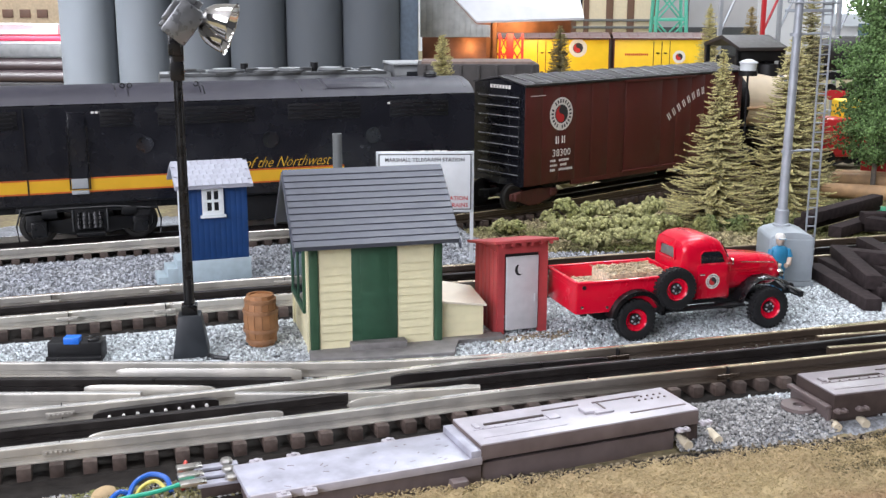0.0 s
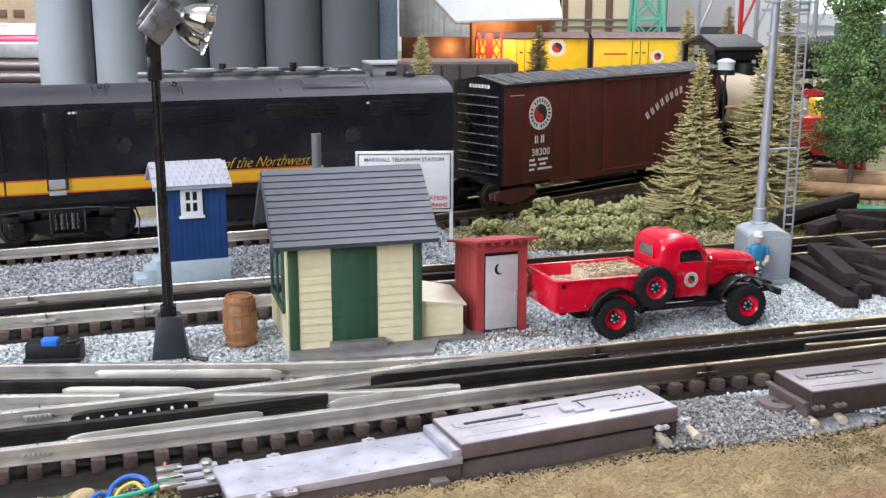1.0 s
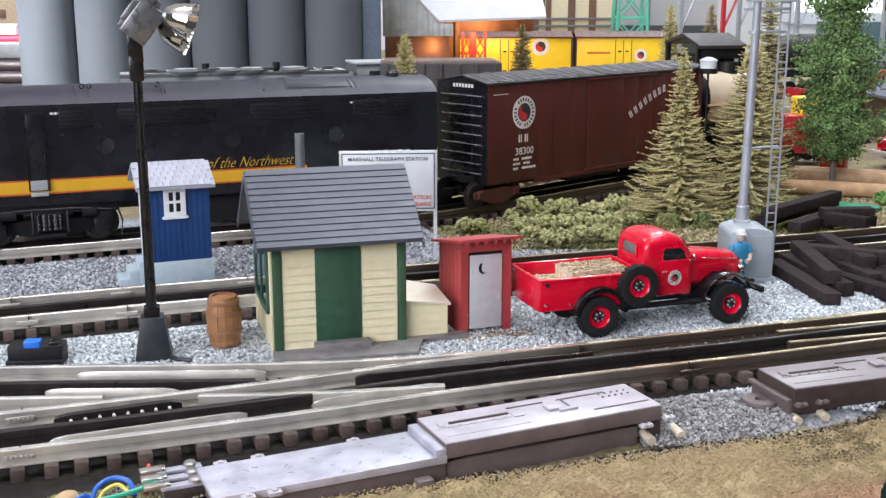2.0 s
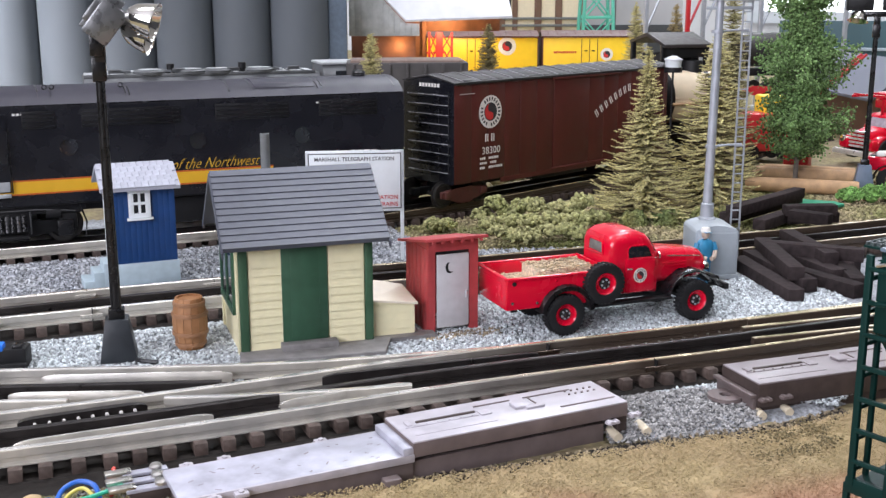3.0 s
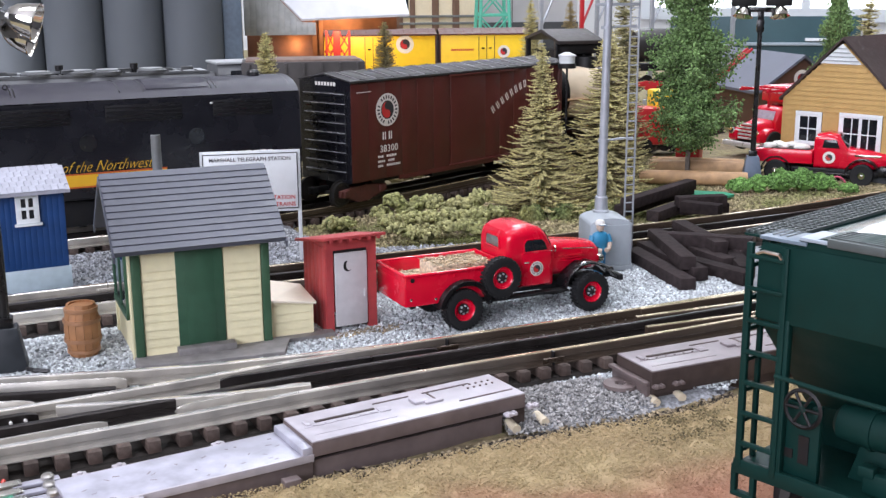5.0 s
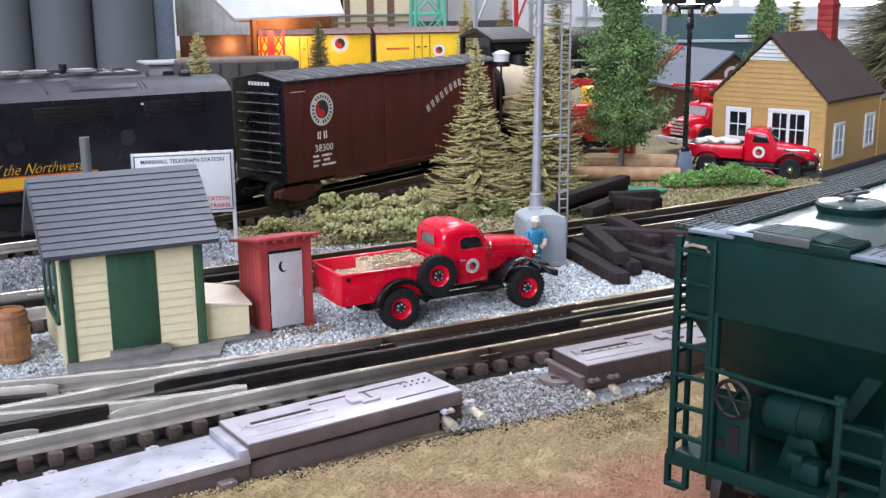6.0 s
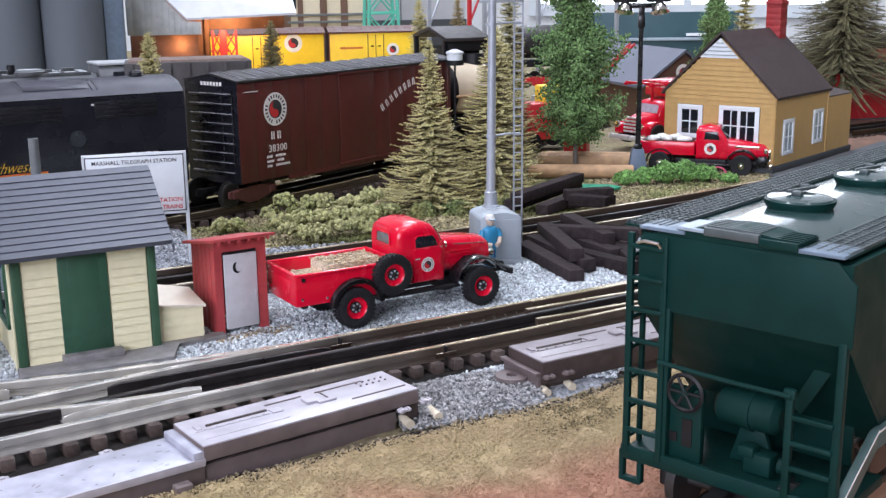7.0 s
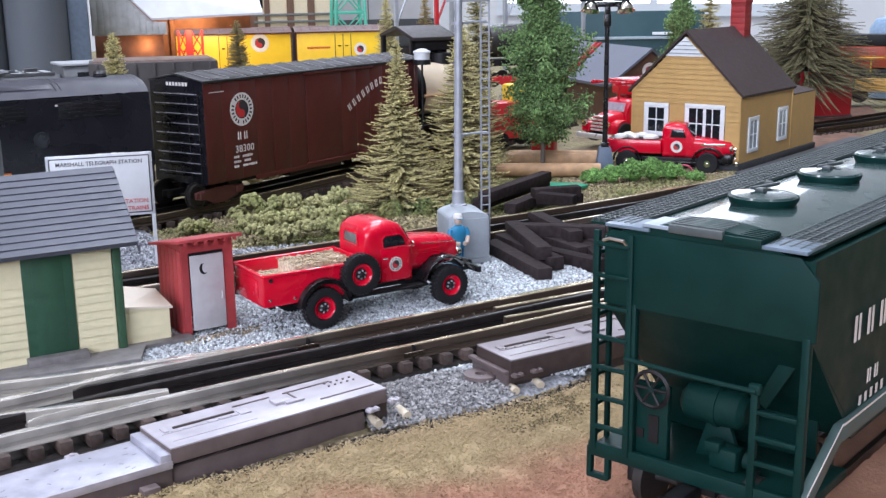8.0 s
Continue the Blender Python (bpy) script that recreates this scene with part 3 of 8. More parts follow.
TIEMESH = smooth(mesh_from(B().box((0, 0, -2.4), (4.4, 44.5, 5.0), 0.35), TIE, "tie"))


def track(name, pts, z=RAILTOP, label="", centre=RAILDARK, outer=RAIL, pitch=9.6, ties=(0.0, 1.0), rails=True, tie_drop=0.0):
    line = spline(pts)
    tr = tagged(new(name), label, "railway track", kind="structure")
    if rails:
        rail("rail", offset(line, GAUGE / 2), z, outer, tr)
        rail("rail", offset(line, -GAUGE / 2), z, outer, tr)
        rail("centre_rail", line, z, centre, tr, "blackened middle rail")
    part("roadbed", B().sweep([(p.x, p.y, z - 10.2) for p in line], [(-24.5, -1), (24.5, -1), (22.5, 0.6), (-22.5, 0.6)]), ROADBED, tr, "dark roadbed between the ties")
    length, k = 0.0, 0
    total = sum((b - a).length for a, b in zip(line, line[1:]))
    for a, b in zip(line, line[1:]):
        d = b - a
        while k * pitch <= length + d.length:
            s = k * pitch - length
            if ties[0] <= (length + s) / total <= ties[1]:
                q = a + d.normalized() * s
                piece("tie", TIEMESH, tr, at(q.x + rnd.uniform(-0.4, 0.4), q.y, z - 5.5 - tie_drop, math.degrees(math.atan2(d.y, d.x)) + rnd.uniform(-1.2, 1.2)))
            k += 1
        length += d.length
    return tr


MIDLINE = [(40, 547), (163, 497), (283, 447), (420, 383), (562, 319), (660, 278), (760, 245), (860, 222), (1100, 190)]
track("track_middle", MIDLINE, label="three-rail track with silver outer rails behind the small buildings")
ENGLINE = [(40, 703), (130, 668), (215, 637), (300, 606), (370, 580), (450, 553), (540, 540), (640, 538), (760, 538), (900, 545), (1100, 560)]
track("track_rear", ENGLINE, z=6.0, label="three-rail track under the black diesel and the boxcar")
SPUR = [(30, 384), (112, 351), (151, 334), (178, 322.5), (206, 311), (232, 301), (254, 293), (288, 279), (336, 257.5), (380, 237), (424, 218), (520, 178), (640, 130), (800, 80)]
near = track("track_front", SPUR, label="three-rail turnout track with silver rails in the foreground", outer=RAIL, ties=(0.0, 0.62))

# the second way of the turnout
WAY = [(40, 478), (125, 406), (160, 377), (191.5, 350), (219, 327), (246, 307.5), (268, 294)]
way = spline(WAY)
turnout = tagged(new("turnout"), "diverging rails of a toy-train turnout with guard rails and frog", "railway track", kind="structure")
farside, nearside = offset(way, GAUGE / 2), offset(way, -GAUGE / 2)
rail("rail", farside + [Vector((291, 300, 0)), Vector((314, 286, 0))], RAILTOP + 0.05, RAIL, turnout)
rail("rail", [p for p in nearside if p.x < 168], RAILTOP + 0.05, RAIL, turnout)
rail("rail", [p for p in nearside if p.x > 182], RAILTOP + 0.05, RAIL, turnout)
rail("centre_rail", [p for p in way if p.x < 214], RAILTOP - 0.3, RAILDARK, turnout)
part("roadbed", B().sweep([(p.x, p.y, -2.4) for p in way], [(-24, -1), (24, -1), (22, 0.6), (-22, 0.6)]), ROADBED, turnout, "dark roadbed between the ties")
part("roadbed", B().prism([(90, 345), (300, 264), (304, 234), (160, 274), (100, 306)], -4.4, -2.0, "z"), ROADBED, turnout)
for i in range(0, len(way) - 6):
    q = way[i]
    piece("tie", TIEMESH, turnout, at(q.x, q.y, RAILTOP - 5.9, -40 + rnd.uniform(-1, 1)))


DIRT = [(96, 318), (150, 296), (160, 276), (120, 292), (80, 318)]
grains("track_dirt", DIRT, 2600, 1.6, -2.2, DARKSTONE, "loose grey grit beside the track", "gravel", 14)
grains("track_dirt", DIRT, 900, 1.9, -1.8, TANFOAM, "tan debris lying among the loose wires", "gravel", 16)
grains("base_dirt", [(316, 339), (346, 327), (354, 322), (347, 316), (318, 329)], 420, 1.9, lie, EDGEGRIT, "brown soil grit before the outhouse", "gravel", 17)


def straight(name, a, b, z, material, prof=None, label=""):
    """A loose bar of the turnout with its ends bent down and aside."""
    a, b = Vector((*a, 0)), Vector((*b, 0))
    d = (b - a).normalized()
    n = Vector((-d.y, d.x, 0))
    L = (b - a).length
    pts = []
    for u, drop, aside in ((0, 1.4, 1.2), (2.0, 0.6, 0.7), (5, 0.1, 0.2), (10, 0, 0), (L / 2, 0, 0), (L - 10, 0, 0), (L - 5, 0.1, 0.2), (L - 2.0, 0.6, 0.7), (L, 1.4, 1.2)):
        p = a + d * u + n * aside
        pts.append((p.x, p.y, z - 5.5 - drop))
    bar = part(name, B().sweep(pts, GUARD if material is RAIL else prof or BAR), RAILWEB if material is RAIL else material, turnout, label)
    if material is RAIL:
        part("rail_head", B().sweep([(x, y, q + 5.5) for x, y, q in pts], [(-0.36, -0.05), (0.36, -0.05), (0.3, 0.17), (-0.3, 0.17)]), RAILHEAD, bar, "worn bright running surface")
    return bar


GUARD = [(-0.6, 1.6), (0.6, 1.6), (0.6, 5.3), (0.4, 5.6), (-0.4, 5.6), (-0.6, 5.3)]
BAR = [(-0.7, 0), (0.7, 0), (0.7, 5.3), (0.4, 5.6), (-0.4, 5.6), (-0.7, 5.3)]
straight("guard_rail", (167, 385), (221, 339), RAILTOP - 0.5, RAIL, BAR)
straight("wing_rail", (150, 375), (186, 343), RAILTOP - 0.3, RAIL, BAR)
straight("frog_bar", (141.5, 347), (181, 332), RAILTOP + 0.2, RAILDARK, [(-1.4, 0), (1.4, 0), (1.4, 5.2), (-1.4, 5.2)], "black plastic frog bar with bolt heads")
straight("guard_rail", (133, 331), (193, 308), RAILTOP - 0.8, RAIL, BAR)
straight("point_rail", (243, 311), (322, 272), RAILTOP - 0.4, RAILDARK, BAR, "tarnished brown switch point rail")
straight("point_rail", (216, 300), (262, 283), RAILTOP - 0.5, RAIL, BAR)
for s in np.linspace(0.12, 0.9, 8):
    x, y = 141.5 + 39.5 * s - 0.55, 347 - 15 * s - 1.5
    # White lettering paint stands in for the glint of the bolt heads.
    part("bolt_head", B().cyl((x, y, 6.0), (x - 0.5, y - 1.3, 6.0), 0.6, seg=6), LETTER, turnout)
# fishplates with raised bolts on the rails' sides
def fishplate(x, y, z, rz, parent):
    b = B().box((0, 0, 0), (9.5, 0.7, 2.1), 0.15, rot=(12, 0, 0))
    for i in range(6):
        b.box((-3.7 + i * 1.5, -0.5, 0.1), (0.8, 0.5, 0.9), 0.1)
    fp = part("fishplate", b, RAIL if x < 300 else RAILBROWN, parent, "pressed metal joint plate with bolts", at(x, y, z, rz))
    part("joint_gap", B().box((0.6, 1.9, 0.3), (0.35, 3.0, 5.6)), BLACKMATT, fp, "dark gap between rail ends")
    return fp


for x, y, a in ((153.3, 409.5, -41), (130.5, 382.5, -41), (135.4, 360.5, -22), (122.3, 329.9, -22), (188, 502, -22), (236, 486, -22), (183, 470, -22), (222, 453, -22), (330, 275, -25), (345, 233, -26), (292, 462, -25)):
    fishplate(x - 1.0, y - 2.0, 5.2, a, turnout)
for i in range(26):
    t = i / 25
    x, y = 300 + 150 * t, 290.5 - 58 * t - 5 * math.sin(math.pi * t)
    part("rail_spike", B().box((0, 0, 0), (0.9, 0.9, 0.8), 0.15), BOLT, near, "", at(x - 0.8, y - 2.4, 3.6, -24))
# converging rails further right
join = tagged(new("turnout"), "second turnout with converging silver rails", "railway track", kind="structure")
for pts in ([(398, 221), (436, 201), (470, 184), (560, 140)], [(408, 232), (453, 209), (490, 190), (600, 135)], [(420, 237), (467, 216), (520, 192), (640, 140)]):
    rail("rail", spline(pts), RAILTOP - 0.05, RAIL, join)


# ---- bright window in the far wall ----
win = tagged(new("window_1"), "bright overexposed daylight window in the far room wall", "window", kind="structure")
part("window_frame", B().box((5150, 2150, 1560), (20, 1760, 60)).box((5150, 2150, 20), (30, 1760, 60)).box((5150, 1300, 790), (20, 60, 1580)).box((5150, 3000, 790), (20, 60, 1580)).box((5150, 2150, 790), (20, 40, 1500)), WHITE, win)
# Pane runs up unseen and glows stronger, so rails and hopper roof mirror it.
part("sky_pane", B().box((5162, 2150, 790), (4, 1680, 1500)), mat("daylight_sky", (0.9, 0.95, 1.0), 0.5, var=0.0, bump=0.0, emit=3.0), win)


# ---- the telegraph station ----
def station():
    st = thing("telegraph_station", "small cream clapboard station with green door and slate-blue roof", "building", at(245.9, 370.1, 0, -25.6))
    W, D, H = 57.7, 50.0, 48.0
    b = B()
    b.prism([(0.3, 0.2), (W - 0.3, 0.2), (W - 0.3, H), (0.3, H)], 1.2, 2.6, "y")
    part("front_wall", b, CREAM, st)
    part("back_wall", B().box((W / 2, D - 0.6, H / 2), (W, 1.2, H)), CREAM, st)
    for nm, x in (("side_wall", 0.9), ("side_wall", W - 0.9)):
        b = B()
        gable = [(1.2, 0.2), (D - 1.2, 0.2), (D - 1.2, H), (D / 2, 72), (1.2, H)]
        b.prism(gable, x - 0.6, x + 0.6, "x")
        part(nm, b, CREAM, st)
    for x0, x1 in ((4.6, 18.3), (38.2, 53.6)):
        n = 13
        for i in range(n):
            z = 1.5 + i * (H - 2) / n
            bd = B().prism([(0.1, z), (1.3, z), (1.3, z + 3.52), (0.72, z + 3.52)], x0, x1, "x")
            part("board", bd, CREAM, st)
    part("door", B().box((28.1, 0.75, 25), (19.4, 1.4, 46), 0.2).box((28.1, 0.1, 25), (12, 0.3, 40), 0.1), DKGREEN, st, "plain dark green door")
    part("corner_trim", B().box((2.4, 0.6, 24), (3.6, 2.0, 47.5), 0.2), TRIMGREEN, st, "green corner board")
    part("corner_trim", B().box((W - 1.9, 0.6, 24), (3.4, 2.0, 47.5), 0.2), TRIMGREEN, st, "green corner board")
    part("corner_trim", B().box((0.0, 2.6, 24), (1.0, 3.0, 47.5), 0.2), CREAM, st)
    part("corner_trim", B().box((0.0, D - 2.0, 24), (1.0, 4.0, 47.5), 0.2), CREAM, st)
    win = part("side_window", B().box((-0.1, 27, 30), (0.8, 34, 26)), GLASSDARK, st, "dark green framed side window")
    part("window_frame", B().box((-0.5, 27, 43.5), (1.2, 38, 2)).box((-0.5, 27, 16.5), (1.6, 38, 2)).box((-0.5, 9, 30), (1.2, 2, 28)).box((-0.5, 45, 30), (1.2, 2, 28)).box((-0.5, 27, 30), (1, 1.4, 26)), DKGREEN, win)
    part("door_step", B().box((29, -2.5, 2.6), (24, 5.5, 3.4), 0.4), PAVER, st, "worn grey step below the door")
    # roof: two slopes with ridged courses
    for side in (0, 1):
        y0, y1 = (-6.5, 25.0) if side == 0 else (56.5, 25.0)
        z0, z1 = 47.2, 74.3
        b = B()
        n = 12
        ln = math.hypot(y1 - y0, z1 - z0)
        ny, nz = (-(z1 - z0) / ln, (y1 - y0) / ln) if side == 0 else ((z1 - z0) / ln, (y0 - y1) / ln)
        b.prism([(y0, z0), (y1, z1), (y1, z1 - 1.7), (y0 + (1.0 if side == 0 else -1.0), z0 - 1.5)], -6.0, 63.2, "x")
        rf = part("roof", b, SLATE, st, "slate-blue ribbed plastic roof")
        for i in range(n):
            t0, t1 = i / n, (i + 1) / n
            a = (y0 + (y1 - y0) * t0, z0 + (z1 - z0) * t0)
            c = (y0 + (y1 - y0) * t1, z0 + (z1 - z0) * t1)
            co = B().prism([(a[0] + ny * 0.02, a[1] + nz * 0.02), (c[0] + ny * 0.02, c[1] + nz * 0.02), (c[0] + ny * 0.25, c[1] + nz * 0.25), (a[0] + ny * 0.7, a[1] + nz * 0.7)], -6.2, 63.4, "x")
            part("roof_course", co, SLATE, rf)
    part("bargeboard", B().prism([(-7, 46.0), (25, 73.5), (57, 46.0), (57, 43.5), (25, 70.5), (-7, 43.5)], -6.8, -5.9, "x"), SLATE, st)
    part("bargeboard", B().prism([(-7, 46.0), (25, 73.5), (57, 46.0), (57, 43.5), (25, 70.5), (-7, 43.5)], 63.2, 64.0, "x"), SLATE, st)
    part("chimney_pipe", B().lathe([(2.1, 60), (2.1, 87.4), (1.7, 87.5), (1.6, 80)], (20.2, 40, 0), seg=16), mat("grey_pipe", (0.16, 0.17, 0.17), 0.5), st, "plain grey stove pipe")
    # lean-to on its right
    sh = B()
    sh.prism([(W, 0.3), (W + 19.5, 0.3), (W + 19.5, 14.8), (W, 17.6)], 3.5, 26, "y")
    lean = part("lean_to", sh, CREAM, st, "low cream side bin with sloping lid")
    for i in range(4):
        part("board", B().prism([(3.1, 0.6 + i * 3.55), (3.7, 0.6 + i * 3.55), (3.7, 4.0 + i * 3.55), (3.45, 4.0 + i * 3.55)], W + 0.2, W + 19.3, "x"), CREAM, lean)
    b = B()
    b._faces([(W - 0.2, 2.2, 17.4), (W + 20.6, 2.2, 14.6), (W + 20.6, 26.5, 16.8), (W - 0.2, 26.5, 21.5), (W - 0.2, 2.2, 18.3), (W + 20.6, 2.2, 15.5), (W + 20.6, 26.5, 17.7), (W - 0.2, 26.5, 22.4)],
             [(3, 2, 1, 0), (4, 5, 6, 7), (0, 1, 5, 4), (1, 2, 6, 5), (2, 3, 7, 6), (3, 0, 4, 7)])
    part("lid", b, CREAMTOP, lean, "pale cream lid")
    return st


station()
solid("base_slab", B().prism([(240, 361), (266, 343), (291, 329), (303, 341), (322, 331), (326, 338), (300, 350), (248, 374)], -2.5, 1.6, "z", 0.6), PAVER, Matrix(), "thin dark grey plastic slab under the station", "base")


# ---- the outhouse ----
def outhouse():
    oh = thing("outhouse", "red wooden outhouse with grey door and crescent moon", "outhouse", at(323.8, 338, 0.0, -22))
    W, D = 23.6, 28.0
    b = B().prism([(0, 0.2), (D, 0.2), (D, 36.5), (0, 41.5)], 0, 1.0, "x")
    part("side_wall", b, REDBARN, oh)
    part("side_wall", B().prism([(0, 0.2), (D, 0.2), (D, 36.5), (0, 41.5)], W - 1, W, "x"), REDBARN, oh)
    part("back_wall", B().box((W / 2, D - 0.5, 18.3), (W - 2, 1, 36)), REDBARN, oh)
    part("front_wall", B().prism([(0, 0), (3.0, 0), (3.0, 36.8), (19.2, 36.8), (19.2, 0), (W, 0), (W, 41.2), (0, 41.2)], -0.3, 0.9, "y"), REDBARN, oh)
    for i in range(6):
        part("plank", B().box((-0.1, 2.4 + i * 4.6, 19), (0.6, 4.2, 37.5), 0.12), REDBARN, oh)
    door = part("door", B().box((11.2, -0.5, 18.8), (15.2, 1.2, 33.4), 0.25), GREYDOOR, oh, "grey-white door with a dark crescent moon")
    part("door_gap", B().box((11.2, 0.6, 35.6), (15.6, 0.8, 2.2)), BLACKMATT, oh, "dark gap over the door")
    arc = [(math.cos(a) * 2.1, math.sin(a) * 2.6) for a in np.linspace(radians(120), radians(300), 9)]
    arc2 = [(math.cos(a) * 1.6 + 0.75, math.sin(a) * 2.3 + 0.25) for a in np.linspace(radians(300), radians(120), 9)]
    part("crescent_moon", B().prism([(9.6 + x, 29.5 + z) for x, z in arc + arc2], -1.25, -1.05, "y"), BLACKMATT, door, "dark crescent cut-out")
    part("handle", B().box((17.4, -1.4, 16.5), (0.7, 0.8, 3.6), 0.2), GREYDOOR, door)
    part("roof", B().prism([(-5.5, 42.6), (30.5, 35.9), (30.5, 37.1), (-5.5, 43.9)], -3.4, W + 2.6, "x", 0.15), REDBARN, oh, "sloping red plank roof")
    for i in range(6):
        part("rafter_end", B().box((0.5 + i * 4.5, -4.6, 42.0), (1.2, 1.6, 1.4)), REDBARN, oh)
    return oh


outhouse()


# ---- the blue hut ----
def hut():
    h = thing("signal_hut", "royal blue hut with white window and pale shingled roof", "building", at(262.2, 505.1, 0, -20.8))
    W, D = 32.0, 27.0
    part("foundation", B().box((W / 2, D / 2, 6.3), (W + 1, D + 1, 12), 0.3), PALEBLUE, h, "pale grey-blue block base")
    part("body", B().prism([(0, 12.2), (D, 12.2), (D, 53), (D / 2, 60.2), (0, 53)], 0.4, W - 0.4, "x"), BLUE, h)
    for i in range(11):
        part("plank", B().box((1.9 + i * 2.83, 0.12, 32.5), (2.81, 0.5, 40), 0.03), BLUE, h)
    win = part("window", B().box((13.8, -0.45, 43.4), (9.6, 0.9, 14.6)), GLASSDARK, h)
    b = B()
    for x in (9.6, 13.8, 18.0):
        b.box((x, -0.9, 43.4), (2.6 if x != 13.8 else 1.3, 1.0, 14.6), 0.1)
    for z in (37.0, 43.4, 49.8):
        b.box((13.8, -0.9, z), (11.0, 1.1, 2.6 if z != 43.4 else 1.4), 0.1)
    b.box((13.8, -1.3, 35.4), (13.0, 2.0, 1.3), 0.15)
    part("window_frame", b, WHITE, win, "white four-pane window frame")
    part("door", B().box((-0.2, D / 2, 30), (1.2, 12, 34), 0.2), WHITE, h, "white side door and trim")
    part("door_trim", B().box((-0.3, 3, 32), (1.6, 3, 41), 0.2).box((-0.3, D - 3, 32), (1.6, 3, 41), 0.2), WHITE, h)
    for side in (0, 1):
        y0 = -4.5 if side == 0 else D + 4.5
        rf = part("roof", B().prism([(y0, 52.0), (D / 2, 61.8), (D / 2, 60.4), (y0, 50.4)], -5.5, W + 2.2, "x"), PALESHINGLE, h)
        if side == 0:
            sl = math.degrees(math.atan2(9.8, D / 2 + 4.5))
            for r in range(5):
                for c in range(11):
                    t = (r + 0.5) / 5
                    x = -5.2 + (c + (0.5 if r % 2 else 0)) * 3.4 + 1.7
                    if x > W + 1.8:
                        continue
                    sb = B().box((0, 0, 0), (3.2, 4.6, 0.5), 0.08)
                    part("shingle", sb, PALESHINGLE, rf, "", at(x, y0 + (D / 2 - y0) * t, 52.2 + 9.8 * t + 0.25, 0, sl + 3))
    for i in range(3):
        part("step", B().box((-3 - i * 5.0, 9, (13 - i * 4.2) / 2), (5.2, 17, 13 - i * 4.2), 0.25), PALEBLUE, h)
    return h


hut()


# ---- sign board ----
def sign():
    s = thing("station_sign", "white enamel station sign with black border on posts", "sign", at(411.0, 450.0, 0, -38))
    board = part("board", B().box((-27, 0, 45), (54.4, 1.0, 34.4), 0.15), WHITE, s)
    part("border", B().box((-27, -0.6, 60.5), (51.5, 0.25, 0.5)).box((-27, -0.6, 29.5), (51.5, 0.25, 0.5)).box((-52.6, -0.6, 45), (0.5, 0.25, 31)).box((-1.5, -0.6, 45), (0.5, 0.25, 31)), LETTERBLK, board, "thin black border line")
    for x in (-0.8, -53.2):
        part("post", B().box((x, 0.4, 30), (2.0, 1.8, 64), 0.2), WHITE, s)
    words("MARSHALL TELEGRAPH STATION", 3.0, LETTERBLK, board, at(-27.2, -0.65, 57.4) @ FRONT, width=0.99, weight=0.012)
    words("STATION", 3.3, LETTERRED, board, at(-3.0, -0.65, 35.6) @ FRONT, align="RIGHT", weight=0.01)
    words("TRAINS", 3.3, LETTERRED, board, at(-3.0, -0.65, 31.7) @ FRONT, align="RIGHT", weight=0.01)
    return s


sign()


# ---- barrel ----
def barrel():
    b = thing("barrel", "brown wooden barrel with raised hoops standing on the gravel", "barrel", at(237.9, 395.2, 0.2, 12))
    n = 14
    for i in range(n):
        a0, a1 = 2 * math.pi * (i + 0.03) / n, 2 * math.pi * (i + 0.97) / n
        rings = []
        for z, r in ((0, 5.7), (4, 6.7), (8, 7.3), (11, 7.45), (14, 7.3), (18, 6.7), (22, 5.8)):
            rings.append([(r * math.cos(a0), r * math.sin(a0), z), (r * math.cos(a1), r * math.sin(a1), z), ((r - 0.9) * math.cos(a1), (r - 0.9) * math.sin(a1), z), ((r - 0.9) * math.cos(a0), (r - 0.9) * math.sin(a0), z)])
        part("stave", B().loft(rings), BARREL, b)
    for z, r in ((2.2, 6.5), (7.0, 7.45), (15.0, 7.45), (19.6, 6.65)):
        part("hoop", B().lathe([(r - 0.7, -0.9), (r + 0.15, -0.8), (r + 0.25, 0), (r + 0.15, 0.8), (r - 0.7, 0.9)], (0, 0, z), seg=28, ring=True), HOOP, b)
    part("lid", B().lathe([(5.2, 0), (5.2, 0.6), (0.0, 0.7)], (0, 0, 20.6), seg=28), BARREL, b)
    return b


barrel()


# ---- floodlight mast ----
def flood_mast(x, y, rz, group="", foot=None):
    f = thing("floodlight_mast", "black toy floodlight mast with chrome reflectors", "lamp post", at(x, y, 0, rz), group)
    part("base", B().box((0, 0, 8.6), (15, 15, 17.4), 0.5, taper=0.62), foot or mat("dark_slate_foot", (0.022, 0.026, 0.031), 0.45, var=0.15), f)
    part("collar", B().box((0, 0, 19), (6.4, 6.4, 4.6), 0.4), BLACK, f)
    post = B()
    post.cyl((0, 0, 17), (0, 0, 122), 2.2, 1.75, 12)
    for k in range(4):
        a = radians(45 + 90 * k)
        post.cyl((math.cos(a) * 2.0, math.sin(a) * 2.0, 20), (math.cos(a) * 1.6, math.sin(a) * 1.6, 120), 0.55, 0.5, 6)
    part("post", post, BLACK, f)
    part("socket", B().box((0, 0, 118.5), (5.4, 5.4, 9.5), 0.5), BLACK, f)
    part("lead_wire", B().tube([(6, -6, 0.8), (9, -9, 0.6), (15, -12, 0.4)], 1.0), BLACK, f)
    return f


fm = flood_mast(209.2, 404.0, -30)
head = part("lamp_head", B().box((0, 0, 0), (15, 15, 11), 0.7, rot=(0, -52, 0)).box((-4.6, 0, 4.4), (9, 11, 3), 0.5, rot=(0, -52, 0)).box((-1, -4, 3.0), (17, 1.2, 9), 0.3, rot=(0, -52, 0)).box((-1, 4, 3.0), (17, 1.2, 9), 0.3, rot=(0, -52, 0)), mat("grey_lamp_housing", (0.2, 0.205, 0.21), 0.3, 0.7), fm, "black ribbed lamp housing", at(3.6, -1.0, 136.6))
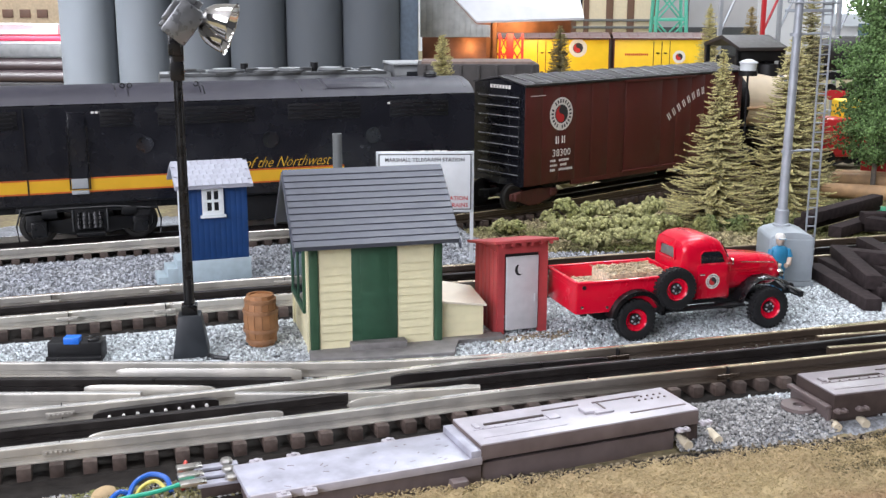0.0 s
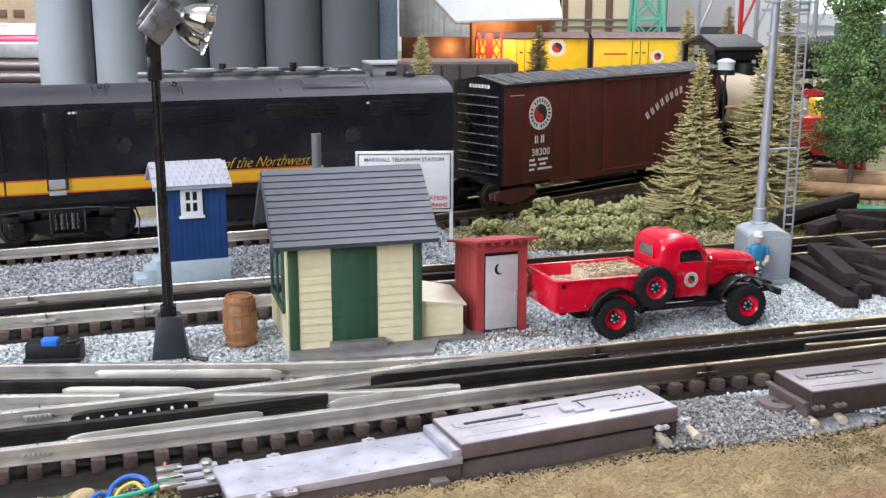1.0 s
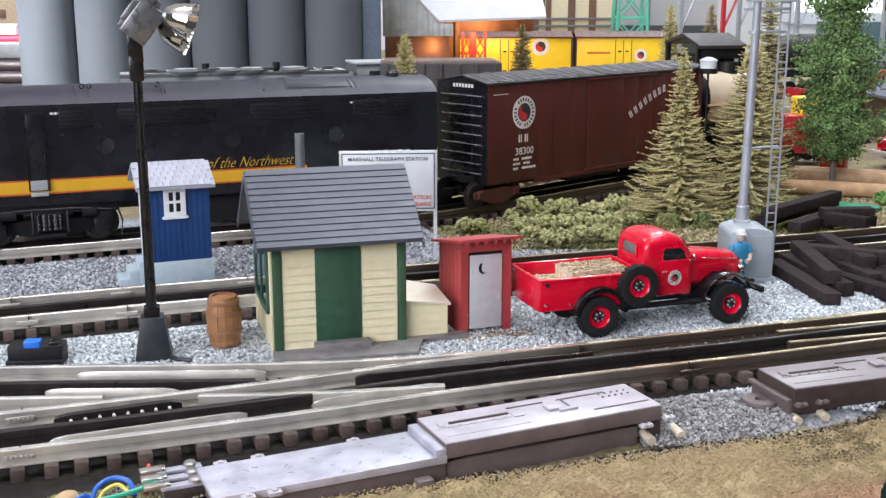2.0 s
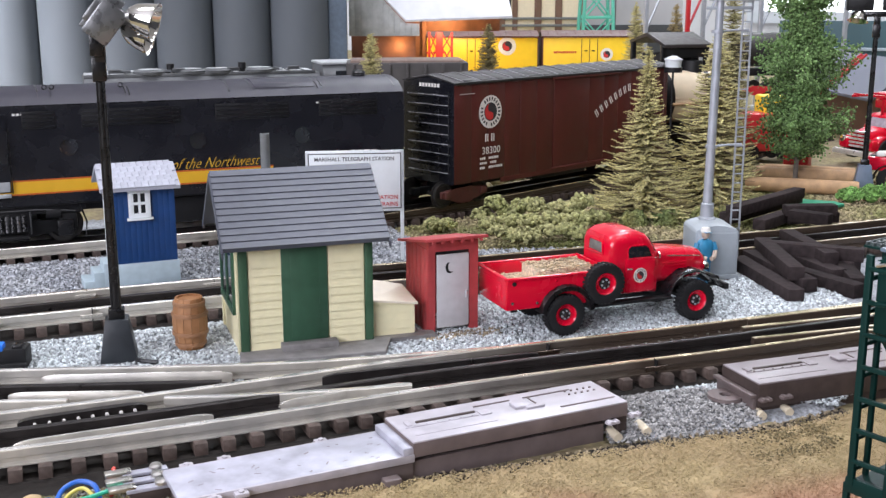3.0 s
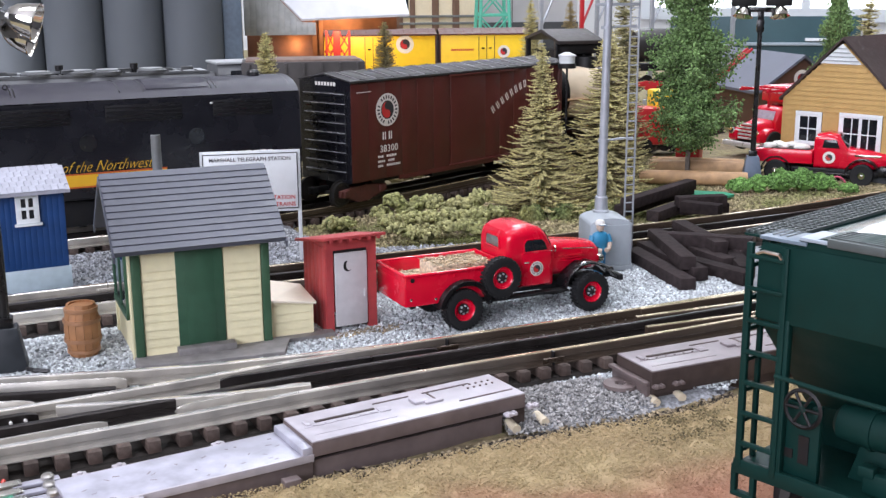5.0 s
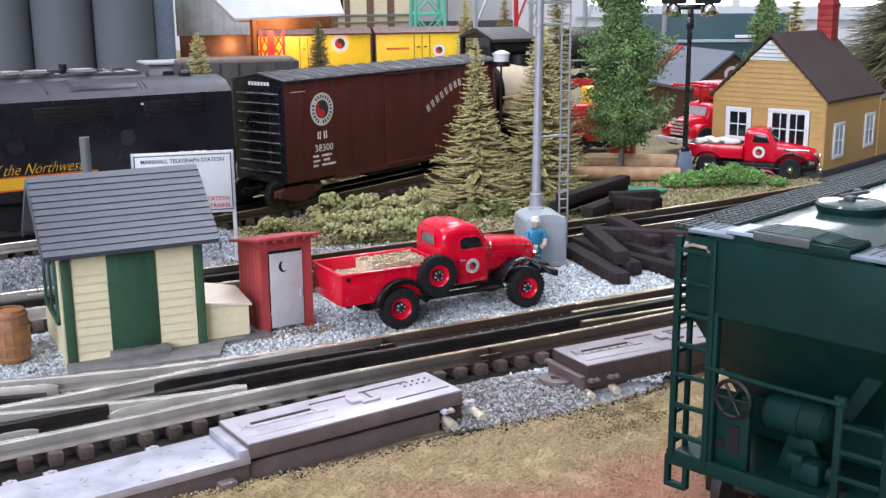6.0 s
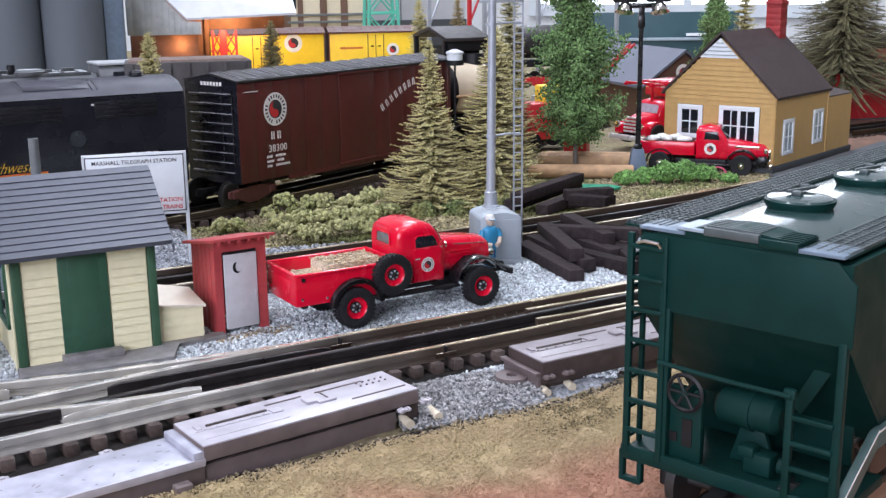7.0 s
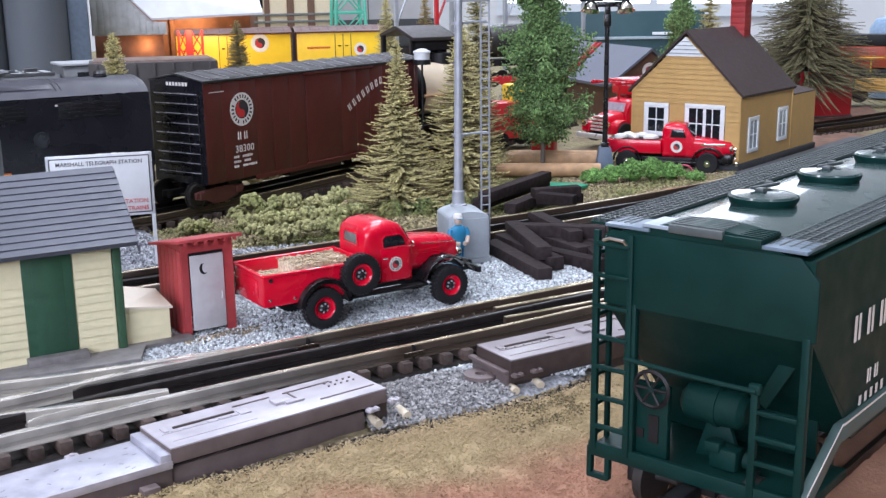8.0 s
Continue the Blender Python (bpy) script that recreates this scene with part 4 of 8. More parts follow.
part("neck", B().box((0.6, -0.3, 126), (4.4, 5, 10), 0.5).box((-0.4, -1.0, 128.1), (5, 6, 9), 0.6), BLACK, fm)
for yy, dz, dx in ((-5.4, 3.2, 7.5), (6.4, -2.5, 5.5)):
    bowl = B().lathe([(1.2, 0), (3.2, 1.4), (5.2, 4.2), (6.4, 8.0), (7.3, 12.0), (7.7, 12.2), (7.0, 11.2), (5.9, 7.4), (4.3, 4.2), (2.2, 1.8), (0.05, 0.8)], axis="x", seg=28)
    part("reflector", bowl, CHROME, head, "polished chrome reflector", at(dx, yy, dz, -14, 0, 16))


# ---- track switch button ----
def switch_box():
    s = thing("switch_box", "small black control box with a blue button", "control box", at(170, 428.5, -0.5, -38))
    part("housing", B().box((0, 0, 4.3), (22, 9, 8.6), 0.6), BLACKMATT, s)
    part("button", B().box((-1, -2.5, 9.2), (6.5, 5, 3.0), 0.5), SWITCHBLUE, s, "blue push button")
    part("terminal", B().box((7.5, -1.5, 9.0), (4.0, 5, 1.6), 0.3), BLACK, s)
    part("ledge", B().box((0, -5.4, 1.4), (22.6, 2.4, 3.0), 0.4), BLACKMATT, s)
    return s


switch_box()


# ---- wheels ----
def tyre_wheel(parent, x, y, z, r=9.3, w=6.0, side=-1, name="wheel"):
    """A treaded tyre on a red rim, turned round y; side -1 faces -y."""
    s = side
    wh = part(name, B().lathe([(r * 0.52, s * w * 0.30), (r * 0.57, s * w * 0.44), (r * 0.76, s * w * 0.5), (r * 0.93, s * w * 0.42), (r * 0.97, s * w * 0.3), (r * 0.97, -s * w * 0.3), (r * 0.93, -s * w * 0.42), (r * 0.7, -s * w * 0.5), (r * 0.5, -s * w * 0.4)], axis="y", seg=40, ring=True), RUBBER, parent, "black treaded rubber tyre", at(x, y, z))
    b = B()
    for i in range(30):
        a = 2 * math.pi * i / 30
        for k, off in ((-1, 0.0), (1, 0.5)):
            aa = a + off * 2 * math.pi / 30
            b.box((math.cos(aa) * r * 0.97, k * w * 0.23, math.sin(aa) * r * 0.97), (r * 0.07, w * 0.42, r * 0.12), 0, rot=(0, -math.degrees(aa), k * 14))
    part("tread", b, RUBBER, wh)
    rim = part("rim", B().lathe([(0.02, -s * w * 0.1), (r * 0.53, -s * w * 0.1), (r * 0.54, s * w * 0.34), (r * 0.51, s * w * 0.42), (r * 0.46, s * w * 0.34), (r * 0.42, s * w * 0.16), (r * 0.30, s * w * 0.06), (0.02, s * w * 0.06)], axis="y", seg=32), TRUCKRED, wh, "red wheel rim")
    h = B().lathe([(r * 0.29, s * w * 0.03), (r * 0.28, s * w * 0.16), (r * 0.2, s * w * 0.22), (r * 0.10, s * w * 0.34), (r * 0.08, s * w * 0.46), (0.02, s * w * 0.47)], axis="y", seg=16)
    part("hub", h, BLACKMATT, rim)
    for i in range(6):
        a = 2 * math.pi * i / 6 + 0.3
        part("lug_nut", B().cyl((math.cos(a) * r * 0.19, s * w * 0.18, math.sin(a) * r * 0.19), (math.cos(a) * r * 0.19, s * w * 0.30, math.sin(a) * r * 0.19), 0.5, seg=6), SILVER, rim)
    return wh


def emblem(parent, x, y, z, r, m=None, blank=False):
    """A round railway badge as plain shapes: white ring, dark band with marks, red and black disc."""
    base = m or at(x, y, z)
    e = part("emblem", B().lathe([(r, 0), (r, -0.12), (0.02, -0.12)], axis="y", seg=36), LETTER, parent, "round white badge with red and black centre", base)
    part("ring", B().lathe([(r * 0.56, -0.13), (r * 0.56, -0.2), (0.02, -0.2)], axis="y", seg=36), LETTERBLK, e)
    half = [(math.cos(a) * r * 0.5, math.sin(a) * r * 0.5) for a in np.linspace(radians(90), radians(270), 14)]
    s1 = [(math.cos(a) * r * 0.25, -r * 0.25 + math.sin(a) * r * 0.25) for a in np.linspace(radians(-90), radians(90), 8)]
    s2 = [(-math.cos(a) * r * 0.25, r * 0.25 + math.sin(a) * r * 0.25) for a in np.linspace(radians(-90), radians(90), 8)]
    part("disc_half", B().prism(half + s1[1:] + s2[1:-1], -0.27, -0.2, "y"), LETTERRED, e, "red half of the disc")
    if not blank:
        for i in range(22):
            a = radians(-100 + i * 360 / 22)
            if i in (0, 15):
                continue
            part("mark", B().box((math.cos(a) * r * 0.78, -0.17, math.sin(a) * r * 0.78), (r * 0.2, 0.1, r * 0.1), rot=(0, -math.degrees(a), 0)), LETTERBLK, e)
    return e


# ---- the red pick-up ----
def ring_yz(x, y0, y1, z0, z1, r, n=4):
    """A rounded rectangle across the truck at x."""
    pts = []
    for cy, cz, a0 in ((y1 - r, z1 - r, 0), (y0 + r, z1 - r, 90), (y0 + r, z0 + r, 180), (y1 - r, z0 + r, 270)):
        for k in range(n + 1):
            a = radians(a0 + 90 * k / n)
            pts.append((x, cy + r * math.cos(a), cz + r * math.sin(a)))
    return pts


def fender(cx, cz, r, y0, y1, a0, a1, thick=0.9, drop=0.0, n=16):
    rings = []
    for k in range(n + 1):
        a = radians(a0 + (a1 - a0) * k / n)
        c, s = math.cos(a), math.sin(a)
        ro, ri = r, r - thick
        rings.append([(cx + ri * c, y0, cz + ri * s), (cx + ro * 0.97 * c, y0 - 0.1, cz + ro * 0.97 * s), (cx + ro * c, y0 + 0.9, cz + ro * s), (cx + ro * c, y1, cz + ro * s), (cx + ri * c, y1, cz + ri * s)])
    return B().loft(rings)


def pickup():
    t = thing("pickup_truck", "glossy red vintage toy pick-up with straw bales in its bed", "truck", at(362.5, 295.1, 0.2, -23.7))
    Wd = 34.0
    # frame under the body
    part("chassis", B().box((30, Wd / 2, 12.2), (98, 14, 3.2), 0.3).box((0, Wd / 2, 9.3), (3, 28, 3), 0.5).box((68.4, Wd / 2, 9.3), (3, 28, 3), 0.5).box((20, Wd / 2, 9.5), (20, 8, 5), 0.6), BLACKMATT, t)
    # bed
    bed = part("cargo_bed", B().box((-0.3, Wd / 2, 15.0), (49, 31, 1.6), 0.3), TRUCKRED, t)
    for y, k in ((1.7, -0.5), (Wd - 1.7, 0.5)):
        part("bed_side", B().box((-0.3, y, 20.3), (49.4, 1.3, 14.2), 0.45).box((-0.3, y + k, 27.0), (49.8, 2.2, 1.4), 0.5), TRUCKRED, bed)
    part("tailgate", B().box((-24.6, Wd / 2, 20.3), (1.4, 31, 14.2), 0.45).box((-24.9, Wd / 2, 26.9), (2.0, 31, 1.3), 0.4).box((-25.3, Wd / 2, 20.3), (0.5, 21, 8), 0.2), TRUCKRED, bed)
    part("rear_crossbar", B().box((-20, Wd / 2, 12.4), (3, 26, 2.2), 0.4), BLACKMATT, t)
    part("headboard", B().box((24.2, Wd / 2, 21.0), (1.4, 31, 14.5), 0.45), TRUCKRED, bed)
    part("tail_light", B().cyl((-21.8, 0.5, 25.0), (-21.8, 1.2, 25.0), 0.9, seg=12), BLACKMATT, bed)
    for x, z in ((-22.6, 16.4), (-1.5, 25.0), (-10.8, 15.6)):
        part("side_lamp", B().lathe([(0.7, 0), (0.6, -0.4), (0.02, -0.6)], (x, 1.0, z), axis="y", seg=12), CHROME if z < 20 else TRUCKRED, bed)
    # cab
    rings = []
    for x, y0, y1, zt, r in ((26.4, 5.0, 29.0, 39.0, 4.4), (27.2, 4.2, 29.8, 40.8, 5.0), (30, 3.6, 30.4, 42.4, 5.2), (35.5, 3.4, 30.6, 43.0, 5.2), (41, 3.6, 30.4, 42.6, 5.2), (45, 4.0, 30.0, 41.2, 4.6), (47.2, 4.6, 29.4, 39.4, 4.0)):
        rings.append(ring_yz(x, y0, y1, 13.2, zt, r))
    rings.append(ring_yz(51.0, 4.6, 29.4, 13.2, 31.6, 2.4))
    cab = part("cab", B().loft(rings), TRUCKRED, t, "rounded red enamel cab")
    part("door", B().prism([(33.8, 15.0), (49, 15.0), (49, 30.6), (33.8, 30.6)], 2.9, 3.9, "y", 0.45), TRUCKRED, cab)
    sw = part("side_window", B().prism([(35.2, 31.0), (47.2, 31.0), (45.6, 34.8), (44.0, 36.2), (36.6, 36.2), (35.2, 35.0)], 2.9, 3.75, "y", 0.25), GLASSDARK, cab, "open dark side window")
    part("window_trim", B().tube([(34.9, 3.0, 30.8), (34.9, 3.2, 35.2), (36.4, 3.4, 36.6), (44.2, 3.5, 36.6), (46.0, 3.4, 35.0), (47.6, 3.0, 30.8), (34.9, 3.0, 30.8)], 0.42), TRUCKRED, sw)
    rw = part("rear_window", B().prism([(10.6, 32.6), (23.6, 32.6), (23.2, 36.6), (22.4, 37.3), (11.8, 37.3), (11.0, 36.6)], 26.0, 27.0, "x", 0.3), mat("hazy_glass", (0.16, 0.17, 0.16), 0.15, var=0.3), cab, "hazy rear window")
    part("window_trim", B().tube([(25.9, 10.3, 32.2), (25.9, 23.9, 32.2), (26.0, 23.4, 36.8), (26.1, 22.4, 37.7), (26.1, 11.8, 37.7), (26.0, 10.8, 36.8), (25.9, 10.3, 32.2)], 0.4), TRUCKRED, rw)
    b = B()
    b._faces([(47.6, 7, 32.4), (47.6, 27, 32.4), (45.8, 26, 38.6), (45.8, 8, 38.6), (51.6, 7, 32.2), (51.6, 27, 32.2), (48.2, 26, 39.0), (48.2, 8, 39.0)], [(0, 1, 2, 3), (7, 6, 5, 4), (0, 4, 5, 1), (1, 5, 6, 2), (2, 6, 7, 3), (3, 7, 4, 0)])
    part("windscreen", b, GLASSDARK, cab, "dark glass windscreen")
    part("door_handle", B().cyl((34.6, 2.5, 26.2), (37.0, 2.3, 26.2), 0.4, seg=8), CHROME, cab)
    part("mirror", B().lathe([(0.05, -0.6), (1.5, -0.5), (1.6, 0.2), (0.05, 0.7)], (50.2, 2.3, 31.4), axis="x", seg=16).cyl((50.2, 2.5, 31.2), (49, 4.0, 30), 0.3, seg=6), CHROME, cab, "chrome mirror")
    emblem(cab, 41.4, 2.85, 22.8, 3.4, blank=False)
    # bonnet
    rings = [ring_yz(50.4, 6.2, 27.8, 16.5, 32.6, 4.2), ring_yz(58, 7.4, 26.6, 16.5, 32.2, 4.6), ring_yz(70, 8.8, 25.2, 16.5, 31.2, 4.8), ring_yz(78, 9.8, 24.2, 16.5, 29.8, 4.6), ring_yz(80.4, 11.0, 23.0, 17.5, 27.8, 4.2)]
    hood = part("bonnet", B().loft(rings), TRUCKRED, t, "tapered red bonnet")
    part("side_louvres", B().box((62, 7.2, 26.2), (13, 0.8, 0.5)).box((62, 7.3, 24.8), (13, 0.8, 0.5)).box((62, 7.4, 23.4), (13, 0.8, 0.5)), TRUCKRED, hood)
    part("trim_strip", B().box((64, 7.6, 29.0), (22, 0.5, 0.5), 0.1, rot=(0, 3.5, -4.5)), CHROME, hood)
    g = B()
    for i in range(6):
        g.box((80.8, 12.6 + i * 1.75, 22.6), (0.9, 0.7, 8.5), 0.2)
    part("grille", g, BLACKMATT, hood)
    for y in (8.4, 25.6):
        part("headlight", B().lathe([(0.05, -1.8), (1.6, -1.5), (2.0, 0.4), (1.8, 0.9), (0.05, 1.2)], (79.6, y, 22.6), axis="x", seg=18), CHROME, t, "chrome headlight")
    # fenders and running boards
    for y0, y1 in ((0.2, 8.6), (Wd - 8.6, Wd - 0.2)):
        b = fender(68.6, 9.8, 13.4, y0, y1, 168, 52, 1.0)
        b.loft([[(77.1, y0, 19.5), (77.1, y0 + 0.6, 20.4), (77.1, y1, 20.4), (77.1, y1, 19.2)], [(82, y0 + 0.6, 15.6), (82, y0 + 1.2, 16.5), (82, y1, 16.6), (82, y1, 15.4)], [(85.4, y0 + 1.2, 13.5), (85.4, y0 + 1.8, 14.3), (85.4, y1, 14.4), (85.4, y1, 13.4)]])
        part("front_fender", b, BLACK, t, "black flared front fender")
        part("rear_fender", fender(3.2, 9.4, 13.4, y0 - 2.2 if y0 < 5 else y0 + 4, y1 - 4 if y0 < 5 else y1 + 2.2, 172, 6, 2.4), BLACK, t, "black rear fender")
        part("running_board", B().box((37, (y0 + y1) / 2 - (0.8 if y0 < 5 else -0.8), 11.0), (42, 5.4, 1.3), 0.4), BLACKMATT, t)
    part("front_bumper", B().box((86.6, Wd / 2, 13.9), (2.2, 33.5, 3.0), 0.5).box((84.4, 8.5, 13.6), (5, 2, 2), 0.3).box((84.4, 25.5, 13.6), (5, 2, 2), 0.3).cyl((88, 11, 15), (88, 23, 15), 1.5), BLACKMATT, t)
    for x in (2.4, 69.2):
        tyre_wheel(t, x, 0.6, 9.3)
        tyre_wheel(t, x, Wd - 0.6, 9.3, side=1)
    sp = tyre_wheel(t, 20.8, -1.2, 22.0, r=9.4, w=5.0, name="spare_wheel")
    return t


pickup()


def bale(name, x, y, z, sx, sy, sz, rz, label):
    b = thing(name, label, "bale", at(x, y, z, rz))
    bl = B().box((0, 0, sz / 2), (sx, sy, sz), 1.0)
    part("straw", bl, HAY, b)
    r = np.random.default_rng(int(x * 10))
    n = 900
    c = np.stack([r.uniform(-sx / 2, sx / 2, n), r.uniform(-sy / 2, sy / 2, n), np.full(n, sz)], 1)
    side = r.random(n) < 0.35
    c[side, 1], c[side, 2] = -sy / 2, r.uniform(0.5, sz, side.sum())
    a, l = r.uniform(0, np.pi, n), r.uniform(0.7, 1.8, n)
    d = np.stack([np.cos(a) * l, np.sin(a) * l, r.uniform(-0.3, 0.3, n)], 1)
    w = np.stack([-np.sin(a), np.cos(a), np.full(n, 0.4)], 1) * 0.18
    p = np.stack([c - d - w, c + d - w, c + d + w + [0, -0.1, 0.25], c - d + w + [0, -0.1, 0.25]], 1).reshape(-1, 3)
    soup("straw_fringe", p, (np.arange(4)[None] + 4 * np.arange(n)[:, None]), HAY, "", "", b)
    return b


c23, s23 = math.cos(radians(-23.7)), math.sin(radians(-23.7))


def on_truck(x, y):
    return 362.5 + x * c23 - y * s23, 295.1 + x * s23 + y * c23


bale("straw_bale", *on_truck(4.5, 13.0), 22.4, 27, 18, 6.8, -23, "straw-coloured fibre bale lying in the pick-up bed")
bale("straw_bale", *on_truck(-0.5, 17), 15.9, 46, 28, 6.4, -23.7, "flat layer of loose straw on the bed floor")


# ---- railway bogie ----
def bogie(parent, x, yc, z, wheelbase, r, gauge, material, frame_h=7.0):
    """Two axles with outside frames; z is the rail top."""
    bg = part("bogie", B().box((x, yc, z + r + 1), (wheelbase * 0.5, gauge + 6, 4), 0.5), material, parent)
    for s in (-1, 1):
        y = yc + s * (gauge / 2 + 4.0)
        f = B()
        f.prism([(x - wheelbase / 2 - 5, z + r - 1.5), (x - wheelbase / 2 + 4, z + r - 3), (x - 5, z + r - 6.5), (x + 5, z + r - 6.5), (x + wheelbase / 2 - 4, z + r - 3), (x + wheelbase / 2 + 5, z + r - 1.5), (x + wheelbase / 2 + 5, z + r + 3), (x + 5, z + r + 4.5), (x - 5, z + r + 4.5), (x - wheelbase / 2 - 5, z + r + 3)], y - 1.2, y + 1.2, "y", 0.4)
        for k in (-1, 1):
            f.box((x + k * wheelbase / 2, y - 0.6 * (1 if s < 0 else -1), z + r + 0.6), (5, 4, 5), 0.6)
            f.cyl((x + k * 3, y, z + r - 5), (x + k * 3, y, z + r + 2.5), 1.3)
        part("side_frame", f, material, bg)
    for k in (-1, 1):
        for s in (-1, 1):
            y = yc + s * gauge / 2
            part("wheel", B().lathe([(r + 1.0, -s * 1.8), (r + 1.0, -s * 1.0), (r, -s * 0.8), (r, s * 1.6), (r * 0.82, s * 1.7), (r * 0.75, s * 0.9), (r * 0.3, s * 0.9), (r * 0.25, s * 1.8), (0.02, s * 1.9)], (x + k * wheelbase / 2, y, z + r), axis="y", seg=28), mat_wheel, bg)
        part("axle", B().cyl((x + k * wheelbase / 2, yc - gauge / 2, z + r), (x + k * wheelbase / 2, yc + gauge / 2, z + r), 1.2), mat_wheel, bg)
    return bg


mat_wheel = mat("dark_wheel_steel", (0.05, 0.048, 0.046), 0.45, 0.6, var=0.2)


# ---- the boxcar ----
def bars(parent, x0, x1, z, h, y, material, n, gap=0.25, rnd_=None):
    """A row of plain bars for lettering that is not spelled out."""
    w = (x1 - x0) / n
    for i in range(n):
        k = (rnd_ or rnd).uniform(0.75, 1.0)
        part("lettering_bar", B().box((x0 + (i + 0.5) * w, y, z), (w * (1 - gap), 0.12, h * k)), material, parent)


def glyph(parent, m, w, h, k, material):
    """A plain mark of two upright bars where a letter of a railway's name stands."""
    b = B().box((-w * 0.27, 0, 0), (0.3 * w, 0.12, h)).box((w * 0.27, 0, 0), (0.24 * w, 0.12, h))
    return part("lettering_bar", b, material, parent, "", m)


def boxcar():
    c = thing("boxcar", "oxide red boxcar with white lettering and dark ribbed ends", "boxcar", at(514, 513, 0, 0))
    L, W, z0, z1 = 243.0, 49.0, 21.5, 88.4
    body = part("body", B().prism([(0.6, z0), (W - 0.6, z0), (W - 0.6, z1), (W / 2, 92.4), (0.6, z1)], 0.6, L - 0.6, "x"), BOXRED, c)
    # side sheets between seams
    xs = [0.0, 16.5, 33, 49.3, 65.6, 83, 101, 142, 160, 177.5, 194, 210.5, 227, 243]
    for a, b in zip(xs, xs[1:]):
        if (a, b) == (101, 142):
            continue
        part("side_sheet", B().box(((a + b) / 2, 0.35, (z0 + z1) / 2 - 0.4), (b - a - 0.12, 0.7, z1 - z0 - 1.6), 0.12), BOXRED, body)
    for x in xs[4:5]:
        part("seam_rivets", B().box((x, -0.15, (z0 + z1) / 2), (1.0, 0.4, z1 - z0 - 3), 0.1), BOXRED, body)
    door = part("sliding_door", B().box((121.5, 0.1, 54.5), (40.4, 1.0, 64), 0.2), BOXRED, c)
    for z in (87, 22.2):
        part("door_rail", B().box((140, -0.9, z), (82, 1.2, 1.4), 0.2), BOXRED, c)
    part("side_sill", B().box((L / 2, 0.8, 20.4), (150, 1.4, 4), 0.3), BOXRED, c)
    part("eave", B().box((L / 2, -0.2, 88.6), (L + 0.8, 1.2, 1.5), 0.3), BOXROOF, c)
    # ends: dark, with pressed ribs
    for x, s in ((0.3, -1), (L - 0.3, 1)):
        e = part("end_wall", B().prism([(0.2, z0), (W - 0.2, z0), (W - 0.2, z1), (W / 2, 92.4), (0.2, z1)], x - 0.6, x + 0.6, "x"), LEADBLACK, c, "black pressed-steel end with ribs")
        for i in range(9):
            z = 28.2 + i * 6.45
            rb = B().loft([[(x + s * 0.5, y, z - hh), (x + s * (0.5 + 1.5 * f), y, z - hh * 0.3), (x + s * (0.5 + 1.5 * f), y, z + hh * 0.4), (x + s * 0.5, y, z + hh)] for y, f, hh in ((3, 0.05, 0.6), (7, 0.9, 1.7), (24, 1.0, 1.9), (42, 0.9, 1.7), (46, 0.05, 0.6))])
            rib = part("end_rib", rb, LEADBLACK, e)
            # Pale tube paints the highlight along each rib's upper edge.
            part("rib_edge", B().tube([(x + s * 1.3, 5.0, z + 0.9), (x + s * 2.0, 8.0, z + 0.95), (x + s * 2.1, 24, z + 1.05), (x + s * 2.0, 41, z + 0.95), (x + s * 1.3, 44, z + 0.9)], 0.34), mat_rib, rib, "rib edge highlight painted bright")
        if s < 0:
            for i in range(7):
                part("lettering_bar", B().box((x - 0.8, 32 - i * 2.9, 87.0), (0.12, 2.0, 2.4)), LETTER, e)
            part("brake_wheel", B().lathe([(3.6, -0.4), (4.2, 0), (3.6, 0.4), (3.4, 0)], (x - 3.0, 33, 62), axis="x", seg=20, ring=True).cyl((x, 33, 62), (x - 3.4, 33, 62), 0.6), LEADBLACK, e)
            part("ladder", B().tube([(x - 1.8, 4, 24), (x - 1.8, 4, 84)], 0.4).tube([(x - 1.8, 13, 24), (x - 1.8, 13, 84)], 0.4), LEADBLACK, e)
    rf = part("roof", B().prism([(-0.9, 88.6), (W / 2, 93.0), (W + 0.9, 88.6), (W + 0.9, 89.4), (W / 2, 93.9), (-0.9, 89.4)], -0.8, L + 0.8, "x"), BOXROOF, c, "dark roof with raised diagonal panels")
    for i in range(15):
        x = 8 + i * 16.2
        a = math.degrees(math.atan2(4.4, W / 2 + 0.9))
        part("roof_rib", B().box((x, W / 4 - 0.4, 92.0), (1.1, 24.5, 0.9), 0.3, rot=(a, 0, 0)), mat_roofrib, rf)
        part("roof_panel", B().box((x + 8, W / 4 - 0.4, 91.75), (12.6, 21, 0.5), 0.2, rot=(a, 0, 6)), BOXROOF, rf)
        part("roof_rib", B().box((x, W * 0.75 + 0.4, 92.0), (1.1, 24.5, 0.9), 0.3, rot=(-a, 0, 0)), mat_roofrib, rf)
    part("side_ladder", B().tube([(L - 6, -1.2, 22), (L - 6, -1.2, 87)], 0.45).tube([(L - 15, -1.2, 22), (L - 15, -1.2, 87)], 0.45), BOXRED, c)
    part("underframe", B().box((L / 2, W / 2, 18), (L - 8, 12, 6), 0.5).box((L / 2, W / 2, 17), (60, 30, 7), 0.8), BLACKMATT, c)
    bogie(c, 14, W / 2, 6.0, 34, 8.2, 32, mat_bogie)
    bogie(c, L - 30, W / 2, 6.0, 34, 8.2, 32, BLACKMATT)
    part("coupler", B().box((-7, W / 2, 16.5), (14, 4, 4), 0.6).box((-14.5, W / 2 - 1, 16.5), (5, 6, 5), 0.8), BLACKMATT, c)
    emblem(body, 34.6, -0.05, 68.3, 11.2)
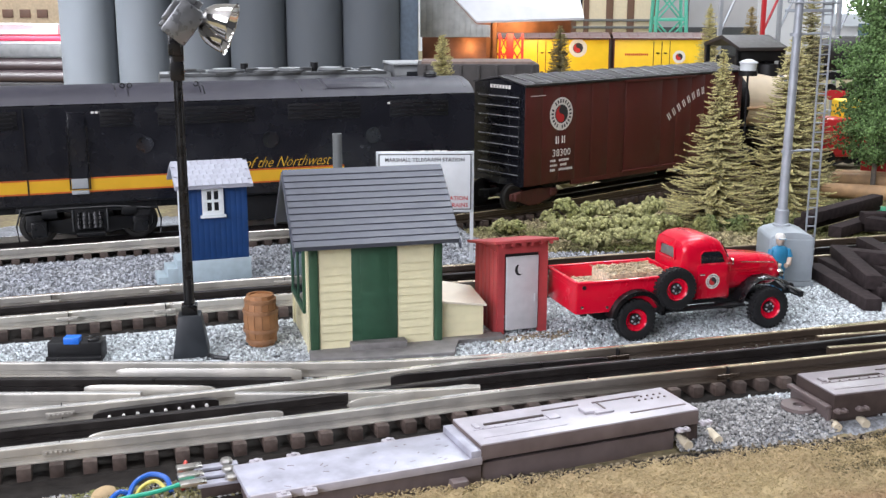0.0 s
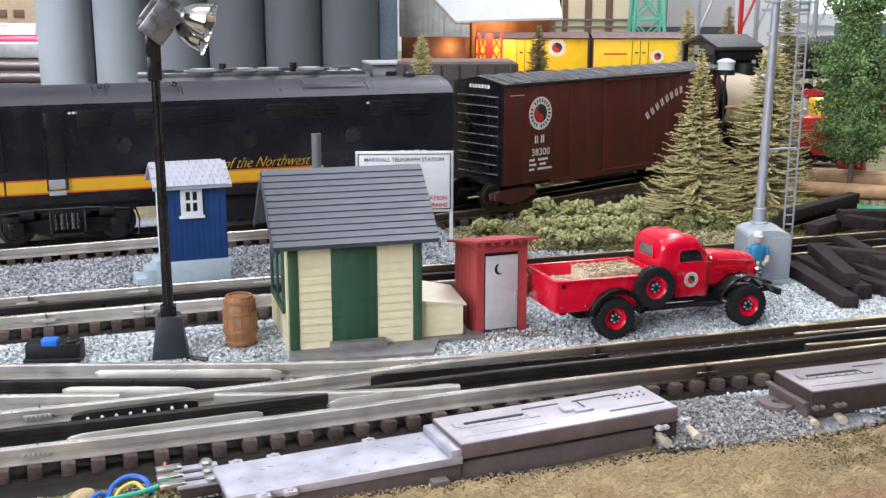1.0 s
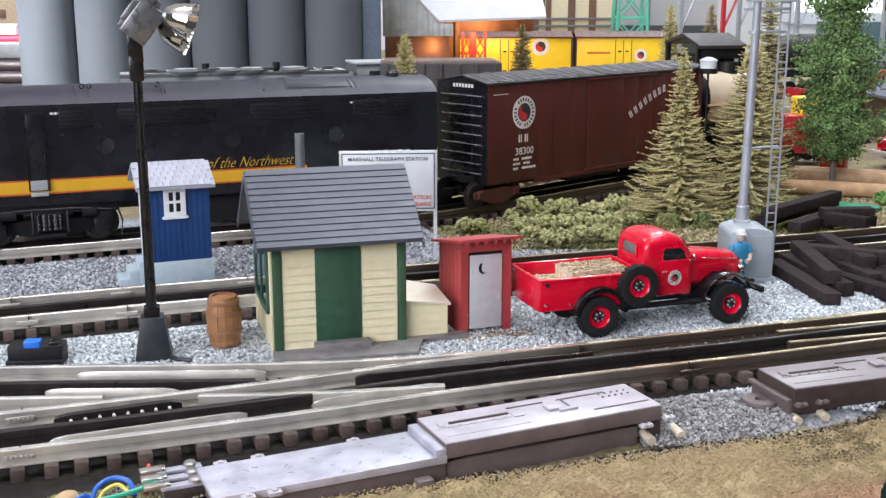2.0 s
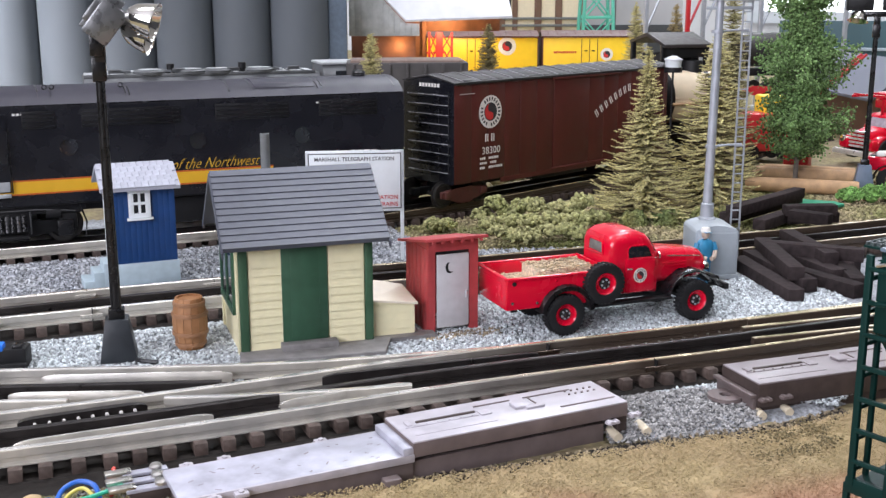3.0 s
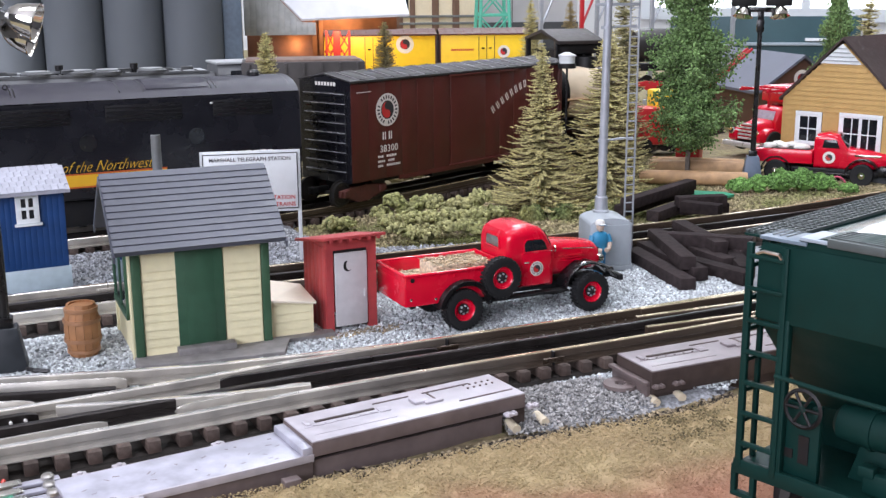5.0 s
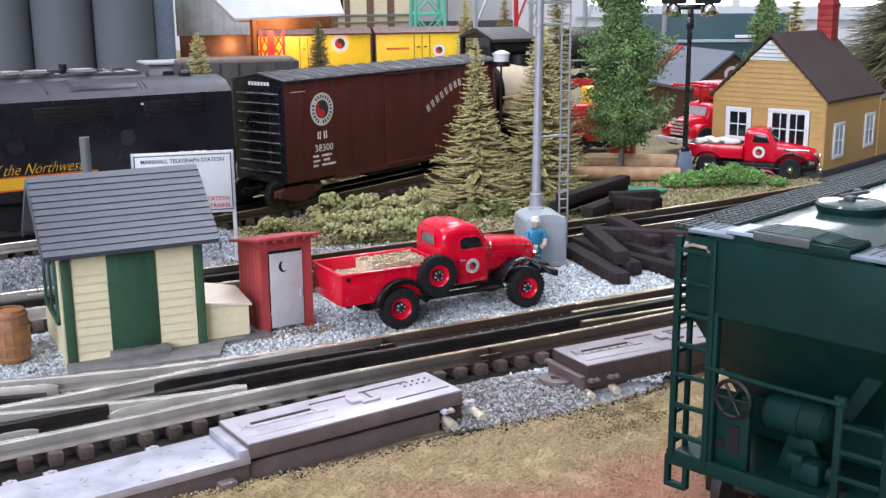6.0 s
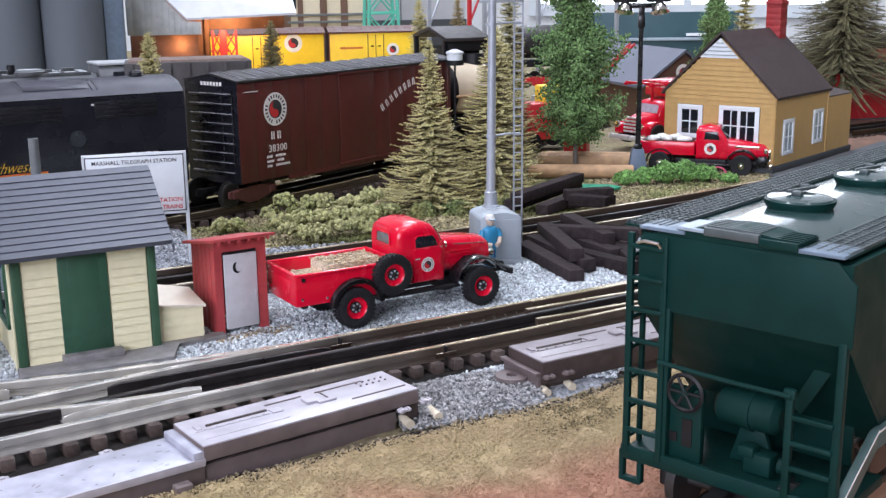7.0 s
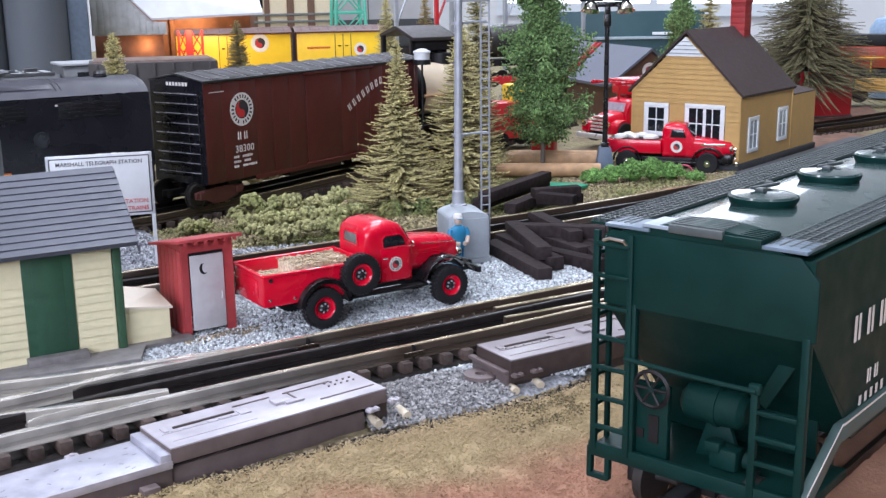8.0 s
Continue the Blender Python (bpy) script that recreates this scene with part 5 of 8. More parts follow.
    # railway initials and data as plain bars, the car number in figures
    for x, k in ((31.2, 0), (37.2, 1)):
        glyph(body, at(x, -0.1, 50.8), 3.8, 5.2, k, LETTER)
    words("38300", 7.0, LETTER, body, at(35.6, -0.12, 41.8) @ FRONT, width=1.05)
    for z, x0, x1, n in ((36.8, 24.5, 30, 3), (36.8, 33, 43, 6), (33.6, 24.5, 31.5, 4), (33.6, 34.5, 41, 4), (30.4, 24.5, 29.5, 3), (30.4, 33, 47, 8)):
        bars(body, x0, x1, z, 1.8, -0.1, LETTER, n)
    part("lettering_bar", B().box((12, -0.1, 81.6), (14, 0.12, 0.5)), LETTER, body)
    for i in range(8):
        t = i / 7
        x, z = 151.5 + 40 * t, 58.5 + 18.5 * math.sin(t * 1.15)
        glyph(body, at(x, -0.1, z, 0, 0, -math.degrees(math.atan(0.75 * math.cos(t * 1.35)))), 3.6, 5.6, i + 2, LETTER)
    return c


mat_roofrib = mat("grey_roof_rib", (0.15, 0.145, 0.15), 0.4, 0.2, var=0.3, scale=120)
mat_rib = mat("rib_edge_highlight", (0.36, 0.36, 0.38), 0.25, 0.5, var=0.25, scale=120)
mat_bogie = mat("oxide_bogie", (0.10, 0.028, 0.022), 0.55, var=0.2)
boxcar()


# ---- the black diesel ----
# Lighter grey on some truck parts stands in for glints.
mat_glint = mat("glint_grey_steel", (0.07, 0.07, 0.072), 0.4, 0.4, var=0.3, scale=150)


def diesel():
    e = thing("diesel_locomotive", "black streamlined diesel with a yellow stripe and script lettering", "locomotive", at(213, 619.8, 0, -21.2))
    x0, x1, W = -70.0, 280.0, 56.0
    prof = [(0, 30), (0, 84.5), (1.2, 87.0), (4.5, 89.6), (11, 92.6), (20, 94.4), (28, 94.8), (36, 94.4), (45, 92.6), (51.5, 89.6), (54.8, 87.0), (W, 84.5), (W, 30)]
    body = part("body", B().prism(prof, x0, x1, "x"), LEADBLACK, e)
    rp = [(-0.15, 86.4), (1.2, 87.3), (4.4, 89.9), (11, 92.95), (20, 94.75), (28, 95.15), (36, 94.75), (45, 92.95), (51.6, 89.9), (54.8, 87.3), (W + 0.15, 86.4), (54.6, 86.6), (45, 92.3), (28, 94.4), (11, 92.3), (1.4, 86.6)]
    part("roof_skin", B().prism(rp, x0 + 0.5, x1 - 0.5, "x"), ROOFPURPLE, e, "purple-grey satin roof skin")
    for xa, xb in ((-60, 62), (69, 110), (112, 170), (184, 225), (228, 275)):
        for xx in (xa, xb):
            part("roof_seam", B().prism([(4.2, 90.0), (11, 93.1), (20, 94.9), (28, 95.3), (36, 94.9), (28, 95.0), (20, 94.6), (11, 92.8), (4.4, 89.8)], xx - 0.3, xx + 0.3, "x"), LEADBLACK, e)
    part("roof_hatch", B().prism([(6, 91.2), (11, 93.2), (20, 95.1), (28, 95.6), (36, 95.1), (28, 94.5)], 186, 223, "x", 0.1), ROOFPURPLE, e)
    for x in (70, 108, 66):
        part("lift_ring", B().lathe([(1.2, -0.25), (1.6, 0), (1.2, 0.25), (0.9, 0)], (x, 12, 95.2), axis="y", seg=14, ring=True), BLACK, e)
    part("horn_dome", B().lathe([(4.2, 94.6), (4.4, 95.6), (4.0, 96.4), (4.4, 97), (3.2, 98.4), (0.02, 99)], (259, 26, 0), seg=20), BLACK, e)
    st = part("stripe", B().box((x0 / 2 + 98, -0.1, 40.4), (192 - x0, 0.3, 6.6)), YELLOW, body, "yellow side stripe with orange edges")
    part("stripe_edge", B().box((x0 / 2 + 98, -0.15, 44.2), (192 - x0, 0.3, 0.9)).box((x0 / 2 + 98, -0.15, 36.6), (192 - x0, 0.3, 0.9)), ORANGE, st, "thin orange edge line")
    door = part("side_door", B().box((39, -0.35, 60), (9.5, 0.7, 44), 0.3), LEADBLACK, e)
    for x in (33.6, 44.4):
        part("handrail", B().tube([(x, -1.4, 38), (x, -1.4, 74)], 0.4), BLACK, e)
    part("step_plate", B().box((38.8, -0.8, 41.4), (9.0, 1.4, 5.6), 0.3), LOCOPALE, e, "pale grey step plate")
    part("step_plate", B().box((38.8, -1.0, 36.4), (9.4, 1.8, 2.2), 0.3), LOCOPALE, e)
    part("panel_line", B().box((11, -0.3, 58), (0.8, 0.5, 54)), LEADBLACK, e)
    for x in (-40, 76, 149, 213):
        part("porthole", B().lathe([(5.0, -0.2), (5.0, -0.7), (4.2, -0.7), (4.0, 0.1), (0.02, 0.1)], (x, 0, 62), axis="y", seg=26), GLASSDARK, e, "round porthole window")
    for xa, xb in ((-20, 8), (52, 70), (84, 140), (160, 205), (224, 262)):
        g = part("side_grille", B().box(((xa + xb) / 2, -0.15, 78), (xb - xa, 0.4, 10), 0.1), BLACKMATT, e)
        for i in range(4):
            part("grille_bar", B().box(((xa + xb) / 2, -0.5, 74.6 + i * 2.3), (xb - xa - 1, 0.4, 0.7), 0.1), LEADBLACK, g)
    words("of the Northwest", 9.2, LETTERYEL, body, at(158.2, -0.3, 48.2) @ FRONT, shear=0.6, width=0.8, weight=-0.014)
    for xa, n in ((47, 4), (222, 2), (236, 4), (102, 2)):
        bars(body, xa, xa + n * 2.2, 81.5, 1.4, -0.15, LETTER, n)
    bars(body, 238, 262, 48.6, 5, -0.15, LETTER, 5)
    part("skirt", B().box(((x0 + x1) / 2, 2, 31.5), (x1 - x0 - 10, 3, 5), 0.4), BLACKMATT, e)
    part("underframe", B().box(((x0 + x1) / 2, W / 2, 28), (x1 - x0 - 12, 40, 8), 0.5).box((145, W / 2, 20), (70, 44, 16), 1.5), BLACKMATT, e)
    for xc in (43, 232):
        bogie(e, xc, W / 2, 6.0, 56, 10.0, 32, BLACKMATT)
        fr = B().box((xc, 4.5, 27), (80, 4, 3.4), 0.5).box((xc, 3.6, 20), (18, 3, 12), 0.4).box((xc - 30, 4.0, 19), (10, 4, 10), 1.2).box((xc + 30, 4.0, 19), (10, 4, 10), 1.2)
        fr.cyl((xc - 8, 3, 11), (xc + 8, 3, 11), 1.5).cyl((xc - 38, 3, 26), (xc + 38, 3, 24.5), 0.8)
        for k in range(4):
            fr.box((xc - 5.5 + k * 3.6, 1.9, 20.5), (1.4, 0.8, 9), 0.2)
        tf = part("truck_frame", fr, BLACKMATT, e)
        for k in (-9.5, 9.5):
            part("spring_hanger", B().box((xc + k, 1.6, 19.5), (0.9, 0.8, 13), 0.2), mat_glint, tf, "grey spring hanger, lighter to suggest a glint")
        for k in range(5):
            part("coil_spring", B().lathe([(1.0, 15 + q * 1.2 + (0.6 if q % 2 else 0)) if q % 2 else (1.4, 15 + q * 1.2) for q in range(8)], (xc - 6 + k * 3.0, 1.8, 0), seg=10), mat_glint if k % 2 else BLACK, tf)
        part("brake_rod", B().tube([(xc - 36, 1.6, 25.5), (xc - 16, 1.4, 27), (xc + 14, 1.4, 27), (xc + 34, 1.6, 25)], 0.5), mat_glint, tf)
        part("sand_pipe", B().tube([(xc - 37, 2.2, 28), (xc - 40, 2.0, 18), (xc - 39, 2.0, 9)], 0.55).tube([(xc + 37, 2.2, 28), (xc + 40, 2.0, 18), (xc + 39, 2.0, 9)], 0.55), BLACK, tf)
        for k in (-28, 28):
            part("axle_box", B().box((xc + k, 0.6, 16), (8.5, 4, 9), 0.8).cyl((xc + k, -1.8, 16), (xc + k, 0.4, 16), 3.0, seg=18), BLACK, tf, "glossy black axle box")
        for k in (-26, 18):
            part("brake_cylinder", B().cyl((xc + k, 3, 24), (xc + k + 8, 3, 24), 3.0), BLACKMATT, e)
    part("end_diaphragm", B().box((x1 + 1, W / 2, 55), (3, 20, 50), 0.6), BLACKMATT, e)
    return e


diesel()


# ---- the green covered hopper ----
def hopper():
    h = thing("covered_hopper", "dark green covered hopper with end ladders and roof hatches", "freight car", at(276.2, 120.5, 0, -97.2))
    W, L = 61.0, 330.0
    # hopper body: vertical upper end, lower end sloping inwards
    body = B()
    body.prism([(0.8, 60.5), (0.8, 80.8), (L - 0.8, 80.8), (L - 0.8, 60.5), (L - 34, 24), (34, 24)], 3.0, W + 1.0, "x")
    bd = part("body", body, HOPGREEN, h)
    for x in (12.0, 61.2):
        part("end_post", B().box((x, 1.0, 39), (2.2, 2.4, 45), 0.4), HOPGREEN, h)
    part("end_sheet", B().prism([(2.5, 60.3), (2.5, 79), (4.5, 81.6), (58.5, 81.6), (63.6, 76), (63.6, 60.3)], 0.0, 1.4, "y", 0.4), HOPGREEN, bd)
    for s, x in ((-1, 3.4), (1, W + 0.6)):
        part("side_sheet", B().prism([(1.2, 60), (1.2, 81), (L - 1.2, 81), (L - 1.2, 60), (L - 30, 31), (30, 31)], x - 0.5, x + 0.5, "x"), HOPGREEN, bd)
    # curved roof with running boards
    rp = [(2.0 + 58.5 * k / 12, 79.8 + 6.2 * math.sin(math.pi * k / 12)) for k in range(13)]
    part("end_cap", B().prism(rp + [(60.5, 79.6), (2.0, 79.6)], 0.4, 11.9, "y"), HOPGREEN, h)
    part("roof", B().prism(rp + [(60.5, 79.6), (2.0, 79.6)], 12.0, L - 0.4, "y"), HOPROOF, h, "glossy dark green roof of the hopper")
    for xa, xb in ((-3.4, 9.6), (43.6, 60.4)):
        w = part("roofwalk", B().box(((xa + xb) / 2, L / 2, 82.4), (xb - xa, L - 4, 0.6)), HOPGREEN, h, "grey-green grated walkway")
        g = B()
        n = 118
        for i in range(n):
            g.box(((xa + xb) / 2, 4 + i * 2.75, 83.0), (xb - xa - 0.3, 0.55, 0.8))
        for k in range(7):
            g.box((xa + 0.4 + k * (xb - xa - 0.8) / 6, L / 2, 83.1), (0.45, L - 5, 0.9))
        part("grating", g, GRATE, w)
    for xa, xb, z, m, lab in ((2.8, 16.5, 82.9, mat_blue_plate, "plain blue-grey corner plate"), (14.5, 26.5, 84.2, mat_pale_plate, "pale blue-grey bridging plate"), (22.5, 38, 85.0, GRATE, "ribbed grey tread plate"), (38.2, 48.5, 84.2, HOPGREEN, "dark green ribbed tread plate"), (47.5, 60.3, 82.9, mat_blue_plate, "plain blue-grey corner plate")):
        cw = part("cross_walk", B().box(((xa + xb) / 2, 5.4, z), (xb - xa, 11.6, 1.0), 0.2), m, h, lab)
        if 20 < xa < 46:
            part("toe_board", B().box(((xa + xb) / 2, -0.6, z - 0.6), (xb - xa, 0.8, 2.2), 0.2), m, cw)
            for k in range(6):
                part("grip_bar", B().box(((xa + xb) / 2, 0.6 + k * 1.9, z + 0.7), (xb - xa - 0.4, 0.6, 0.5), 0.1), m, cw)
    for y in (40, 88, 136, 184, 232, 280):
        ht = part("hatch", B().lathe([(9.6, 87.6), (9.0, 88.4), (4, 89.0), (0.02, 89.2)], (30, y, 0), seg=36), HOPROOF, h, "round roof hatch with dark rim")
        part("hatch_rim", B().lathe([(8.6, 84.6), (9.9, 87.0), (9.9, 87.9), (9.4, 87.9), (0.02, 87.5), (0.02, 84.6)], (30, y, 0), seg=36), HOPGREEN, ht, "dark green dished rim")
        part("neck", B().cyl((30, y, 83), (30, y, 85.2), 7.4, seg=28), HOPGREEN, ht)
        part("latch_bar", B().box((28.5, y + 4.0, 89.9), (1.3, 12, 0.9), 0.2, rot=(0, 0, -14)).box((29.6, y - 1, 89.6), (2.8, 2.8, 1.2), 0.4).box((27.0, y + 9.6, 89.6), (2.4, 2.4, 1.6), 0.4), GRATE, ht)
    # left ladder
    lad = part("ladder", B().box((0.2, 0, 48.5), (1.9, 1.6, 65), 0.3), HOPGREEN, h)
    part("stile", B().box((11.0, 0, 48.5), (1.9, 1.6, 65), 0.3), HOPGREEN, lad)
    for i in range(7):
        part("rung", B().box((5.6, -0.4, 77.4 - i * 9.0), (10.6, 1.4, 1.3), 0.3), HOPGREEN, lad)
    sl = part("side_ladder", B().box((-0.4, 8, 48.5), (1.4, 1.6, 65), 0.3), HOPGREEN, h)
    for i in range(7):
        part("rung", B().box((-0.6, 4.2, 74 - i * 9.0), (1.2, 8, 1.2), 0.3), HOPGREEN, sl)
    part("grab_iron", B().tube([(2.5, -0.6, 78.4), (5, -1.4, 79.4), (9.5, -1.4, 79.2), (10, -0.4, 77.5)], 0.5), BOLT, h, "worn bright grab iron")
    # end platform and its gear
    part("platform", B().box((31, 15, 15.4), (64, 30, 3.0), 0.5).box((31, 0.4, 16.0), (65, 1.8, 4.6), 0.5), HOPGREEN, h)
    part("stirrup", B().box((-1.4, 1, 11.5), (1.6, 2.0, 9.5), 0.3).box((1.4, 1, 7.4), (7, 2.2, 1.6), 0.3).box((4.6, 1, 11.5), (1.6, 2.0, 9.0), 0.3), HOPGREEN, h)
    part("stirrup", B().box((58.5, 1, 11.5), (1.6, 2.0, 9.5), 0.3).box((61.4, 1, 7.4), (7, 2.2, 1.6), 0.3).box((64.6, 1, 11.5), (1.6, 2.0, 9.0), 0.3), HOPGREEN, h)
    stand = part("brake_stand", B().box((17.0, 3.2, 28), (11.5, 2.2, 22), 0.4), HOPGREEN, h)
    part("slot", B().box((18.6, 1.9, 26), (3.0, 0.4, 8)), BLACKMATT, stand)
    part("slot", B().box((14.0, 1.9, 24), (3.0, 0.4, 2.6)), BLACKMATT, stand)
    bw = part("brake_wheel", B().lathe([(5.0, -0.5), (5.7, 0), (5.0, 0.5), (4.5, 0)], (19.5, -1.6, 39.0), axis="y", seg=28, ring=True), BLACKMATT, h, "black spoked brake wheel")
    for k in range(6):
        a = k * math.pi / 3
        part("spoke", B().cyl((19.5, -1.6, 39), (19.5 + 4.8 * math.cos(a), -1.6, 39 + 4.8 * math.sin(a)), 0.45, seg=6), BLACKMATT, bw)
    part("wheel_axle", B().cyl((19.5, -2, 39), (19.5, 3.5, 39), 1.0), HOPGREEN, h)
    cy = part("brake_reservoir", B().lathe([(0.02, -10), (3.4, -9.6), (5.2, -8.0), (5.4, 0), (5.2, 8.0), (3.4, 9.6), (0.02, 10)], (31.5, 14, 32.5), axis="x", seg=24), HOPGREEN, h, "horizontal air cylinder")
    part("band", B().lathe([(5.3, -0.7), (5.8, -0.6), (5.8, 0.6), (5.3, 0.7)], (32.5, 14, 32.5), axis="x", seg=24, ring=True), HOPGREEN, cy)
    part("bracket", B().prism([(26, 17), (40, 17), (36, 27.5), (29, 27.5)], 13, 15, "y", 0.3), HOPGREEN, h)
    part("brake_valve", B().box((37.5, 9, 20.5), (8, 6, 6), 0.8).cyl((43, 9, 21), (46.5, 9, 21), 2.4).box((34.5, 7.5, 23.6), (4.5, 4, 3.0), 0.5), HOPGREEN, h)
    part("handrail", B().tube([(10.5, -1.2, 45.8), (30, -1.3, 45.2), (49.5, -1.2, 45.2)], 0.7, 8), HOPGREEN, h)
    rl = part("end_ladder", B().box((48.8, 0, 30.6), (2.0, 1.8, 31), 0.3).box((48.8, -0.2, 45.6), (3.4, 2.4, 3.0), 0.7), HOPGREEN, h)
    for z in (25.5, 32.5, 39.5):
        part("rung", B().box((55, -0.2, z), (11, 1.4, 1.4), 0.3), HOPGREEN, rl)
    part("gusset", B().prism([(55, 60), (60.5, 60), (47, 36), (44, 38)], 11.0, 12.2, "y", 0.3), HOPGREEN, h)
    # side sill and lettering
    part("side_sill", B().box((W + 1.5, L / 2, 29.5), (2.4, L - 44, 5.4), 0.5).prism([(0.5, 13.8), (22, 27), (22, 32.2), (0.5, 19.5)], W + 0.3, W + 2.7, "x", 0.2), mat_sill, h, "grey-green side sill")
    # White line paints in the highlight on the sill's top edge.
    part("sill_stripe", B().box((W + 2.8, L / 2, 32.0), (0.2, L - 46, 0.5)).prism([(0.8, 19.4), (22.4, 32.1), (22.4, 32.6), (0.8, 19.9)], W + 2.72, W + 2.9, "x"), LETTER, h, "thin white line painted as the sill's highlight")
    for i in range(14):
        glyph(bd, at(W + 1.7, 31 + i * 9.6, 57.0, 90), 5.4, 7.4, i, LETTER)
    for i in range(2):
        glyph(bd, at(W + 1.7, 42.5 + i * 5.5, 40.5, 90), 3.2, 4.0, i, LETTER)
    for i in range(5):
        part("lettering_bar", B().box((W + 1.62, 37 + i * 4.2, 34.6), (0.12, 1.7, 2.8)), LETTER, bd)
    # running gear, turned to the car's length
    bg = bogie(h, 0, 0, 0, 36, 8.2, 32, BLACKMATT)
    bg.matrix_basis = at(31, 26, 1.0, 90)
    bg = bogie(h, 0, 0, 0, 36, 8.2, 32, BLACKMATT)
    bg.matrix_basis = at(31, L - 34, 1.0, 90)
    part("coupler", B().box((31, -5, 11), (5, 16, 5), 0.8).box((32, -14, 11), (8, 7, 6), 1.2), BLACKMATT, h, "black knuckle coupler")
    part("bulkhead", B().box((31, 30.8, 31), (46, 1.4, 31), 0.3), HOPGREEN, h)
    part("centre_sill", B().box((31, L / 2, 12), (12, L - 8, 5), 0.5), BLACKMATT, h)
    for y in (95, 165, 235):
        part("discharge_bin", B().prism([(8, 30), (54, 30), (42, 8), (20, 8)], y - 16, y + 16, "y", 0.8), HOPGREEN, h)
    return h


mat_pale_plate = mat("pale_blue_grey_plate", (0.3, 0.36, 0.42), 0.4, var=0.1, scale=120)
mat_blue_plate = mat("blue_grey_plate", (0.14, 0.19, 0.24), 0.4, var=0.1, scale=120)
mat_sill = mat("pale_green_sill", (0.065, 0.108, 0.1), 0.5, var=0.2, scale=130)
hopper()
hl = [(120, 107), (246, 91), (330, 80), (460, 64), (620, 44), (760, 26)]
track("track_edge", hl, z=1.0, label="dark three-rail track under the green hopper", outer=RAILBROWN)


# ---- switch machines beside the front track ----
def machine_case(name, m, label, length, tray):
    u = thing(name, label, "switch machine", m)
    L, W = length, 23.5
    case = part("cover", B().box((L / 2, W / 2, 6.4 if tray else 4.4), (L, W, 5.0 if tray else 9.0), 0.45), UNC if tray else UNCDARK, u, "brown moulded cover")
    # Paler top paints in overhead glare; the second machine gets darker tones.
    part("top_face", B().box((L / 2, W / 2, 9.05), (L - 0.3, W - 0.3, 0.7), 0.3), UNCTOP if tray else UNCTOP2, case, "lilac-grey top face, overhead glare in its colour")
    part("slot_bar", B().box((18.5, 14.5, 9.5), (22, 1.3, 0.7), 0.2), UNCDARK, case)
    part("slot_rim", B().box((18, 4.6, 9.45), (30, 0.5, 0.3), 0.1).box((16, 11.5, 9.4), (27, 0.8, 0.5), 0.1).box((4.4, 14.0, 9.6), (1.8, 4, 0.9), 0.2).box((32, 12.5, 9.5), (4, 4, 0.7), 0.2), UNCTOP if tray else UNCTOP2, case)
    for i in range(6):
        part("rivet", B().cyl((6 + i * 4.2, 11.6, 9.2), (6 + i * 4.2, 11.6, 9.9), 0.45, seg=8), UNCTOP if tray else UNC, case)
    part("raised_line", B().box((38, 18.5, 9.45), (14, 0.6, 0.5)).box((60, 18.5, 9.45), (19, 0.6, 0.5)).box((69, 5.5, 9.45), (22, 0.6, 0.5)).box((52, 15, 9.45), (0.6, 6, 0.5)), UNC, case)
    part("latch", B().box((46, 12.5, 9.9), (6, 5, 1.1), 0.3).box((50, 9.5, 9.8), (7, 2.2, 0.9), 0.3), UNCTOP if tray else UNCTOP2, case)
    for i in range(5):
        for k in range(2):
            part("rivet", B().cyl((67 + i * 2.6, 14.4 + k * 3.0, 9.2), (67 + i * 2.6, 14.4 + k * 3.0, 9.8), 0.45, seg=8), UNC, case)
    # Black block holds the shade in the gap under the cover.
    part("recess", B().box((L / 2 - 4, W / 2 + 0.8, 1.4), (L - 12, W - 5.0, 6.0)), ROADBED, u)
    part("lower_case", B().box((L / 2 - (4 if tray else 0), W / 2 + 0.7, -1.6), (L - (9 if tray else 2), W - 2.2, 7.6), 0.4), UNC if tray else UNCDARK, u, "dark brown lower case")
    part("end_block", B().box((L - 1.5, 4.2, 0.8), (4, 6.5, 6), 0.4).box((L + 0.5, 16, 1.2), (5, 7, 5), 0.5), UNCDARK, u)
    for x in ((76.7, 89.0) if tray else (0.7, 12.4)):
        part("peg", B().cyl((x - 0.4, -3.0, -2.1), (x + 0.6, 4.0, -1.7), 1.65, seg=14), mat_peg, u, "pale wooden peg end")
    for x, y in (((75, -1.0), (86, 1.6)) if tray else ((2.5, -0.8), (11.5, -0.8))):
        part("lug", B().box((x, y, 3.2), (5.0, 2.6, 1.2), 0.4).box((x - 1.2, y - 0.4, 3.5), (1.6, 2.6, 1.6), 0.4).box((x + 1.4, y - 0.4, 3.5), (1.2, 2.6, 1.4), 0.4), UNCTOP if tray else UNC, u)
    if not tray:
        part("end_flange", B().box((-1.6, W / 2 + 1, 4.4), (2.6, W + 1, 1.4), 0.3).box((-0.6, W / 2 + 1, 1.0), (1.6, W, 6.4), 0.3), UNC, u, "brown end flange")
    if tray:
        t = part("tray", B().box((-36.5, W / 2 - 0.2, 4.4), (75, W - 1, 2.0), 0.4).box((-1.5, W / 2, 6.0), (4.0, W, 3.4), 0.6), PLATE, u, "flat scuffed grey metal plate")
        part("tray_rim", B().box((-36.5, 0.2, 4.0), (74, 0.9, 2.6), 0.2).box((-36.5, W - 0.7, 4.0), (74, 0.9, 2.6), 0.2), UNCTOP, t)
        part("tray_case", B().box((-36, W / 2, -0.7), (73, W - 1.5, 8.2), 0.4), UNC, u)
        rk = random.Random(5)
        fl = B()
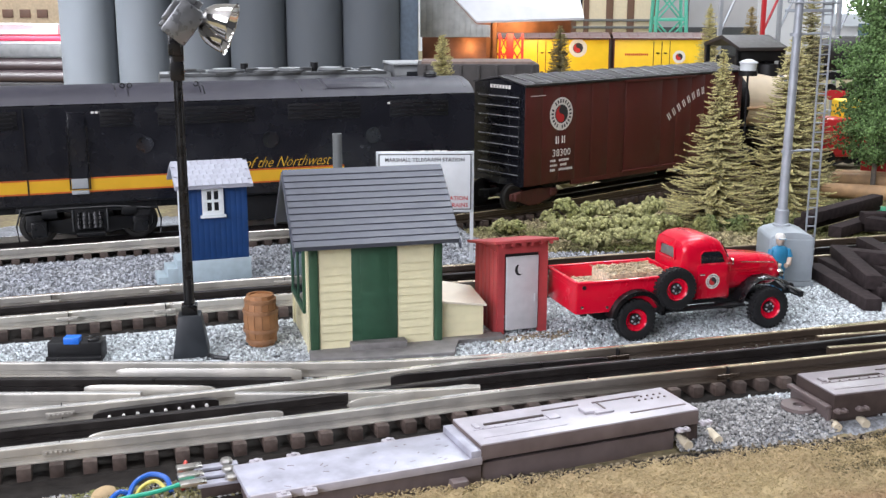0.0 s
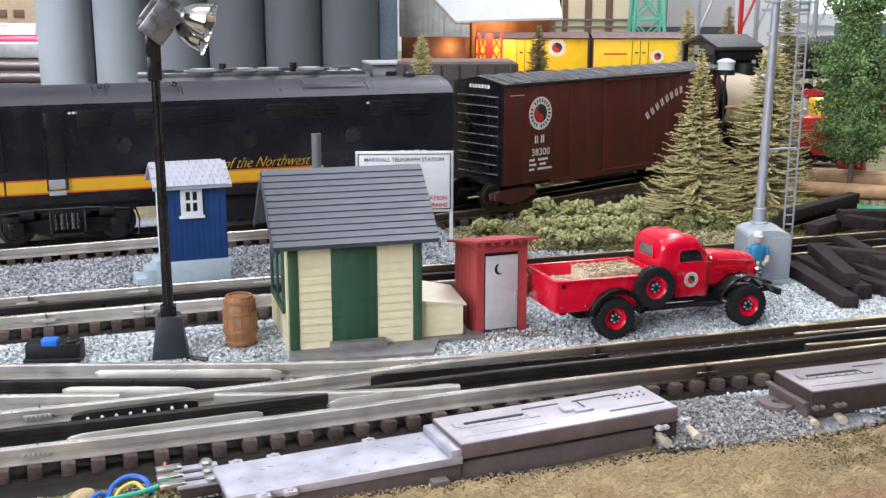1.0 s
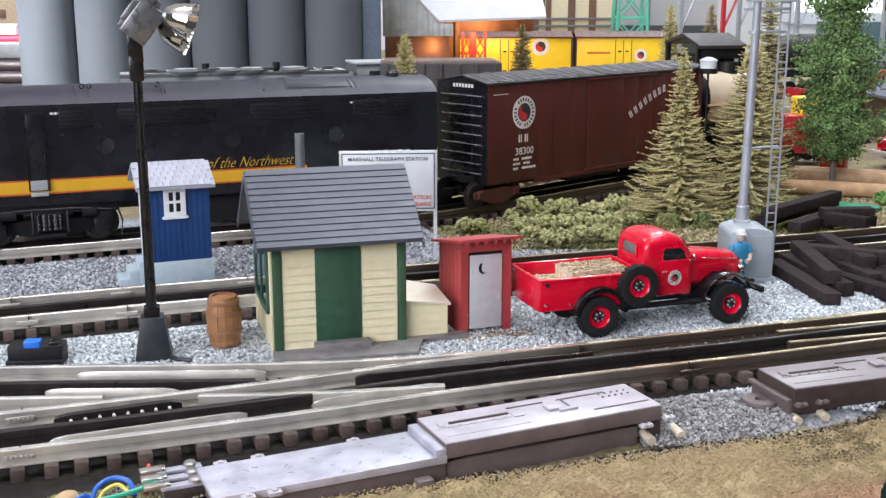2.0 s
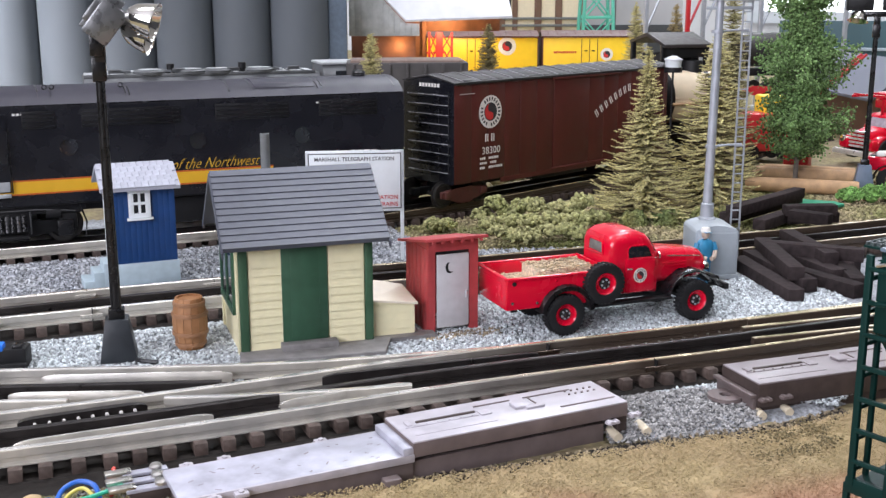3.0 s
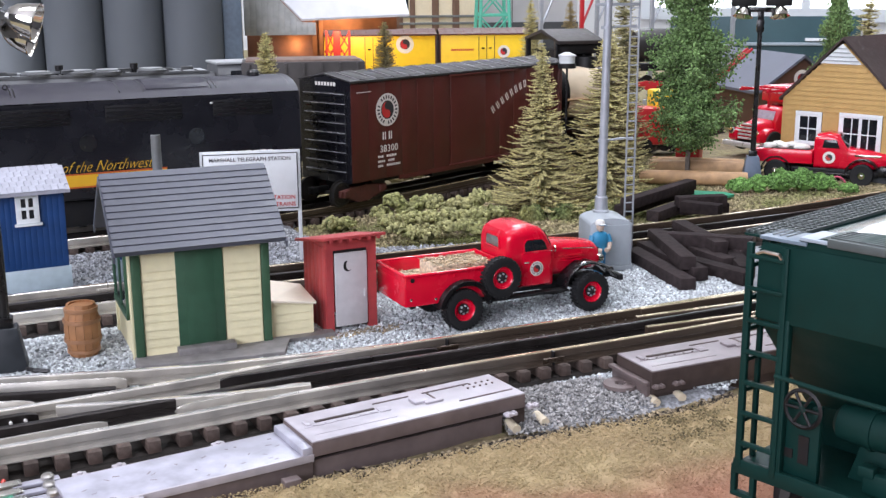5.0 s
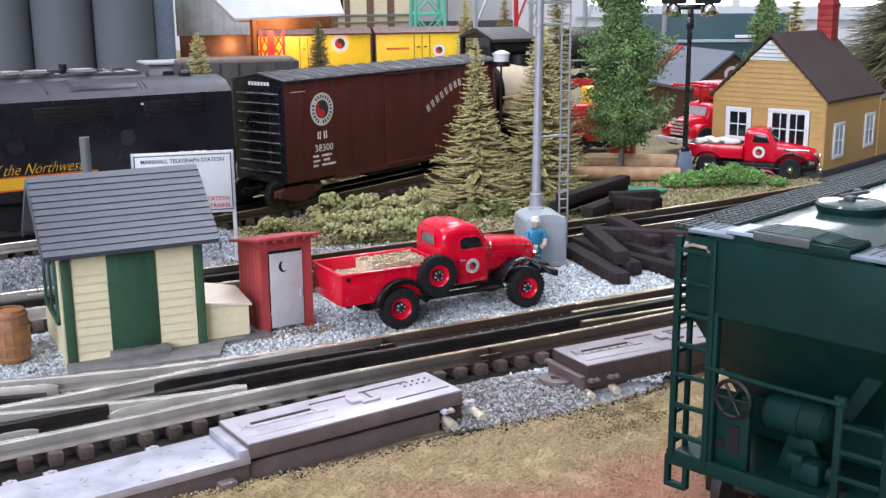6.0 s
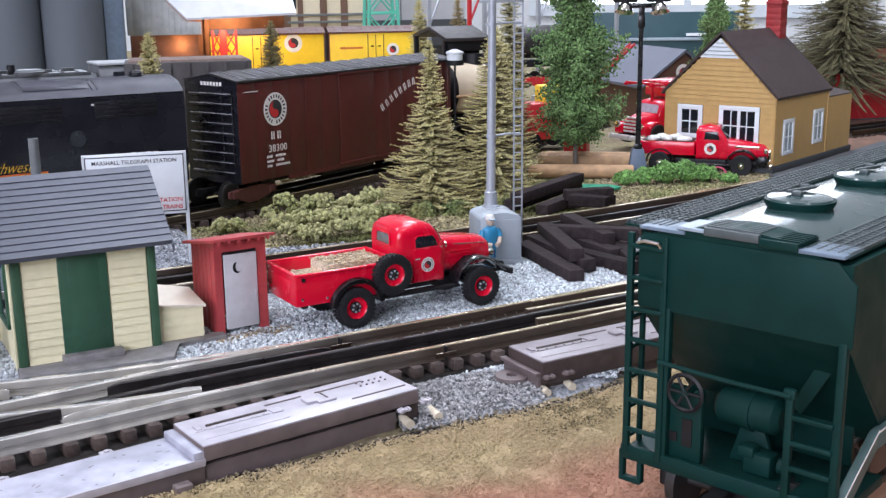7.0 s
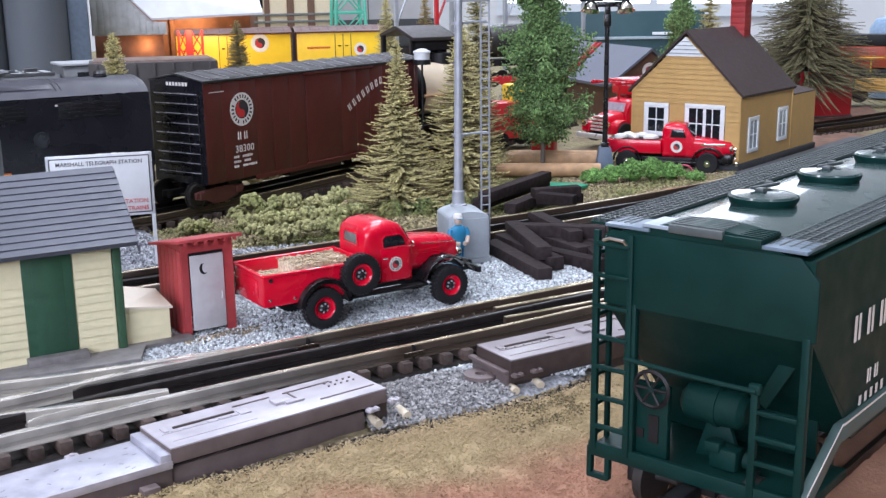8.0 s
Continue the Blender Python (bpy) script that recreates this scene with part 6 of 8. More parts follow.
        for i in range(24):
            fl.box((rk.uniform(-70, -6), rk.uniform(2, W - 3), 5.42), (rk.uniform(0.8, 2.2), rk.uniform(0.3, 0.6), 0.06), rot=(0, 0, rk.uniform(-60, 60)))
        part("scuff_marks", fl, UNCTOP2, t, "dark scuffs on the metal plate")
        for x in (-64, -56):
            part("lug", B().box((x, -1.0, 4.2), (4.2, 3.6, 1.4), 0.3).cyl((x, -1.4, 4), (x, -1.4, 5.4), 0.9), UNCTOP, t)
        for x in (-66, -54, -22):
            part("lug", B().box((x, W + 1.2, 4.2), (4.2, 3.6, 1.4), 0.3).cyl((x, W + 1.4, 4), (x, W + 1.4, 5.4), 0.9), UNCTOP, t)
        part("foot", B().box((-9, -3.6, -0.6), (5.5, 4, 2.6), 0.4), UNC, u)
    return u


mat_peg = mat("pale_wood_peg", (0.62, 0.54, 0.40), 0.6, var=0.1)
machine_case("switch_machine", at(220.9, 237.2, 0, -18.4), "long grey-brown switch machine with a scuffed metal plate", 82, True)
machine_case("switch_machine", at(346.6, 188.4, 0, -24.5), "grey-brown switch machine at the edge of the gravel", 84, False)
solid("mounting_tab", B().lathe([(2.2, -0.8), (6.5, -0.8), (6.5, 0.6), (2.2, 0.6)], seg=20, ring=True).box((6, 0, -0.1), (8, 10, 1.3), 0.2), UNC, at(347.5, 202.5, 0.8, -24), "grey plastic mounting tab with a hole on the gravel", "bracket")


def cable(name, pts, r, material, label):
    line = spline_xyz(pts)
    return solid(name, B().tube(line, r, 8), material, Matrix(), label, "cable")


def spline_xyz(pts, n=8):
    p = [Vector(q) for q in pts]
    p = [2 * p[0] - p[1]] + p + [2 * p[-1] - p[-2]]
    out = []
    for a, b, c, d in zip(p, p[1:], p[2:], p[3:]):
        for i in range(n):
            t = i / n
            out.append(0.5 * (2 * b + (c - a) * t + (2 * a - 5 * b + 4 * c - d) * t * t + (3 * b - a - 3 * c + d) * t ** 3))
    return out + [p[-2]]


cable("wire", [(118, 298, -2.5), (127, 294.5, -0.6), (137, 290, 0.6), (147, 286.5, 2.6)], 0.75, WIREGREEN, "green insulated wire to the switch machine")
cable("wire", [(129.5, 296, -1.5), (133, 298, 1.6), (137.5, 297, 3.4), (141, 293.5, 2.4), (141, 290, -1)], 0.8, WIREBLUE, "looped blue insulated wire")
cable("wire", [(131, 294.5, -1.5), (134, 295.6, 0.8), (138, 294.4, 2.0), (140, 291, -0.5)], 0.6, WIREYEL, "looped pale yellow wire")
cable("wire", [(144.5, 289.5, -1.0), (146.5, 294, 1.6), (150, 297.5, 3.8)], 0.65, WIRERED, "short red wire to a terminal")
cable("wire", [(124, 298, -2), (127.5, 297.5, 0.4), (131, 297, -1.2)], 0.8, WIREBLUE, "blue wire end on the gravel")
for i, (x, y) in enumerate(((157, 291.5), (154.5, 286), (152.5, 280.5))):
    s = thing("terminal_screw", "bright metal terminal strip with a screw head", "terminal", at(x, y, 1.6, -20), "terminals of the switch machine")
    part("strip", B().box((0, 0, 0.6), (14, 3.2, 1.2), 0.3), PLATE, s)
    part("screw", B().lathe([(2.0, 1.2), (2.0, 2.2), (1.5, 2.8), (0.02, 3.0)], (3.5, 0, 0), seg=14), BOLT, s)
    part("spade", B().box((-8, 0.6, 1.4), (8, 3.6, 1.4), 0.4), BOLT, s)
    part("support", B().box((0, 0, -1.6), (12, 3.0, 3.4), 0.2), UNCDARK, s)
solid("pebble", B().ball((0, 0, 0), (4.5, 3.2, 2.4), 10, 6), mat("tan_pebble", (0.5, 0.36, 0.2), 0.8), at(125, 303, -1.6, 20), "tan pebble lying by the loose wires", "stone")


# ---- grey cabinet with mast and ladder ----
def relay_cabinet():
    c = thing("relay_cabinet", "grey metal relay cabinet with arched top and tall mast", "cabinet", at(487.9, 308.3, 0, -42))
    W, D = 23.0, 25.0
    arch = [(0, 0.2), (W, 0.2), (W, 25)] + [(W / 2 + W / 2 * math.cos(a), 25 + 3.6 * math.sin(a)) for a in np.linspace(0, math.pi, 9)[1:-1]] + [(0, 25)]
    part("body", B().prism(arch, 0, D, "y", 0.5), BOXGREY, c)
    part("door_panel", B().box((W / 2, -0.4, 14), (W - 3, 0.8, 22), 0.3), BOXGREY, c)
    part("plinth", B().box((W / 2, D / 2, 1.4), (W + 1.6, D + 1.6, 2.8), 0.4), BOXGREY, c)
    return c


relay_cabinet()


def mast():
    m = thing("signal_mast", "silver grey tubular signal mast with a lattice ladder", "mast", at(510.0, 316.0, 27.5, -40))
    part("base_collar", B().lathe([(4.6, 0), (4.6, 1.6), (3.6, 2.2), (3.5, 9.0), (3.0, 9.6)], seg=20), SILVER, m)
    part("tube", B().cyl((0, 0, 8), (1.5, 0, 150), 2.55, 1.9, 18), SILVER, m)
    for z in (40, 100):
        part("clamp", B().lathe([(2.5, -0.8), (3.1, -0.8), (3.1, 0.8), (2.5, 0.8)], (0.4, 0, z), seg=16, ring=True), SILVER, m)
        part("stay", B().tube([(2, 0, z), (9, 1, z + 0.6), (17.5, 1.5, z + 0.8)], 0.6, 8), SILVER, m)
    lad = part("ladder", B().box((13.8, 1, 60), (0.9, 0.8, 175), 0.15), SILVER, m)
    part("stile", B().box((18.6, 1, 60), (0.9, 0.8, 175), 0.15), SILVER, lad)
    for i in range(34):
        part("rung", B().box((16.2, 1, -25 + i * 5.0), (4.2, 0.6, 0.6)), SILVER, lad)
    part("platform", B().box((9, 1.5, 116), (24, 9, 0.9), 0.2).tube([(-3, 5, 116), (-3, 5, 128), (20, 5, 128), (20, 5, 116)], 0.5), SILVER, m)
    part("cross_arm", B().box((6, 0, 112), (24, 1.6, 1.6), 0.3), SILVER, m)
    return m


mast()


def figurine():
    b = B()
    b.mi = 2
    b.box((0, -1.8, 6.0), (3.6, 2.8, 12), 0.9, taper=0.9).box((0, 1.8, 6.0), (3.6, 2.8, 12), 0.9, taper=0.9).box((1.2, -1.9, 0.7), (5, 2.6, 1.4), 0.5).box((1.2, 1.9, 0.7), (5, 2.6, 1.4), 0.5)
    b.mi = 0
    b.loft([[(rx * math.cos(a), ry * math.sin(a), z) for a in np.linspace(0, 2 * math.pi, 13)[:-1]] for z, rx, ry in ((11, 2.4, 3.9), (15, 2.5, 4.1), (20, 2.8, 5.0), (22.5, 2.2, 4.0), (23.4, 1.3, 1.8))])
    for s in (-1, 1):
        b.tube([(0, s * 4.4, 21.5), (0.8, s * 5.6, 17.5)], 1.5, 8)
        b.mi = 1
        b.tube([(0.8, s * 5.6, 17.5), (4.0, s * 3.4, 14.6), (5.2, s * 1.2, 14.2)], 1.2, 8)
        b.mi = 0
    b.mi = 1
    b.ball((0.2, 0, 26.2), (2.3, 2.1, 2.8), 12, 8)
    b.mi = 3
    b.lathe([(2.5, 27.2), (2.6, 28.2), (1.9, 29.6), (0.02, 30.0)], (0, 0, 0), seg=14)
    b.box((2.6, 0, 27.5), (2.4, 3.6, 0.5), 0.2)
    return solid("figurine", b, [FIGBLUE, FIGPALE, FIGJEAN, SACK], at(485.0, 300.5, 0, -120), "painted toy worker figurine in blue by the cabinet", "figurine")


figurine()


# ---- old timbers ----
def timber(a, b, z, h=7.2, w=8.6, roll=0, label="dark creosoted timber lying on the gravel"):
    (x0, y0), (x1, y1) = a, b
    L = math.hypot(x1 - x0, y1 - y0)
    bb = B().box((L / 2, 0, 0), (L, w, h), 0.5)
    for v in bb.bm.verts:
        v.co += Vector((0, 0.35 * noise.noise(v.co * 0.11 + Vector((x0, y0, 0))), 0.3 * noise.noise(v.co * 0.13 + Vector((y0, x0, 2)))))
    return solid("timber", bb, CREOSOTE, at(x0, y0, z, math.degrees(math.atan2(y1 - y0, x1 - x0)), roll), label, "timber", "pile of old timbers")


for a, b, z in (((529, 307), (487, 249), 2.6), ((541, 307), (506, 252), 4.0), ((552, 306), (503, 258), 9.5), ((566, 308), (538, 252), 3.0), ((577, 312), (560, 254), 3.0), ((585, 309), (548, 262), 8.8),
                ((531, 278), (519, 232), 2.4), ((560, 262), (530, 238), 2.4), ((546, 300), (565, 252), 9.6)):
    timber(a, b, z)
for a, b, z in (((618, 370), (722, 375), 5.0), ((624, 349), (687, 353), 3.0), ((652, 347), (678, 325), 9.0), ((657, 348), (685, 327), 3.0), ((642, 337), (644, 311), 9.0), ((614, 363), (709, 367), 11.0)):
    timber(a, b, z, label="dark creosoted timber stacked behind the middle track")


# ---- bushes and trees ----
ICO = bmesh.new()
bmesh.ops.create_icosphere(ICO, subdivisions=1, radius=1.0)
ICOV = np.array([v.co[:] for v in ICO.verts])
ICO.verts.ensure_lookup_table()
ICOF = np.array([[v.index for v in f.verts] for f in ICO.faces])
ICO.free()


def clumps(centres, radii, seed, rough=0.35):
    r = np.random.default_rng(seed)
    n = len(centres)
    v = ICOV[None] * (1 + r.uniform(-rough, rough, (n, len(ICOV), 1))) * np.asarray(radii)[:, None, None] + np.asarray(centres)[:, None]
    f = (ICOF[None] + len(ICOV) * np.arange(n)[:, None, None]).reshape(-1, 3)
    return v.reshape(-1, 3), f


def bush(name, x, y, lumps, material, label, seed, knob=1.5, density=1.0, core=None):
    """Lichen: many small knobs over a few large lumps."""
    r = np.random.default_rng(seed)
    t = thing(name, label, "bush", at(x, y, -1.0))
    cs, rs, core_c, core_r = [], [], [], []
    for lx, ly, lz, lr in lumps:
        n = int(density * 5.5 * lr * lr / (knob * knob))
        d = r.normal(size=(n, 3))
        d /= np.linalg.norm(d, axis=1)[:, None]
        d[:, 2] = np.abs(d[:, 2]) * 1.0 - 0.25
        bump = 1 + 0.28 * np.sin(d[:, 0] * 5 + lx) * np.sin(d[:, 1] * 5 + ly) + r.uniform(-0.14, 0.14, n)
        cs.append(d * lr * bump[:, None] * [1, 1, 0.9] + [lx, ly, lz])
        rs.append(r.uniform(0.55, 1.25, n) * knob)
        core_c.append((lx, ly, lz))
        core_r.append(lr * 0.85)
    v, f = clumps(np.concatenate(cs), np.concatenate(rs), seed)
    ob = soup("foliage", v, f, material, "", "", t)
    # A darker core, where given, paints in shade between the clumps.
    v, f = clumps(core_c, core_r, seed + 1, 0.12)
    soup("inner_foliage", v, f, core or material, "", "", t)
    return t


B1 = [(-4, 47, 11, 5.6), (2, 41, 18, 6.1), (8, 37, 13, 5.8), (15, 31, 15, 6.2), (22, 25, 16, 6.3), (34, 15, 15, 5.3), (40, 10, 14, 5.2), (45, 6, 18, 6.6), (52, 0, 8, 5.6), (-17, 30, 9, 5.3), (-5, 20, 11, 6.6), (4, 12, 11, 5.6), (13, 4, 12, 6.3), (20, -1, 10, 5.7), (27, -7, 11, 6.0), (-24, 14, 8, 4.6), (-17, 7, 5, 5.5), (-10, 1, 5, 5.8), (-1, -6, 8, 5.2), (8, -14, 8, 5.6), (13, -18, 6, 5.5)]
bush("lichen_bush", 502, 425, B1, LICHEN, "olive green lichen bush beside the middle track", 21, 1.35, 1.0, mat("shaded_inner_lichen", (0.12, 0.12, 0.05), 0.95, var=0.3, scale=500))
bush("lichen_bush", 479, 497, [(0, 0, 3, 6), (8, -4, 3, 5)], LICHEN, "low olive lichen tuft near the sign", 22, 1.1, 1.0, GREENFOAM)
bush("lichen_bush", 640, 590, [(0, 0, 6, 13), (24, 2, 5, 12), (48, -3, 6, 13), (75, 0, 4, 11), (-35, 5, 5, 12)], mat("pale_lichen", (0.42, 0.38, 0.22), 0.95, var=0.3, scale=400, bump=0.5, piece=-0.3), "pale lichen behind the boxcar track", 23, 2.0)
bush("green_bush", 800, 325, [(-22, 22, 4, 9), (-8, 10, 6, 11), (6, 0, 6, 11), (14, -12, 4, 9), (-30, 34, 3, 8), (20, -30, 1, 6)], LEAFBRIGHT, "bright green foam shrub by the depot pick-up", 24, 0.85, 1.0)
bush("green_bush", 612, 408, [(-20, 14, 0, 9), (0, 0, 0, 10), (22, -12, 0, 9), (40, -20, 0, 8), (-36, 30, 0, 8)], GREENFOAM, "low green ground cover under the spruces", 25, 1.2, 1.0)
bush("yellow_tuft", 583, 306, [(0, 0, 2, 3.5), (4, -3, 1, 2.6)], mat("yellow_moss", (0.4, 0.36, 0.08), 0.95, var=0.3, scale=500), "small yellow moss tuft between timbers", 26, 0.8)


def spruce(x, y, h, r0, material, seed, label, tiers=26, droop=0.25, base=0.1, z=-1.5, bow=1.1):
    """A bottle-brush spruce: trunk, and twigs in whorls set with needles."""
    r = np.random.default_rng(seed)
    t = thing("spruce_tree", label, "tree", at(x, y, z), "model spruces")
    part("trunk", B().cyl((0, 0, 0), (0, 0, h * 0.97), r0 * 0.075, 0.25, 8), BARK, t)
    quads, faces, twig = [], [], B()
    for i in range(tiers):
        u = i / (tiers - 1)
        zc = h * (base + (1 - base) * u * 0.985)
        reach = r0 * (1 - u) ** bow * (0.84 + 0.3 * r.random()) + 4.4 * min(1, (1 - u) * 6 + 0.35)
        k = int(16 - 5 * u)
        for j in range(k):
            a = 2 * math.pi * (j + r.uniform(-0.35, 0.35)) / k + i * 0.7
            zt = zc + r.uniform(-1.3, 1.3) * h / tiers
            L = reach * r.uniform(0.62, 1.18)
            ca, sa = math.cos(a), math.sin(a)
            rise = r.uniform(-0.12, 0.3) - droop * 0.5
            n = max(3, int(L / 1.0))
            for q in range(n + 1):
                s = q / n
                px, pz = L * s, zt + L * (rise * s - droop * s * s * 0.6 + 0.16 * s ** 3)
                cx, cy = px * ca, px * sa
                wide = (1 - 0.72 * s) * min(3.2, 0.8 + L * 0.12) + 0.35
                for sgn in (-1, 1):
                    b = r.uniform(0.3, 0.9)
                    fw = r.uniform(0.5, 1.5)
                    dx, dy, dz = (ca * fw - sgn * sa * wide), (sa * fw + sgn * ca * wide), r.uniform(-0.6, 0.5)
                    m = len(quads)
                    th = r.uniform(0.22, 0.42)
                    quads += [(cx, cy, pz - th), (cx + dx * 0.5, cy + dy * 0.5, pz + dz * 0.5 + th), (cx + dx, cy + dy, pz + dz - 0.1), (cx + dx * 0.5 + ca * th, cy + dy * 0.5 + sa * th, pz + dz * 0.5 - th * 1.3)]
                    faces += [(m, m + 1, m + 2), (m, m + 2, m + 3), (m, m + 3, m + 1)]
            if L > 6:
                twig.cyl((0, 0, zt), (L * 0.9 * ca, L * 0.9 * sa, zt + L * 0.9 * (rise - droop * 0.5)), 0.35, 0.12, 4, caps=False)
    soup("needles", np.array(quads), faces, material, "", "", t)
    tagged(part("twig", twig, BARK, t), kind="stuff")
    return t


spruce(618, 434, 113, 35, NEEDLE, 31, "dry olive model spruce with ragged needle twigs", 58, 0.16, 0.02, bow=1.65)
spruce(671, 415, 122, 31, NEEDLE, 32, "tall olive model spruce behind the mast", 60, 0.16, 0.02, bow=0.95)
spruce(754, 454, 156, 20, mat("mid_olive_needles", (0.42, 0.39, 0.2), 0.85, var=0.3, scale=300, bump=0.2, piece=-0.4), 33, "slim olive model spruce behind the ladder", 64, 0.16, 0.03)
spruce(545, 632, 118, 11, NEEDLE, 34, "slim pale olive spruce behind the diesel", 60, 0.1, 0.3)
spruce(706, 664, 121, 13, NEEDLEDARK, 35, "slim dark spruce behind the boxcar", 60, 0.1, 0.3)
spruce(1082, 782, 136, 17, NEEDLE, 36, "far pale olive spruce", 50, 0.1, 0.2)
spruce(1140, 766, 134, 19, mat("tan_needles", (0.36, 0.28, 0.13), 0.85, var=0.3, scale=300, piece=-0.3), 37, "far tan dried spruce", 50, 0.1, 0.2)
spruce(1272, 340, 190, 92, mat("deep_olive_needles", (0.15, 0.14, 0.07), 0.85, var=0.3, scale=300, piece=-0.4), 38, "wide deep olive spruce behind the depot", 100, 0.36, 0.22)
spruce(1138, 405, 150, 20, NEEDLE, 39, "pale olive spruce behind the depot roof", 44, 0.12, 0.2)


def leafy_tree(x, y, h, seed, wide=1.0):
    r = np.random.default_rng(seed)
    t = thing("leafy_tree", "tall green foam-leaved model tree with thin grey trunk", "tree", at(x, y, -1.5))
    tr = B().cyl((0, 0, 0), (0.8, 0.4, h * 0.5), 2.0, 1.3, 10).cyl((0.8, 0.4, h * 0.5), (0, 0, h * 0.97), 1.3, 0.3, 8)
    cs, rs = [], []
    for i in range(210):
        u = 0.13 + 0.87 * (i / 209)
        reach = (0.78 + 0.3 * math.sin(u * 21 + seed)) * 42 * wide * (math.sin(min(1.0, (u - 0.02) * 3.0) * math.pi / 2) * (1 - 0.66 * max(0.0, u - 0.35) / 0.65)) * r.uniform(0.5, 1.15)
        a = i * 2.4 + r.uniform(-0.4, 0.4)
        z0 = h * u * 0.95
        tip = np.array([reach * math.cos(a), reach * math.sin(a), z0 + reach * r.uniform(0.05, 0.5)])
        tr.cyl((0, 0, z0 - 2), tuple(tip), 0.55, 0.18, 5, caps=False)
        n = int(34 + reach * 3.6)
        s = r.uniform(0.35, 1.08, n)[:, None]
        p = np.array([0, 0, z0]) * (1 - s) + tip * s + r.normal(scale=3.3, size=(n, 3)) * [1, 1, 0.9]
        cs.append(p)
        rs.append(r.uniform(0.5, 1.1, n))
    part("trunk", tr, mat_trunk, t)
    v, f = clumps(np.concatenate(cs), np.concatenate(rs), seed, 0.5)
    soup("leaves", v, f, LEAF, "", "", t)
    return t


mat_trunk = mat("grey_trunk", (0.2, 0.17, 0.15), 0.85, var=0.2, scale=300)
leafy_tree(800, 419, 185, 41)
leafy_tree(1073, 411, 150, 42, 0.5)


# ---- the depot ----
# Pale base colour stands in for reflections in the side panes.
mat_palepane = mat("painted_reflection_pane", (0.34, 0.4, 0.42), 0.15, var=0.3, scale=120, bump=0.05)


def pane_window(parent, x, y, z, w, h, cols, rows, frame=1.6, axis="y", name="window"):
    """A white framed window on a wall; axis 'y' looks along -y, 'x' along +x."""
    put = (lambda u, d, v: (x + u, y - d, z + v)) if axis == "y" else (lambda u, d, v: (x + d, y + u, z + v))
    siz = (lambda a, d, c: (a, d, c)) if axis == "y" else (lambda a, d, c: (d, a, c))
    win = part(name, B().box(put(w / 2, 0.2, h / 2), siz(w, 0.8, h)), GLASSDARK if axis == "y" else mat_palepane, parent, "dark glazing in a white frame" if axis == "y" else "pale glazing, reflection in its colour, in a white frame")
    fr = B()
    for u in (frame / 2, w - frame / 2):
        fr.box(put(u, 0.8, h / 2), siz(frame, 1.0, h), 0.15)
    for v in (frame / 2, h - frame / 2):
        fr.box(put(w / 2, 0.8, v), siz(w, 1.1, frame), 0.15)
    part("window_frame", fr, WHITE, win)
    for i in range(1, cols):
        part("mullion", B().box(put(frame + (w - 2 * frame) * i / cols, 0.6, h / 2), siz(0.9 if cols != 4 or i != 2 else 2.6, 0.8, h - frame)), WHITE, win)
    for i in range(1, rows):
        part("glazing_bar", B().box(put(w / 2, 0.6, frame + (h - 2 * frame) * i / rows), siz(w - frame, 0.7, 0.9)), WHITE, win)
    return win


